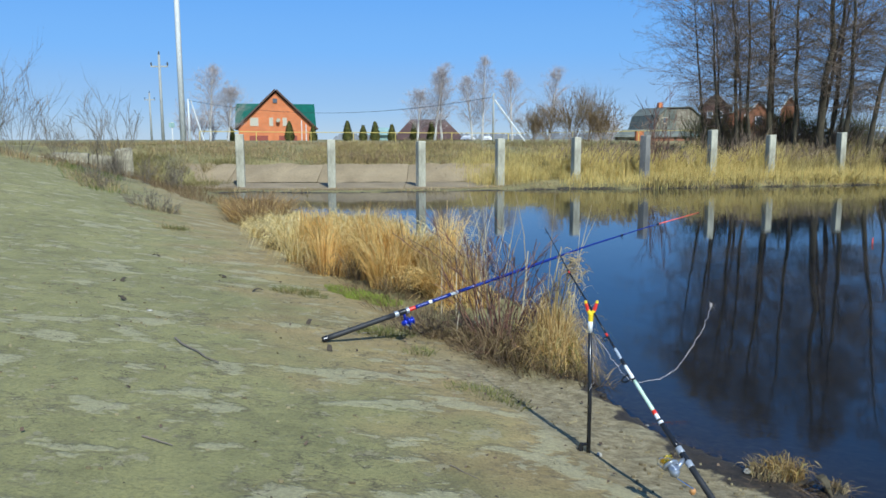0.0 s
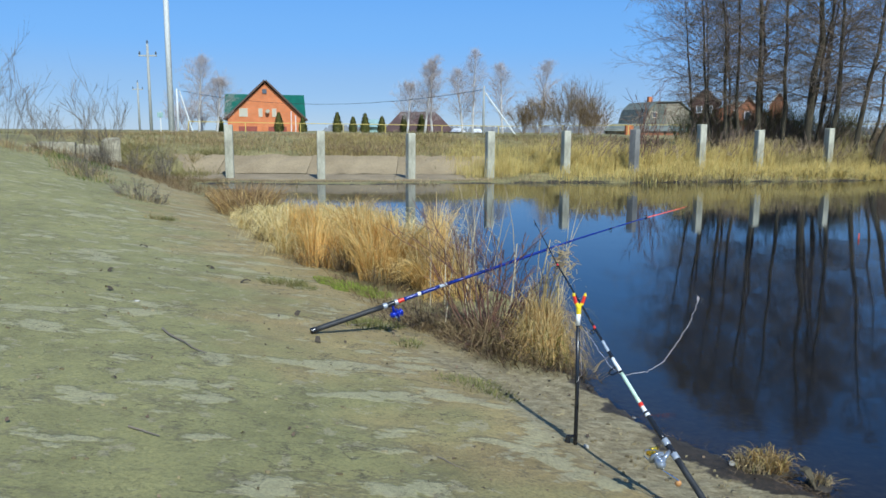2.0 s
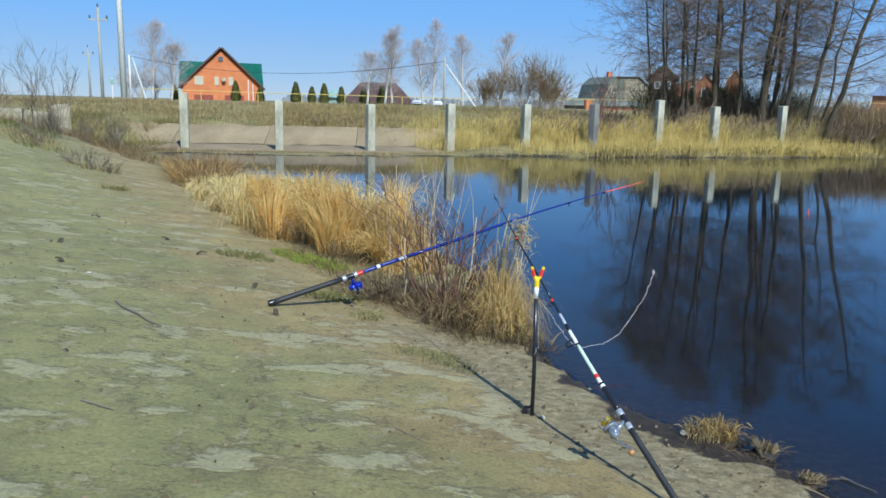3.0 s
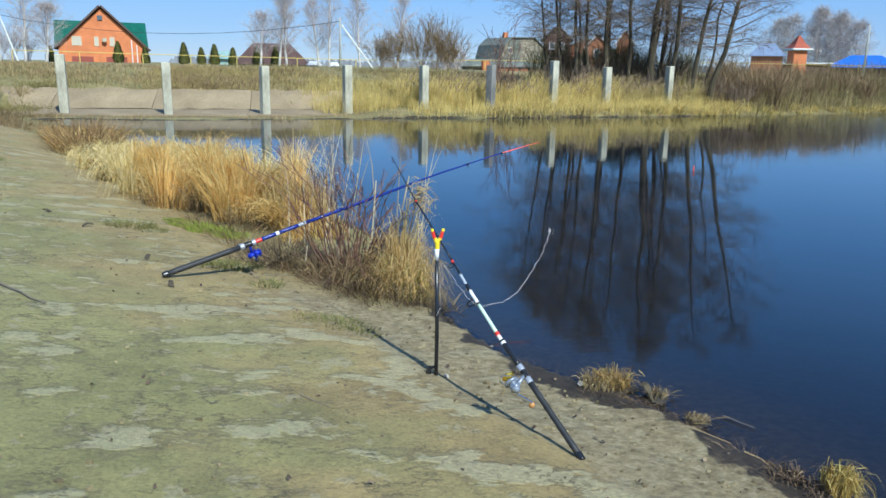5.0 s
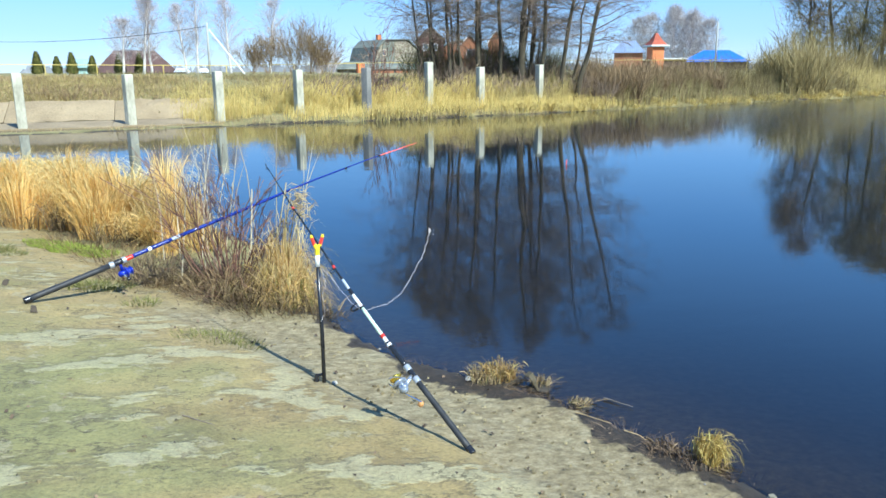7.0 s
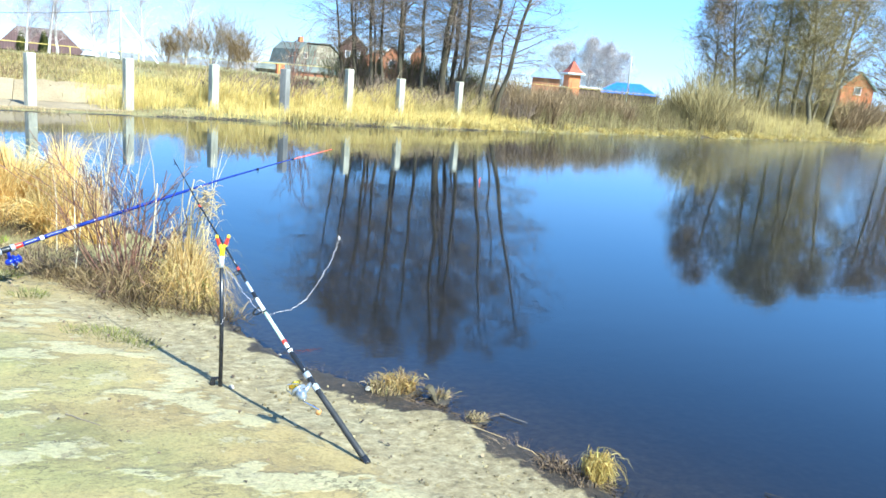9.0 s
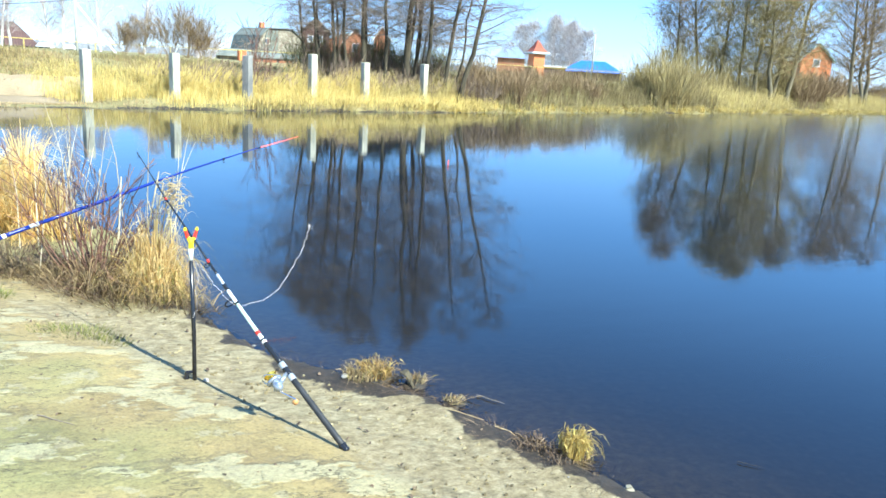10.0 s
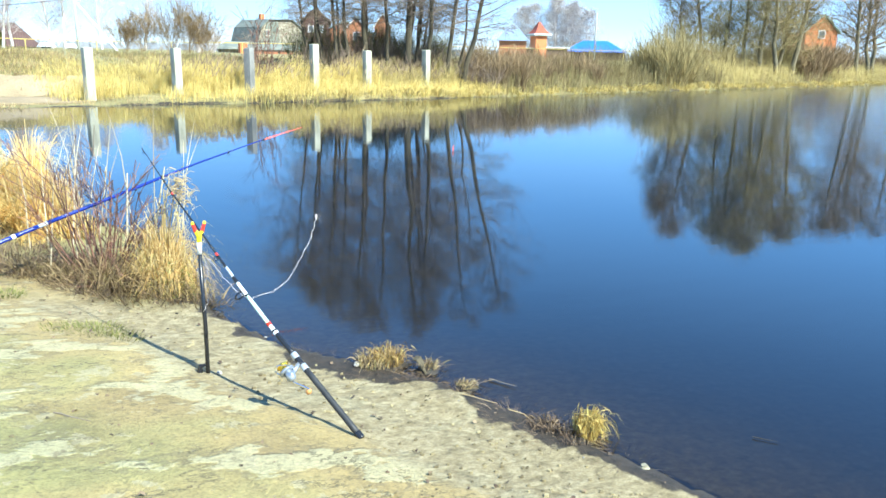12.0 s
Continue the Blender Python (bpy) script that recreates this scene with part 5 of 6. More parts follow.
def thuja(place, h):
    g = Geo()
    rr = random.Random(int(place[0] * 10))
    for _ in range(900):
        u = rr.random()
        a = rr.uniform(0, 6.28)
        r = h * 0.31 * (1 - u) ** 0.7 * min(1, 0.5 + 3 * u) * rr.uniform(0.6, 1)
        q = Vector((math.cos(a) * r, math.sin(a) * r, 0.1 + u * h * 0.92))
        g.blade(q, q + Vector((math.cos(a) * 0.12, math.sin(a) * 0.12, 0.26)), 0.13, 0.0, 2, Vector((-math.sin(a), math.cos(a), 0.2)))
    t = thing("thuja_tree", place, "dark green pointed thuja in a garden", "conifer", "thujas")
    tr = Geo()
    tr.tube([(0, 0, -0.2), (0, 0, h * 0.85)], [0.08, 0.02], 6)
    part("trunk", tr, BARK, t)
    part("crown", g, THUJA, t)


for x_, y_, h_ in ((-10.5, 84.4, 2.3), (-8.8, 84.5, 1.8), (-7.5, 84.7, 2.2), (-22.6, 82, 1.6), (-6.0, 90, 2.0), (-3.4, 91.5, 2.4), (-1.4, 92, 2.4), (-19.6, 98, 2.6), (-16.4, 97, 2.0)):
    thuja((x_, y_, 0.9), h_)
hip_house((-9.6, 97, 0.9), 0, 3.6, 4.0, 1.1, 1.9, 1.0, TEAL_ROOF, TEAL_ROOF, "small green garden shed among thujas")

# far woods on the horizon
g_ = Geo()
for _ in range(1600):
    a_ = rng.uniform(radians(-8), radians(75))
    d_ = rng.uniform(420, 520)
    x_, y_, h_ = math.sin(a_) * d_, math.cos(a_) * d_, rng.uniform(1, 4.5)
    g_.blade((x_, y_, 0.5), (x_ + rng.gauss(0, 1), y_, 1 + h_), rng.uniform(2, 5), 0.0, 2, Vector((math.cos(a_), -math.sin(a_), 0)))
single("far_woods", g_, HAZED_WOODS, "low haze-tinted blue-grey line of distant woods", "woods", "stuff")



rng = random.Random(21)
# brush on the crest and the dike
brush("crest_bush", rng, [(-9.2, 16.6, 1.5), (-9.7, 16.3, 1.75), (-8.5, 16.9, 0.9), (-10.6, 17.2, 1.3)], TWIG_GREY, "tall thin grey bare bush on the bank crest", 14, 2, "crest bushes", (4, 6), 0.0030, 0.8, thick=0.0035)
brush("crest_bush", rng, [(-7.4, 16.4, 1.5), (-6.95, 16.6, 1.6)], TWIG_GREY, "thin grey bare bush with upright shoots", 9, 2, "crest bushes", (4, 6), 0.0030, 0.4, thick=0.0035)
brush("crest_bush", rng, [(-6.9, 17.6, 0.55), (-7.4, 17.4, 0.5), (-6.5, 18.2, 0.5), (-7.8, 17.9, 0.5), (-6.6, 18.9, 0.9)], TWIG_GREY, "tangled brown thicket at the bank corner", 18, 2, "crest bushes", (3, 5), 0.0028, 0.9)
brush("slope_bush", rng, [(-4.15, 11.1, 0.36), (-4.5, 11.3, 0.32), (-3.95, 10.9, 0.24), (-5.75, 12.8, 0.28), (-6.1, 13.3, 0.32), (-6.5, 14.0, 0.36), (-7.0, 15.0, 0.34), (-6.0, 13.9, 0.26)], TWIG_GREY, "low spreading dry grey-brown bush on the slope", 13, 2, "slope bushes", (3, 5), 0.0022, 2.2)
grass("slope_grass", rng, [(-5.7, 12.8, 0.4, 0.8), (-6.2, 13.5, 0.45, 0.9), (-6.7, 14.4, 0.45, 0.9), (-4.2, 11.1, 0.38, 0.6), (-3.25, 9.15, 0.22, 0.4)], 900, 0.24, (0, 0), 0.006, STRAW_BROWN, "thin grey-brown dry grass on the slope", sag=0.2, rise=(0.3, 1.0))
grass("slope_grass", rng, [(-5.6, 12.6, 0.35, 0.8), (-6.3, 13.6, 0.45, 0.9), (-6.9, 14.7, 0.45, 0.9), (-4.25, 11.15, 0.3, 0.5), (-7.4, 16.0, 0.6, 1.0), (-8.2, 17.2, 0.7, 1.0)], 1500, 0.16, (0, 0), 0.007, GREEN, "dull green grass round the slope bushes", sag=0.2, rise=(0.3, 1.0))
grass("corner_grass", rng, [(-4.7, 15.4, 0.6, 0.7), (-5.3, 16.3, 0.6, 0.8), (-6.0, 17.3, 0.6, 0.9), (-6.6, 18.3, 0.6, 0.9), (-5.9, 19.3, 0.7, 0.8), (-7.2, 19.6, 0.8, 0.9), (-8.2, 19.2, 0.7, 1.2), (-9.2, 19.0, 0.7, 1.2)], 4200, 0.24, (0, 0), 0.008, LITTER, "matted dark brown grass and litter in the pond corner", sag=0.2, rise=(0.15, 0.9))
grass("crest_grass", rng, [(-8.5 - 0.5 * i, 15.6 + 0.35 * i + rng.gauss(0, 0.3), 0.8, 1) for i in range(14)], 3600, 0.2, (0, 0), 0.008, STRAW_BROWN, "thin dry grass along the bank crest", sag=0.2)

# dry grass at the water's edge, thickest where it overhangs
edge_ = [(-0.25, 6.5, 0.36, 0.80), (0.08, 6.05, 0.26, 0.55), (-0.75, 7.1, 0.45, 1.05), (-0.2, 6.9, 0.45, 1.0), (-1.15, 7.9, 0.5, 1.0), (-0.65, 7.9, 0.5, 1.05), (-1.55, 8.8, 0.5, 0.9), (-1.05, 8.9, 0.5, 0.95),
         (-2.0, 9.8, 0.5, 0.85), (-1.5, 9.9, 0.5, 0.9), (-2.4, 10.7, 0.45, 0.75)]
def tussocks(name, rng, spots, each, width, material, label, per=7, fan=(0.05, 0.55), droop=(0.0, 0.65), lean=(0.10, -0.12), sway=0.34):
    """Combed, drooping tussocks round spots (x, y, radius, height)."""
    g = Geo()
    for x, y, r, h in spots:
        for _ in range(per):
            a, q = rng.uniform(0, 6.28), r * math.sqrt(rng.random())
            cx, cy = x + q * math.cos(a), y + q * math.sin(a)
            z = max(ground_z(cx, cy), -0.03)
            hh = h * rng.uniform(0.45, 1.15)
            wind = Vector((rng.gauss(lean[0], sway), rng.gauss(lean[1], sway), 0)) * hh
            for _ in range(each):
                b = rng.uniform(0, 6.28)
                root = Vector((cx + math.cos(b) * rng.random() * 0.10, cy + math.sin(b) * rng.random() * 0.10, z - 0.02))
                ln = hh * rng.uniform(0.45, 1.1)
                o = wind * rng.uniform(0.4, 1.3) + Vector((math.cos(b), math.sin(b), 0)) * ln * rng.uniform(*fan) + Vector((rng.gauss(0, 0.05), rng.gauss(0, 0.05), 0))
                g.arch(root, o, ln, width * rng.uniform(0.6, 1.4), rng.uniform(*droop), 5, Vector((rng.gauss(0, 1), rng.gauss(0, 1), 0.2)))
    return single(name, g, material, label, "grass", "stuff")


# golden upright clumps nearest, then pale mounds combed over, with dead grass between
tussocks("shore_sedge", rng, [(x, y, 0.22, rng.uniform(0.22, 0.42)) for x, y in along(26, 31, (0.0, 0.35), 120, 0.05, rng)], 26, 0.018, REED, "pale drooping sedge clumps at the far water line", 2, (0.2, 0.9), (0.3, 1.2), (0.0, -0.3))
tussocks("dry_grass", rng, [(x, y, r * 0.9, h * 0.58) for x, y, r, h in edge_[:5]], 190, 0.0055, STRAW, "thick golden dry grass drooping at the water's edge", 8, (0.03, 0.42), (0.0, 0.45))
tussocks("dry_grass", rng, [(x, y, r, h * 0.44) for x, y, r, h in edge_[:5]], 60, 0.0055, GINGER, "ginger dry grass among the golden clumps", 5, (0.1, 0.7), (0.1, 0.8))
tussocks("dry_grass", rng, [(x, y, r, h * 0.48) for x, y, r, h in edge_[4:]], 230, 0.006, STRAW_PALE, "matted pale yellow dry grass at the water's edge", 7, (0.35, 1.15), (0.35, 1.1), (0.25, -0.35))
# dead grass whose dark tone also stands in for shade between tussocks
tussocks("dry_grass", rng, [(x, y, r * 1.1, h * 0.30) for x, y, r, h in edge_], 60, 0.006, LITTER, "brown dead grass low in the tussocks", 7, (0.2, 1.0), (0.2, 1.0))
tussocks("dry_grass", rng, [(0.10, 5.95, 0.2, 0.42), (-0.05, 6.2, 0.2, 0.5)], 70, 0.005, STALKY, "pale upright straw beside the clumps", 5, (0.02, 0.25), (0.0, 0.3))
tussocks("dry_grass", rng, [(0.16, 5.7, 0.2, 0.2)], 60, 0.005, STRAW, "golden dry grass behind the twiggy shrub", 5)
tussocks("dry_grass", rng, [(0.66, 4.48, 0.05, 0.50), (0.66, 4.30, 0.05, 0.36), (0.66, 4.14, 0.05, 0.22), (0.59, 4.22, 0.05, 0.22)], 46, 0.0045, STALKY, "golden dry grass at the foot of the shrub", 6, (0.02, 0.42), (0.1, 1.0), (0.02, -0.04), 0.20)
tussocks("dry_grass", rng, [(0.66, 4.40, 0.06, 0.42), (0.65, 4.20, 0.06, 0.25)], 30, 0.0042, GINGER, "ginger dry grass bent over by the shrub", 6, (0.1, 0.6), (0.2, 1.2), (-0.05, -0.10), 0.25)
tussocks("dry_grass", rng, [(0.63, 4.30, 0.09, 0.28), (0.69, 4.10, 0.05, 0.15)], 34, 0.0040, GOLDEN, "yellow-green withered blades in the dry grass", 6, (0.1, 0.8), (0.2, 1.2), (-0.05, -0.1), 0.3)
tussocks("green_grass", rng, [(0.66, 4.24, 0.08, 0.20), (0.58, 4.20, 0.05, 0.15)], 22, 0.0042, GREEN, "fresh green blades in the dry grass", 5, (0.1, 0.7), (0.2, 1.0), (0.0, -0.1), 0.2)
tussocks("rotting_grass", rng, [(0.62, 4.20, 0.10, 0.16), (0.72, 4.08, 0.06, 0.12), (0.48, 4.26, 0.10, 0.18), (0.38, 4.40, 0.14, 0.2), (0.25, 4.62, 0.16, 0.18), (0.1, 4.9, 0.2, 0.15)], 60, 0.0045, LITTER, "dark dead grass at the foot of the shrub", 7, (0.2, 1.0), (0.2, 1.1))
grass("brown_grass", rng, [(-2.9, 11.8, 0.42, 0.8), (-3.1, 12.6, 0.45, 0.9), (-3.45, 13.4, 0.4, 0.75), (-2.6, 11.2, 0.4, 0.7)], 2600, 0.48, (0.05, -0.05), 0.008, RUSTY, "rusty brown dry grass and stalks at the pond corner", sag=0.3, spread=0.9, rise=(0.3, 1.0))
grass("brown_grass", rng, [(-2.7, 11.5, 0.5, 0.8), (-3.1, 12.7, 0.5, 0.8)], 500, 0.42, (0.05, -0.05), 0.006, STRAW, "pale dry stalks among brown grass", sag=0.3, spread=0.8)
grass("grass_litter", rng, [(-0.68 - 0.463 * k + rng.gauss(0, 0.05), 6.45 + k + rng.gauss(0, 0.1), 0.22, 0.9) for k in np.arange(0, 5.5, 0.35)] + [(0.15, 4.85, 0.3, 1), (0.35, 4.45, 0.25, 1), (0.55, 4.15, 0.24, 1), (-0.1, 5.2, 0.3, 1), (0.75, 3.95, 0.15, 1), (-0.3, 5.7, 0.3, 1), (-0.6, 6.2, 0.3, 1)], 4200, 0.16, (0, -0.1), 0.005, LITTER, "matted brown litter and fallen stems below the shrub", "litter", sag=0.15, spread=0.9, parts=2, rise=(0.08, 0.7))
grass("shrub_litter", rng, [(0.12, 4.9, 0.24, 1), (0.3, 4.5, 0.2, 1), (0.5, 4.15, 0.16, 1), (-0.08, 5.3, 0.24, 1), (0.68, 3.98, 0.12, 1), (-0.2, 5.0, 0.2, 1), (0.42, 4.3, 0.2, 1), (-0.05, 4.85, 0.2, 1)], 4200, 0.13, (0, -0.1), 0.004, LEAF, "dark rotting stems and leaves below the shrub", "litter", sag=0.15, spread=1.0, parts=2, rise=(0.05, 0.5))
grass("green_tufts", rng, [(0.2, 3.52, 0.13, 0.55), (0.30, 3.38, 0.09, 0.5), (0.08, 3.58, 0.08, 0.45), (-1.17, 5.86, 0.17, 0.6), (-1.0, 5.72, 0.10, 0.5), (-0.14, 4.23, 0.08, 0.7), (-0.34, 4.69, 0.14, 0.7), (-0.42, 4.62, 0.10, 0.7), (0.70, 4.05, 0.06, 1.0), (-3.25, 9.15, 0.12, 1.0), (-0.62, 6.1, 0.16, 0.3)],
      4200, 0.08, (0, 0), 0.0042, OLIVE, "short olive-green grass tufts on bare earth", sag=0.2, spread=1.0, parts=2, rise=(0.15, 0.8))
grass("moss_patch", rng, [(-0.78, 6.16, 0.17, 1), (-0.62, 5.98, 0.18, 1), (-0.46, 5.80, 0.14, 1), (-0.9, 6.3, 0.1, 1)], 5200, 0.022, (0, 0), 0.009, MOSS, "bright green moss patch at the grass edge", "moss", sag=0.1, spread=0.6, parts=1)

# twiggy shrub with pale reed stalks by the rods
sh_ = thing("shrub", (0.36, 4.62, 0.03), "reddish bare twiggy shrub at the water's edge", "shrub")
g_ = Geo()
for _ in range(26):
    a_ = rng.uniform(0, 6.28)
    q_ = Vector((math.cos(a_), math.sin(a_) * 0.7, 0)) * 0.12 * rng.random()
    sprig(g_, rng, q_ - Vector((0, 0, 0.03)), (math.cos(a_) * 0.8 * rng.random() - 0.05, math.sin(a_) * 0.6 * rng.random(), 1), rng.uniform(0.35, 0.66), 0.0052, 2, 5, 0.5, (2, 4), 0.2, 0.08, 0.6, 0.5, 0.0019, False)
part("growth", g_, TWIG, sh_)
g_ = Geo()
for k_ in range(110):
    a_ = rng.uniform(0, 6.28)
    u_ = rng.uniform(-0.45, 0.75)
    q_ = Vector((0.22 * u_ + rng.gauss(0, 0.07), -0.42 * u_ + rng.gauss(0, 0.10), 0.0))
    sprig(g_, rng, q_, (math.cos(a_), math.sin(a_) * 0.6 - 0.1, rng.uniform(0.1, 0.6)), rng.uniform(0.14, 0.32), 0.003, 1, 4, 0.7, (2, 4), 0.3, -0.05, 0.5, 0.6, 0.0013)
part("undergrowth", g_, TWIG, sh_)
g_ = Geo()
for _ in range(15):
    x_, y_ = rng.uniform(-0.05, 0.85), rng.uniform(4.75, 5.6)
    ln_ = rng.uniform(0.55, 1.12)
    p0_ = Vector((x_, y_, 0.0))
    p1_ = p0_ + Vector((rng.gauss(0.03, 0.10), rng.gauss(0, 0.08), 0.6)) * ln_
    p2_ = p1_ + (p1_ - p0_) * 0.5 + Vector((rng.gauss(0.0, 0.05), rng.gauss(0, 0.03), 0.03)) * ln_
    g_.tube([p0_, p0_.lerp(p1_, 0.5), p1_, p1_.lerp(p2_, 0.5) + (p1_ - p0_) * 0.03, p2_], [0.0036, 0.0032, 0.0026, 0.0018, 0.0009], 5)
    if rng.random() < 0.4:
        q_ = p0_.lerp(p1_, rng.uniform(0.4, 1))
        g_.arch(q_, (rng.gauss(0, 0.14), rng.gauss(0, 0.05), 0), 0.10, 0.006, 0.8, 5)
for a_, b_ in (((0.56, 4.5, 0.0), (0.71, 4.52, 0.66)), ((0.60, 4.52, 0.0), (0.73, 4.5, 0.60)), ((0.46, 4.6, 0.0), (0.52, 4.62, 0.62)), ((0.30, 4.7, 0.0), (0.24, 4.75, 0.72))):
    a_, b_ = Vector(a_), Vector(b_)
    g_.tube([a_, a_.lerp(b_, 0.5) + Vector((0.006, 0, 0)), b_], [0.0062, 0.0055, 0.0035], 6)
single("reed_stalks", g_, STALK, "pale dry reed stalks standing in the shallow water", "reeds", "stuff")
g_ = Geo()
for _ in range(200):
    a_ = rng.uniform(0, 6.28)
    q_ = Vector((0.755 + rng.gauss(0, 0.026), 4.35 + rng.gauss(0, 0.03), 0.545 + rng.gauss(0, 0.05)))
    g_.blade(q_, q_ + Vector((math.cos(a_) * 0.06, math.sin(a_) * 0.05, rng.uniform(-0.07, 0.02))), 0.0045, 0.015, 2, Vector((rng.gauss(0, 1), 0.3, 1)))
g_.tube([(0.66, 4.42, 0.0), (0.70, 4.40, 0.35), (0.74, 4.36, 0.6)], [0.005, 0.004, 0.003], 5)
single("seed_head", g_, STRAW_BROWN, "bushy brown dry seed head on a bent stem", "dry plant")


def tuft(place, count, tall, label, lean, dark, size=0.10, tone=None, loose=1.0, bow=(0.0, 0.7)):
    t = thing("grass_tuft", (*place, 0.0), label, "grass tuft", "tufts at the water line")
    s = Geo()
    n = 14
    sg = [(size * math.cos(k * 6.283 / n) * rng.uniform(0.7, 1.35), size * 0.8 * math.sin(k * 6.283 / n) * rng.uniform(0.7, 1.35)) for k in range(n)]
    s.v = [Vector((x, y, -0.05)) for x, y in [(a * 1.4, c * 1.4) for a, c in sg]] + [Vector((x * 0.8, y * 0.8, 0.0 + rng.uniform(-0.006, 0.004))) for x, y in sg] + [Vector((x * 0.5, y * 0.5, size * 0.22 + rng.uniform(-0.008, 0.008))) for x, y in sg] + [Vector((0, 0, size * 0.28))]
    s.f = [(r * n + k, r * n + (k + 1) % n, (r + 1) * n + (k + 1) % n, (r + 1) * n + k) for r in (0, 1) for k in range(n)] + [(2 * n + k, 2 * n + (k + 1) % n, 3 * n) for k in range(n)]
    part("root_clod", s, dark, t, "dark wet root clod", True)
    g, w = Geo(), Geo()
    for k in range(count):
        a = rng.uniform(0, 6.28)
        q = Vector((math.cos(a), math.sin(a), 0)) * size * 0.6 * math.sqrt(rng.random())
        q.z = size * 0.2
        ln = tall * rng.uniform(0.35, 1.05)
        out = Vector((loose * (math.cos(a) * rng.uniform(0.0, 0.7) + rng.gauss(0, 0.42)) + lean[0], loose * (math.sin(a) * rng.uniform(0.0, 0.7) + rng.gauss(0, 0.42)) + lean[1], 0)) * ln * 0.9
        flat = Vector((rng.gauss(0, 1), rng.gauss(0, 1), 0.3))
        if k % 3 == 0:
            # a broken blade, kinked over
            knee = q + out * 0.45 + Vector((0, 0, ln * rng.uniform(0.5, 0.95)))
            g.blade(q, knee, rng.uniform(0.003, 0.006), 0.0, 1, flat)
            g.blade(knee, knee + Vector((rng.gauss(0, 0.4) + lean[0] * 0.4, rng.gauss(0, 0.4), rng.uniform(-0.7, 0.15))) * ln * 0.7, rng.uniform(0.003, 0.005), 0.004, 2, flat)
        else:
            g.arch(q, out, ln, rng.uniform(0.0026, 0.0056), rng.uniform(*bow), 4, flat)
    for k in range(count // 2):
        a, q = rng.uniform(0, 6.28), size * rng.uniform(0.3, 1.25)
        p = Vector((math.cos(a) * q, math.sin(a) * q * 0.8, 0.006 + 0.012 * rng.random()))
        b = a + rng.gauss(0, 1.0)
        w.blade(p, p + Vector((math.cos(b), math.sin(b), rng.uniform(-0.1, 0.35))) * rng.uniform(0.02, 0.06), rng.uniform(0.002, 0.005), 0.004, 2, Vector((rng.gauss(0, 1), rng.gauss(0, 1), 0.6)))
    tagged(part("dead_skirt", w, LITTER, t), "dark rotting blades round the foot", kind="stuff")
    part("foliage", g, tone or TUFT, t)
    return t


grass("shore_litter", rng, [(0.83, 3.62, 0.07, 1), (0.95, 3.25, 0.06, 1), (1.16, 2.93, 0.06, 1), (1.36, 2.58, 0.07, 1), (1.46, 2.34, 0.07, 1), (1.53, 2.12, 0.08, 1), (1.60, 1.92, 0.12, 1), (1.70, 1.70, 0.08, 1), (1.86, 1.2, 0.1, 1), (0.98, 3.9, 0.08, 1), (1.28, 2.66, 0.12, 1), (1.40, 2.50, 0.10, 1), (1.05, 3.05, 0.07, 1)], 3600, 0.07, (0, 0), 0.0025, LEAF, "rotting dark plant litter along the water line", "litter", sag=0.08, spread=1.6, parts=2, rise=(0.02, 0.22))
TUFT = straw("tuft_grass", [(0.0, (0.18, 0.105, 0.04)), (0.4, (0.37, 0.24, 0.08)), (0.75, (0.55, 0.39, 0.13)), (1.0, (0.34, 0.28, 0.08))], 0.7, 0.3)
MUD = surface("wet_mud", (0.012, 0.009, 0.006), (0.032, 0.025, 0.016), 0.7, 9, 60, strength=0.8)
tuft((1.31, 2.76), 240, 0.085, "dry golden grass tuft on a wet clod", (-0.15, 0.0), MUD, 0.11, None, 1.2, (0.0, 1.0))
tuft((1.24, 2.76), 240, 0.06, "matted brown grass at the foot of a tuft", (-0.2, -0.3), MUD, 0.13, STRAW_BROWN)
tuft((1.44, 2.65), 90, 0.045, "small dry brown grass tuft on a wet clod", (0.3, -0.1), MUD, 0.07, STRAW_BROWN)
tuft((1.50, 2.42), 90, 0.026, "small flattened brown grass tuft in shallow water", (0.9, -0.5), MUD, 0.065, STRAW_BROWN)
tuft((1.665, 1.87), 420, 0.118, "bright golden bent grass tuft on a wet clod", (0.40, -0.10), MUD, 0.072, GOLDEN, 0.5, (0.3, 1.5))
tuft((1.57, 1.97), 170, 0.045, "low dark tuft of rotting grass at the water line", (-0.5, 0.2), MUD, 0.09, LEAF)
tuft((1.60, 1.86), 110, 0.045, "low dark tuft of rotting grass at the water line", (-0.5, 0.2), MUD, 0.10, LEAF)


def stone(name, place, size, material, label, category, seed):
    bm = bmesh.new()
    bmesh.ops.create_icosphere(bm, subdivisions=2, radius=1)
    r = random.Random(seed)
    o = Vector((r.random() * 9, r.random() * 9, r.random() * 9))
    g = Geo()
    bm.verts.ensure_lookup_table()
    for v in bm.verts:
        c = v.co * (1 + 0.35 * noise.noise(v.co * 1.3 + o))
        g.v.append(Vector((c.x * size[0], c.y * size[1], c.z * size[2])))
    g.f = [tuple(v.index for v in f.verts) for f in bm.faces]
    bm.free()
    z = max(ground_z(*place), -0.01)
    return single(name, g, material, label, category, place=(*place, z + size[2] * 0.5), smooth=True, turn=r.uniform(0, 180))


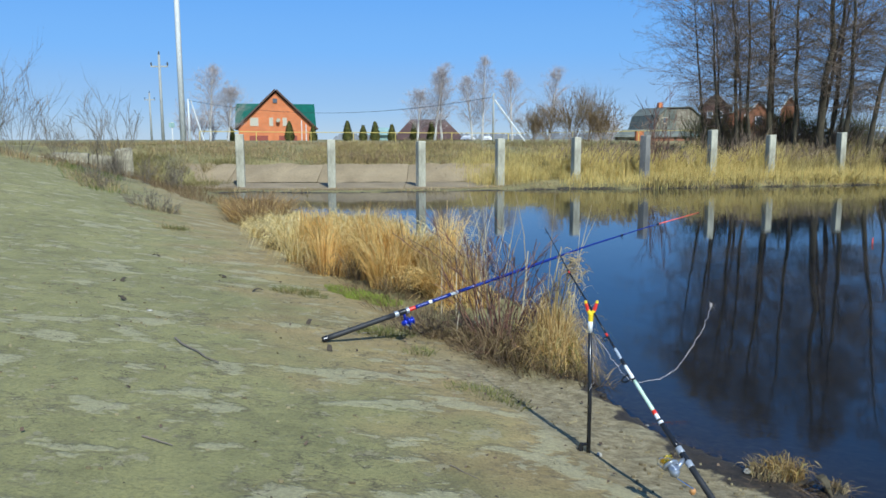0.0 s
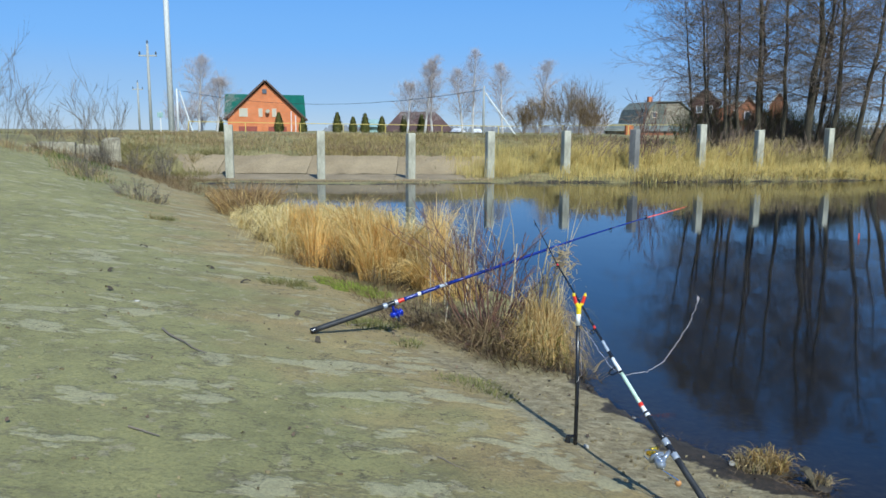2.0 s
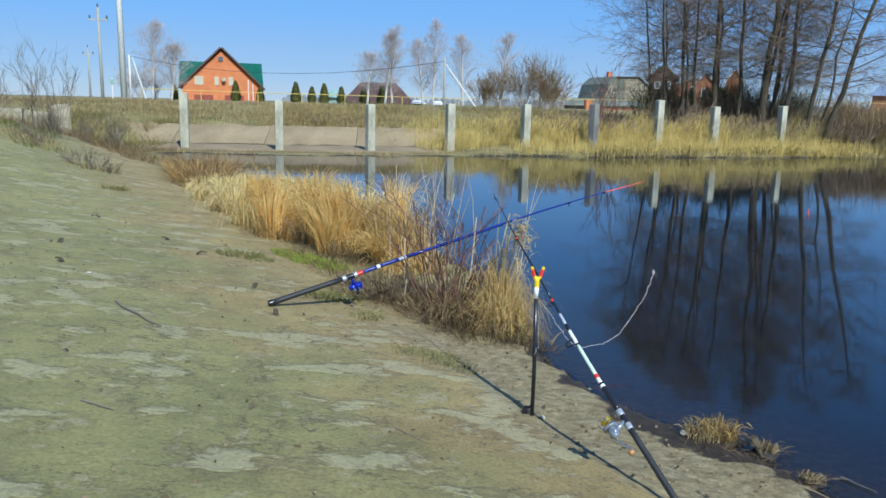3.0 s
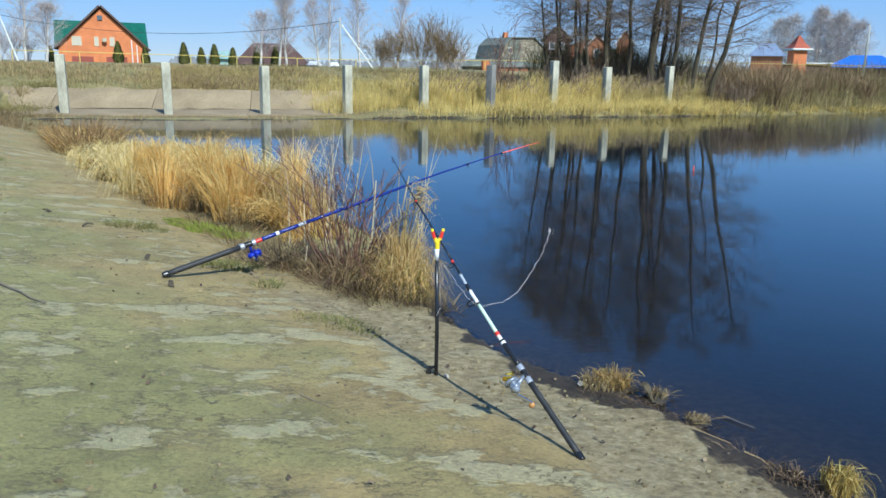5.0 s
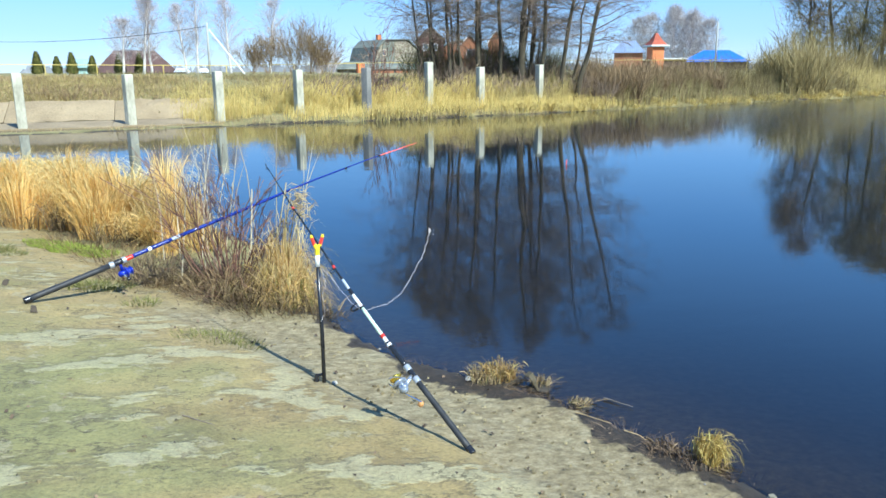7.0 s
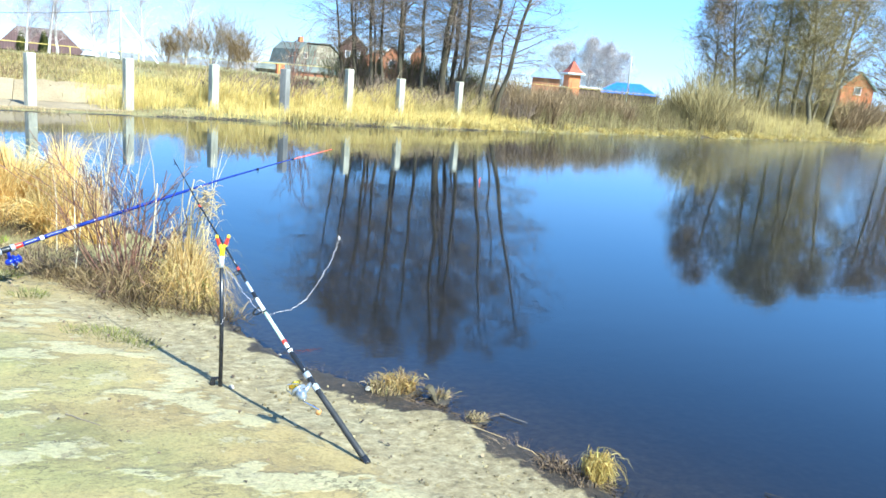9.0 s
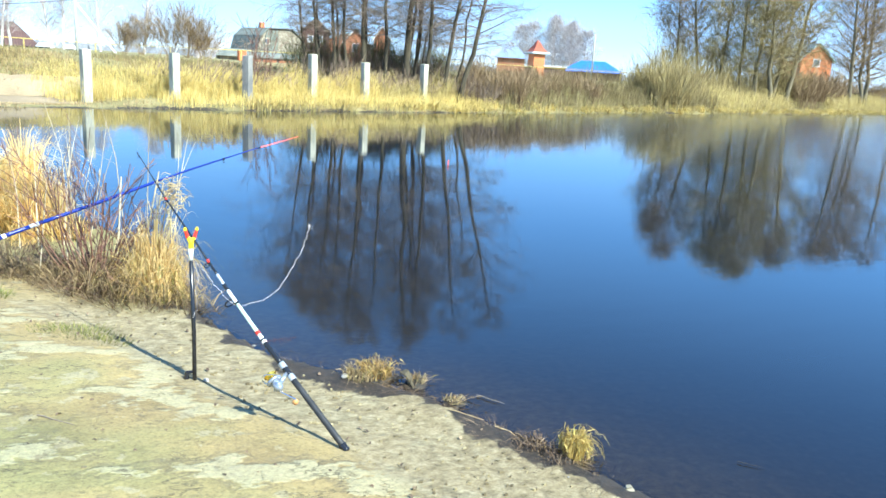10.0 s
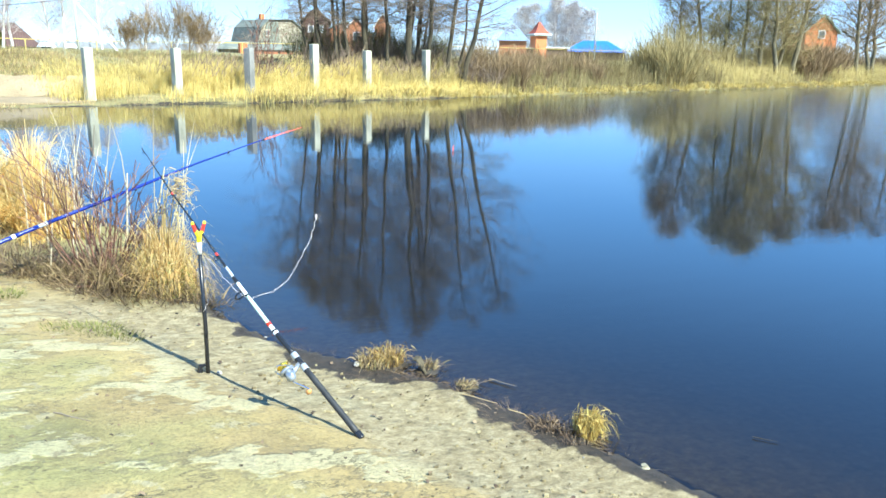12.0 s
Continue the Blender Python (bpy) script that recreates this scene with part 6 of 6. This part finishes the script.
stone("stone", (1.17, 2.77), (0.022, 0.014, 0.010), STONE, "small rounded white stone by a tuft", "stone", 1)
stone("stone", (-1.77, 4.48), (0.018, 0.012, 0.007), STONE, "tiny white pebble on the bank", "stone", 2)
stone("stone", (0.61, 2.83), (0.014, 0.010, 0.008), STONE, "small pale pebble at the rod rest", "stone", 3)
stone("stone", (0.80, 3.66), (0.02, 0.016, 0.016), MUD, "small dark wet stone at the water line", "stone", 4)
for k_ in range(8):
    u_ = rng.random()
    x_, y_ = 0.75 + 0.95 * u_ + rng.gauss(0, 0.12) - 0.12, 3.6 - 1.9 * u_ + rng.gauss(0, 0.1)
    s_ = rng.uniform(0.003, 0.008)
    stone("pebble", (x_, y_), (s_ * 1.3, s_, s_ * 0.7), (CONCRETE_DARK, MUD, MUD)[k_ % 3], "small pebble in the damp silt", "pebble", 40 + k_)
bone_ = Geo()
bone_.blade((0, 0, 0.06), (0.03, -0.05, 0.0), 0.035, 0.02, 3, Vector((1, 0.4, 0.3)))
bone_.blade((0, 0, 0.055), (0.03, -0.05, -0.005), 0.035, 0.02, 3, Vector((1, 0.4, 0.3)))
single("driftwood_chip", bone_, BARK, "flat grey driftwood chip leaning on a tuft", "driftwood", place=(1.385, 2.66, 0.01))
lit_ = Geo()
lit_.slab([(-0.016, -0.01, 0.008), (0.016, -0.014, 0.010), (0.018, 0.01, 0.014), (-0.012, 0.012, 0.008)], 0.004)
lit_.slab([(-0.006, 0.0, 0.015), (0.01, -0.01, 0.02), (0.014, 0.008, 0.019), (0.0, 0.014, 0.016)], 0.003)
single("paper_scrap", lit_, BLOCK, "crumpled white paper scrap at the water line", "litter", place=(1.71, 1.62, 0.0))


def stick_on_ground(a, b, r, material, label, bends=5, lift=0.004):
    g = Geo()
    span = math.dist(a, b)
    pts = []
    for i in range(bends + 1):
        u = i / bends
        x, y = a[0] + (b[0] - a[0]) * u + rng.gauss(0, 0.013) * span, a[1] + (b[1] - a[1]) * u + rng.gauss(0, 0.013) * span
        pts.append((x, y, max(0.0, ground_z(x, y)) + r + lift))
    g.tube(pts, [r * (1 - 0.5 * i / bends) for i in range(bends + 1)], 6)
    single("fallen_twig", g, material, label, "twig", group="twigs on the bank")


stick_on_ground((-1.41, 3.86), (-1.08, 3.49), 0.006, TWIG_GREY, "thin grey fallen twig on the bank")
stick_on_ground((1.42, 2.32), (1.52, 2.22), 0.0025, STRAW_BROWN, "pale straw stem at the water line")
stick_on_ground((1.52, 2.14), (1.59, 2.08), 0.0025, STRAW_BROWN, "pale straw stem at the water line")
stick_on_ground((1.63, 2.45), (1.69, 2.34), 0.003, TWIG_GREY, "dark twig in shallow water")
stick_on_ground((0.10, 3.15), (0.50, 2.88), 0.0018, STALK, "long pale dry stem beside the rod rest")
stick_on_ground((-1.02, 2.45), (-0.90, 2.40), 0.004, TWIG_GREY, "short dark fallen twig")
stick_on_ground((0.02, 2.52), (0.12, 2.42), 0.003, TWIG_GREY, "short dark fallen twig")
stick_on_ground((-0.5, 4.55), (-0.36, 4.72), 0.004, TWIG_GREY, "short dark twig lying behind a rod")
stick_on_ground((2.22, 1.61), (2.27, 1.54), 0.002, MUD, "dark twig in shallow water")

# dead leaves and crumbs over the bank
g_ = Geo()
xs_ = [rng.uniform(-4.5, 1.9) for _ in range(2600)]
ys_ = [rng.uniform(1.3, 11) ** 1.0 for _ in range(2600)]
dd_ = shore_distance(np.array(xs_), np.array(ys_))
zz_ = height(np.array(xs_), np.array(ys_))
for x_, y_, d_, z_ in zip(xs_, ys_, dd_, zz_):
    if d_ < 0.02 or (d_ > 1.2 and rng.random() < 0.75):
        continue
    s_ = rng.uniform(0.006, 0.022)
    a_ = rng.uniform(0, 6.28)
    d1_ = Vector((math.cos(a_), math.sin(a_), rng.uniform(0.0, 0.3))) * s_
    g_.blade((x_, y_, z_ + 0.006), Vector((x_, y_, z_ + 0.008)) + d1_, s_ * 0.7, s_ * 0.3, 2, Vector((-math.sin(a_), math.cos(a_), rng.gauss(0, 0.3))))
single("leaf_litter", g_, LEAF, "scattered dead leaf bits and crumbs on the bank", "leaf litter", "stuff")
def soil_flakes(count, x0, x1, y0, y1, lo, hi, material, label):
    g = Geo()
    xs = [rng.uniform(x0, x1) for _ in range(count)]
    ys = [y0 + (y1 - y0) * rng.random() ** 1.6 for _ in range(count)]
    dd, zz = shore_distance(np.array(xs), np.array(ys)), height(np.array(xs), np.array(ys))
    for x, y, d, z in zip(xs, ys, dd, zz):
        if d < 0.15 or (d > 1.0 and rng.random() < 0.6):
            continue
        r = rng.uniform(lo, hi)
        a = rng.uniform(0, 6.28)
        s = len(g.v)
        up = z + 0.006 + r * rng.uniform(0.05, 0.15)
        ring = [Vector((x + math.cos(a + k * 1.2566) * r * rng.uniform(0.4, 1.5) * 1.5, y + math.sin(a + k * 1.2566) * r * rng.uniform(0.5, 1.1), up + rng.gauss(0, r * 0.12))) for k in range(5)]
        g.v += ring + [Vector((p.x, p.y, z - 0.006)) for p in ring]
        g.f.append(tuple(s + k for k in range(5)))
        g.f += [(s + 5 + k, s + 5 + (k + 1) % 5, s + (k + 1) % 5, s + k) for k in range(5)]
    single("soil_flakes", g, material, label, "soil", "stuff")


CLOD = straw("dry_soil_flake", [(0.0, (0.11, 0.09, 0.05)), (0.6, (0.22, 0.185, 0.10)), (1.0, (0.33, 0.285, 0.16))], 0.95)
soil_flakes(1100, -4.0, 1.9, 1.3, 7.0, 0.003, 0.007, CLOD, "crumbled flakes of dried silt on the bank")
soil_flakes(900, 0.3, 1.9, 1.2, 3.9, 0.002, 0.0055, CLOD, "broken flakes of dried silt near the water")
for x_, y_ in ((-1.4, 5.62), (-0.84, 4.69), (-2.04, 4.73), (-0.62, 4.05), (-2.6, 6.8), (-2.3, 5.4), (-1.8, 6.1)):
    g_ = Geo()
    g_.blade((-0.04, 0, 0.004), (0.04, 0.01, 0.01), 0.03, 0.015, 4, Vector((0.1, 1, 0.2)))
    g_.blade((-0.04, 0, 0.001), (0.04, 0.01, 0.007), 0.03, 0.015, 4, Vector((0.1, 1, 0.2)))
    single("dead_leaf", g_, DARK_LEAF, "curled dark dead leaf on the bank", "leaf", place=(x_, y_, ground_z(x_, y_) + 0.004), turn=rng.uniform(0, 180), group="dead leaves")


# ---- fishing tackle ----
def along_line(line, s):
    """The place s metres along a broken line, and its heading."""
    for a, b in zip(line, line[1:]):
        a, b = Vector(a), Vector(b)
        ln = (b - a).length
        if s <= ln or b == Vector(line[-1]):
            return a.lerp(b, s / ln), (b - a).normalized()
        s -= ln


def rod_piece(name, line, s0, s1, r0, r1, material, parent, label="", sides=12, rings=6):
    g = Geo()
    o = parent_origin[parent.name]
    pts = [along_line(line, s0 + (s1 - s0) * i / rings)[0] - o for i in range(rings + 1)]
    g.tube(pts, [r0 + (r1 - r0) * i / rings for i in range(rings + 1)], sides)
    return part(name, g, material, parent, label, True)


def ring_guide(line, s, drop, r, parent, material=BLACK):
    """A line guide: a foot on the blank and a ring below it."""
    p, d = along_line(line, s)
    o = parent_origin[parent.name]
    down = (Vector((0, 0, -1)) - d * Vector((0, 0, -1)).dot(d)).normalized()
    side = d.cross(down)
    c = p - o + down * drop
    g = Geo()
    g.tube([c + (down * math.cos(k * math.pi / 6) + side * math.sin(k * math.pi / 6)) * r for k in range(13)], r * 0.16, 5)
    g.tube([p - o + d * 0.02, c - down * r * 0.9], [0.0025, 0.0018], 5)
    g.tube([p - o - d * 0.02, c - down * r * 0.9], [0.0025, 0.0018], 5)
    part("line_guide", g, material, parent)


def reel(parent, seat, d, out, size, body_mat, spool_mat, knob_mat, handle_side, label, turned=(0.5, -0.12), rake=0.0, shank=-0.42):
    """A spinning reel under the rod: foot, stem, body, spool with its lips, bail, rotor arm, crank and knob."""
    o = parent_origin[parent.name]
    seat = seat - o
    out = (out - d * out.dot(d)).normalized()
    side = d.cross(out) * handle_side
    g = Geo()
    g.tube([seat - d * size * 0.45, seat + d * size * 0.45], 0.0045, 6)
    c = seat + out * size * 0.72 - d * size * rake
    g.tube([seat, c - out * size * 0.17 - d * size * 0.05], [size * 0.075, size * 0.10], 8)
    g.tube([c - d * size * 0.34, c - d * size * 0.25, c - d * size * 0.05, c + d * size * 0.1], [size * 0.08, size * 0.17, size * 0.20, size * 0.17], 12)
    g.tube([c - d * size * 0.12 - side * size * 0.26, c - d * size * 0.12 + side * size * 0.22], [size * 0.10, size * 0.13], 12)
    b = part("reel", g, body_mat, parent, label, True)
    s = Geo()
    s.tube([c + d * size * k for k in (0.1, 0.16, 0.161, 0.2)], [size * 0.31, size * 0.33, size * 0.29, size * 0.28], 16)
    part("rotor", s, body_mat, b, "", True)
    s = Geo()
    s.tube([c + d * size * k for k in (0.2, 0.225, 0.235, 0.40, 0.41, 0.445, 0.45, 0.52)], [size * q for q in (0.27, 0.27, 0.20, 0.20, 0.27, 0.26, 0.14, 0.12)], 16)
    part("spool", s, spool_mat, b, "spool wound with line", True)
    s = Geo()
    arc = [c + d * size * 0.16 + side * size * 0.36 * math.cos(k * math.pi / 8) + out * size * 0.36 * math.sin(k * math.pi / 8) + d * size * 0.32 * math.sin(k * math.pi / 8) for k in range(9)]
    s.tube(arc, size * 0.022, 5)
    part("bail", s, CHROME, b)
    s = Geo()
    a0 = c - d * size * 0.12
    a1 = a0 + side * size * shank
    a2 = a1 + out * size * turned[0] + d * size * turned[1]
    s.tube([a0, a1], size * 0.05, 6)
    s.tube([a1, a2], size * 0.04, 6)
    k = part("crank", s, CHROME, b)
    s = Geo()
    s.tube([a2, a2 - side * size * 0.08, a2 - side * size * 0.2, a2 - side * size * 0.28], [size * 0.06, size * 0.12, size * 0.12, size * 0.07], 10)
    part("knob", s, knob_mat, b, "", True)


parent_origin = {}

# rod rest
REST = Vector((0.57, 2.85, ground_z(0.57, 2.85)))
rest = thing("rod_rest", REST, "black bank stick with a yellow and red forked head", "rod rest")
g_ = Geo()
g_.tube([(0, 0, -0.12), (0, 0, 0.2), (-0.006, 0, 0.49)], [0.0085, 0.0085, 0.0075], 10)
part("stick", g_, BLACK, rest, smooth=True)
g_ = Geo()
g_.tube([(-0.006, 0, 0.485), (-0.005, 0, 0.535)], [0.0085, 0.0095], 10)
part("collar", g_, WHITEP, rest, "white collar", True)
g_ = Geo()
g_.tube([(-0.005, 0, 0.53), (-0.004, 0, 0.558)], [0.0095, 0.0105], 10)
g_.tube([(-0.004, 0, 0.552), (-0.016, 0, 0.574)], [0.0095, 0.007], 8)
g_.tube([(-0.004, 0, 0.552), (0.009, 0, 0.574)], [0.0095, 0.007], 8)
part("fork", g_, YELLOWP, rest, "yellow plastic fork")
for x_ in (-1, 1):
    g_ = Geo()
    g_.tube([(-0.004 + x_ * 0.012, 0, 0.572), (-0.004 + x_ * 0.021, 0, 0.602)], [0.0072, 0.0062], 8)
    part("prong", g_, REDP, rest, "red prong insert")
    g_ = Geo()
    g_.tube([(-0.004 + x_ * 0.021, 0, 0.601), (-0.004 + x_ * 0.0225, 0, 0.611)], [0.0066, 0.005], 8)
    part("prong_tip", g_, YELLOWP, rest)
g_ = Geo()
g_.tube([(-0.03, 0.01, 0.003), (-0.025, 0.01, 0.03), (0.0, 0.0, 0.035)], [0.012, 0.01, 0.006], 6)
part("foot_wing", g_, BLACK, rest)

# rod on the rest
R2 = [(0.895, 2.082, ground_z(0.895, 2.082) + 0.014), (0.784, 2.342, 0.275), (0.728, 2.465, 0.362), (0.66, 2.64, 0.482), (0.57, 2.86, 0.652), (0.50, 3.03, 0.782), (0.44, 3.20, 0.912)]
rod2 = thing("fishing_rod", R2[0], "telescopic rod with black grip and white butt section on a rest", "fishing rod", "fishing rods")
parent_origin[rod2.name] = Vector(R2[0])
rod_piece("grip", R2, 0.0, 0.30, 0.0113, 0.0105, RUBBER, rod2, "ribbed black rubber grip")
rod_piece("butt_cap", R2, -0.012, 0.014, 0.0126, 0.0128, BLACK, rod2)
rod_piece("seat_ring", R2, 0.30, 0.322, 0.0122, 0.0122, SATIN, rod2, "polished metal reel seat ring")
rod_piece("reel_seat", R2, 0.322, 0.355, 0.0105, 0.0105, BLACK, rod2)
rod_piece("seat_ring", R2, 0.355, 0.378, 0.0122, 0.0122, SATIN, rod2, "polished metal reel seat ring")
rod_piece("lower_blank", R2, 0.378, 0.475, 0.0097, 0.0088, BLACK, rod2)
rod_piece("white_band", R2, 0.475, 0.485, 0.0094, 0.0094, WHITEP, rod2)
rod_piece("black_band", R2, 0.485, 0.493, 0.0086, 0.0086, BLACK, rod2)
rod_piece("white_band", R2, 0.493, 0.515, 0.0076, 0.0074, WHITEP, rod2)
rod_piece("red_band", R2, 0.515, 0.530, 0.0084, 0.0084, REDP, rod2)
rod_piece("pale_blank", R2, 0.530, 0.665, 0.0070, 0.0067, MINT, rod2, "pale mint lacquered section")
rod_piece("dark_band", R2, 0.665, 0.673, 0.0079, 0.0079, BLACK, rod2)
rod_piece("white_blank", R2, 0.673, 0.735, 0.0068, 0.0065, WHITEP, rod2, "white collar section")
rod_piece("dark_band", R2, 0.735, 0.765, 0.0070, 0.0068, BLACK, rod2)
rod_piece("grey_blank", R2, 0.765, 0.815, 0.0055, 0.0053, GREYP, rod2)
rod_piece("blank", R2, 0.815, 0.875, 0.0045, 0.0042, BLACK, rod2)
rod_piece("red_band", R2, 0.875, 0.888, 0.0046, 0.0046, REDP, rod2)
rod_piece("blank", R2, 0.888, 1.21, 0.0041, 0.0032, BLACK, rod2)
rod_piece("wrap", R2, 1.21, 1.22, 0.0036, 0.0036, REDP, rod2)
rod_piece("tip_blank", R2, 1.22, 1.465, 0.0029, 0.0014, BLACK, rod2)
ring_guide(R2, 0.700, 0.030, 0.020, rod2)
ring_guide(R2, 0.878, 0.020, 0.012, rod2)
ring_guide(R2, 1.215, 0.014, 0.008, rod2)
ring_guide(R2, 1.462, 0.008, 0.005, rod2)
p_, d_ = along_line(R2, 0.338)
reel(rod2, p_, d_, Vector((-0.75, -0.45, -0.25)), 0.086, SILVER, GOLD, CORK, 1, "silver spinning reel with gold spool", (-0.45, -0.75), 0.25, -0.3)

# blue rod propped over the shrub
R1 = [(-0.68, 4.22, ground_z(-0.68, 4.22) + 0.016), (-0.24, 4.42, 0.285), (0.05, 4.53, 0.37), (0.42, 4.68, 0.47), (0.94, 4.91, 0.61), (1.41, 5.16, 0.71), (1.82, 5.40, 0.78)]
L1 = sum((Vector(a) - Vector(b)).length for a, b in zip(R1, R1[1:]))
rod1 = thing("fishing_rod", R1[0], "long blue telescopic rod with red tip lying over a shrub", "fishing rod", "fishing rods")
parent_origin[rod1.name] = Vector(R1[0])
rod_piece("grip", R1, 0.0, 0.44, 0.0165, 0.0155, RUBBER, rod1, "dark grey rubber grip")
rod_piece("butt_cap", R1, -0.012, 0.02, 0.018, 0.0185, BLACK, rod1)
rod_piece("seat_ring", R1, 0.44, 0.465, 0.018, 0.018, SATIN, rod1)
rod_piece("reel_seat", R1, 0.465, 0.515, 0.0165, 0.0165, BLACK, rod1)
rod_piece("seat_ring", R1, 0.515, 0.535, 0.018, 0.018, SATIN, rod1)
rod_piece("red_band", R1, 0.535, 0.575, 0.0126, 0.0122, REDP, rod1)
rod_piece("blank", R1, 0.575, 0.665, 0.0119, 0.0116, BLUE, rod1, "glossy blue section")
rod_piece("white_band", R1, 0.665, 0.685, 0.0123, 0.0123, WHITEP, rod1)
rod_piece("blank", R1, 0.685, 0.81, 0.0114, 0.0116, BLUE, rod1, "glossy blue section")
rod_piece("white_band", R1, 0.81, 0.86, 0.0111, 0.0109, GREYP, rod1, "pale printed band")
rod_piece("blank", R1, 0.86, 1.58, 0.0108, 0.0088, BLUE, rod1, "glossy blue section")
rod_piece("joint_ring", R1, 1.58, 1.60, 0.0094, 0.0094, BLACK, rod1)
rod_piece("blank", R1, 1.60, 2.10, 0.0067, 0.0052, BLUE, rod1, "glossy blue section")
rod_piece("joint_ring", R1, 2.10, 2.115, 0.0059, 0.0059, BLACK, rod1)
rod_piece("blank", R1, 2.115, 2.42, 0.0044, 0.0035, BLUE, rod1, "glossy blue section")
rod_piece("joint_ring", R1, 2.42, 2.44, 0.0050, 0.0050, BLACK, rod1)
rod_piece("tip", R1, 2.44, L1, 0.0035, 0.0017, RED_TIP, rod1, "bright orange-red tip")
for s_, dr_, rr_ in ((1.59, 0.026, 0.013), (2.107, 0.018, 0.009), (2.43, 0.012, 0.006), (L1 - 0.01, 0.008, 0.004)):
    ring_guide(R1, s_, dr_, rr_, rod1)
p_, d_ = along_line(R1, 0.50)
reel(rod1, p_, d_, Vector((0.15, 0.05, -1)), 0.095, BLUE_METAL, BLUE_METAL, BLACK, 1, "small blue spinning reel", (0.25, 0.1))

# white cord tangled round the rest and the rod
cord = thing("cord", (0.57, 2.84, 0.35), "frayed stiff white cord tangled on the rod and rest", "cord")
line_ = [Vector(p) for p in ((0.566, 2.838, 0.34), (0.585, 2.84, 0.37), (0.578, 2.838, 0.45), (0.588, 2.84, 0.50), (0.58, 2.842, 0.555), (0.60, 2.83, 0.535), (0.62, 2.81, 0.50), (0.65, 2.76, 0.458), (0.68, 2.70, 0.425),
                             (0.715, 2.71, 0.405), (0.75, 2.75, 0.40), (0.82, 2.78, 0.40), (0.90, 2.84, 0.42), (0.99, 2.94, 0.48), (1.06, 3.02, 0.54), (1.115, 3.11, 0.60), (1.12, 3.11, 0.615))]
pts_ = []
for a_, b_ in zip(line_, line_[1:]):
    for k_ in range(6):
        pts_.append(a_.lerp(b_, k_ / 6) - Vector((0.57, 2.84, 0.35)) + Vector((rng.gauss(0, 0.0022), rng.gauss(0, 0.0022), rng.gauss(0, 0.0022))))
g_ = Geo()
g_.tube(pts_, 0.0008, 5)
part("strand", g_, CORD, cord)
g_ = Geo()
for _ in range(14):
    g_.blade(pts_[-1], pts_[-1] + Vector((rng.gauss(0, 0.01), rng.gauss(0, 0.01), rng.gauss(-0.004, 0.01))), 0.002, 0.003, 2)
g_.tube([pts_[-1] - Vector((0, 0, 0.008)), pts_[-1], pts_[-1] + Vector((0, 0, 0.006))], [0.003, 0.006, 0.003], 6)
part("knot", g_, CORD, cord, "frayed knot")

# float on the water
fl_ = thing("fishing_float", (5.375, 9.43, 0.0), "thin red float upright in the water", "float")
g_ = Geo()
g_.tube([(0, 0, -0.03), (0, 0, 0.02), (0, 0, 0.05), (0.003, 0, 0.075)], [0.006, 0.008, 0.006, 0.003], 8)
part("antenna", g_, RED_TIP, fl_)
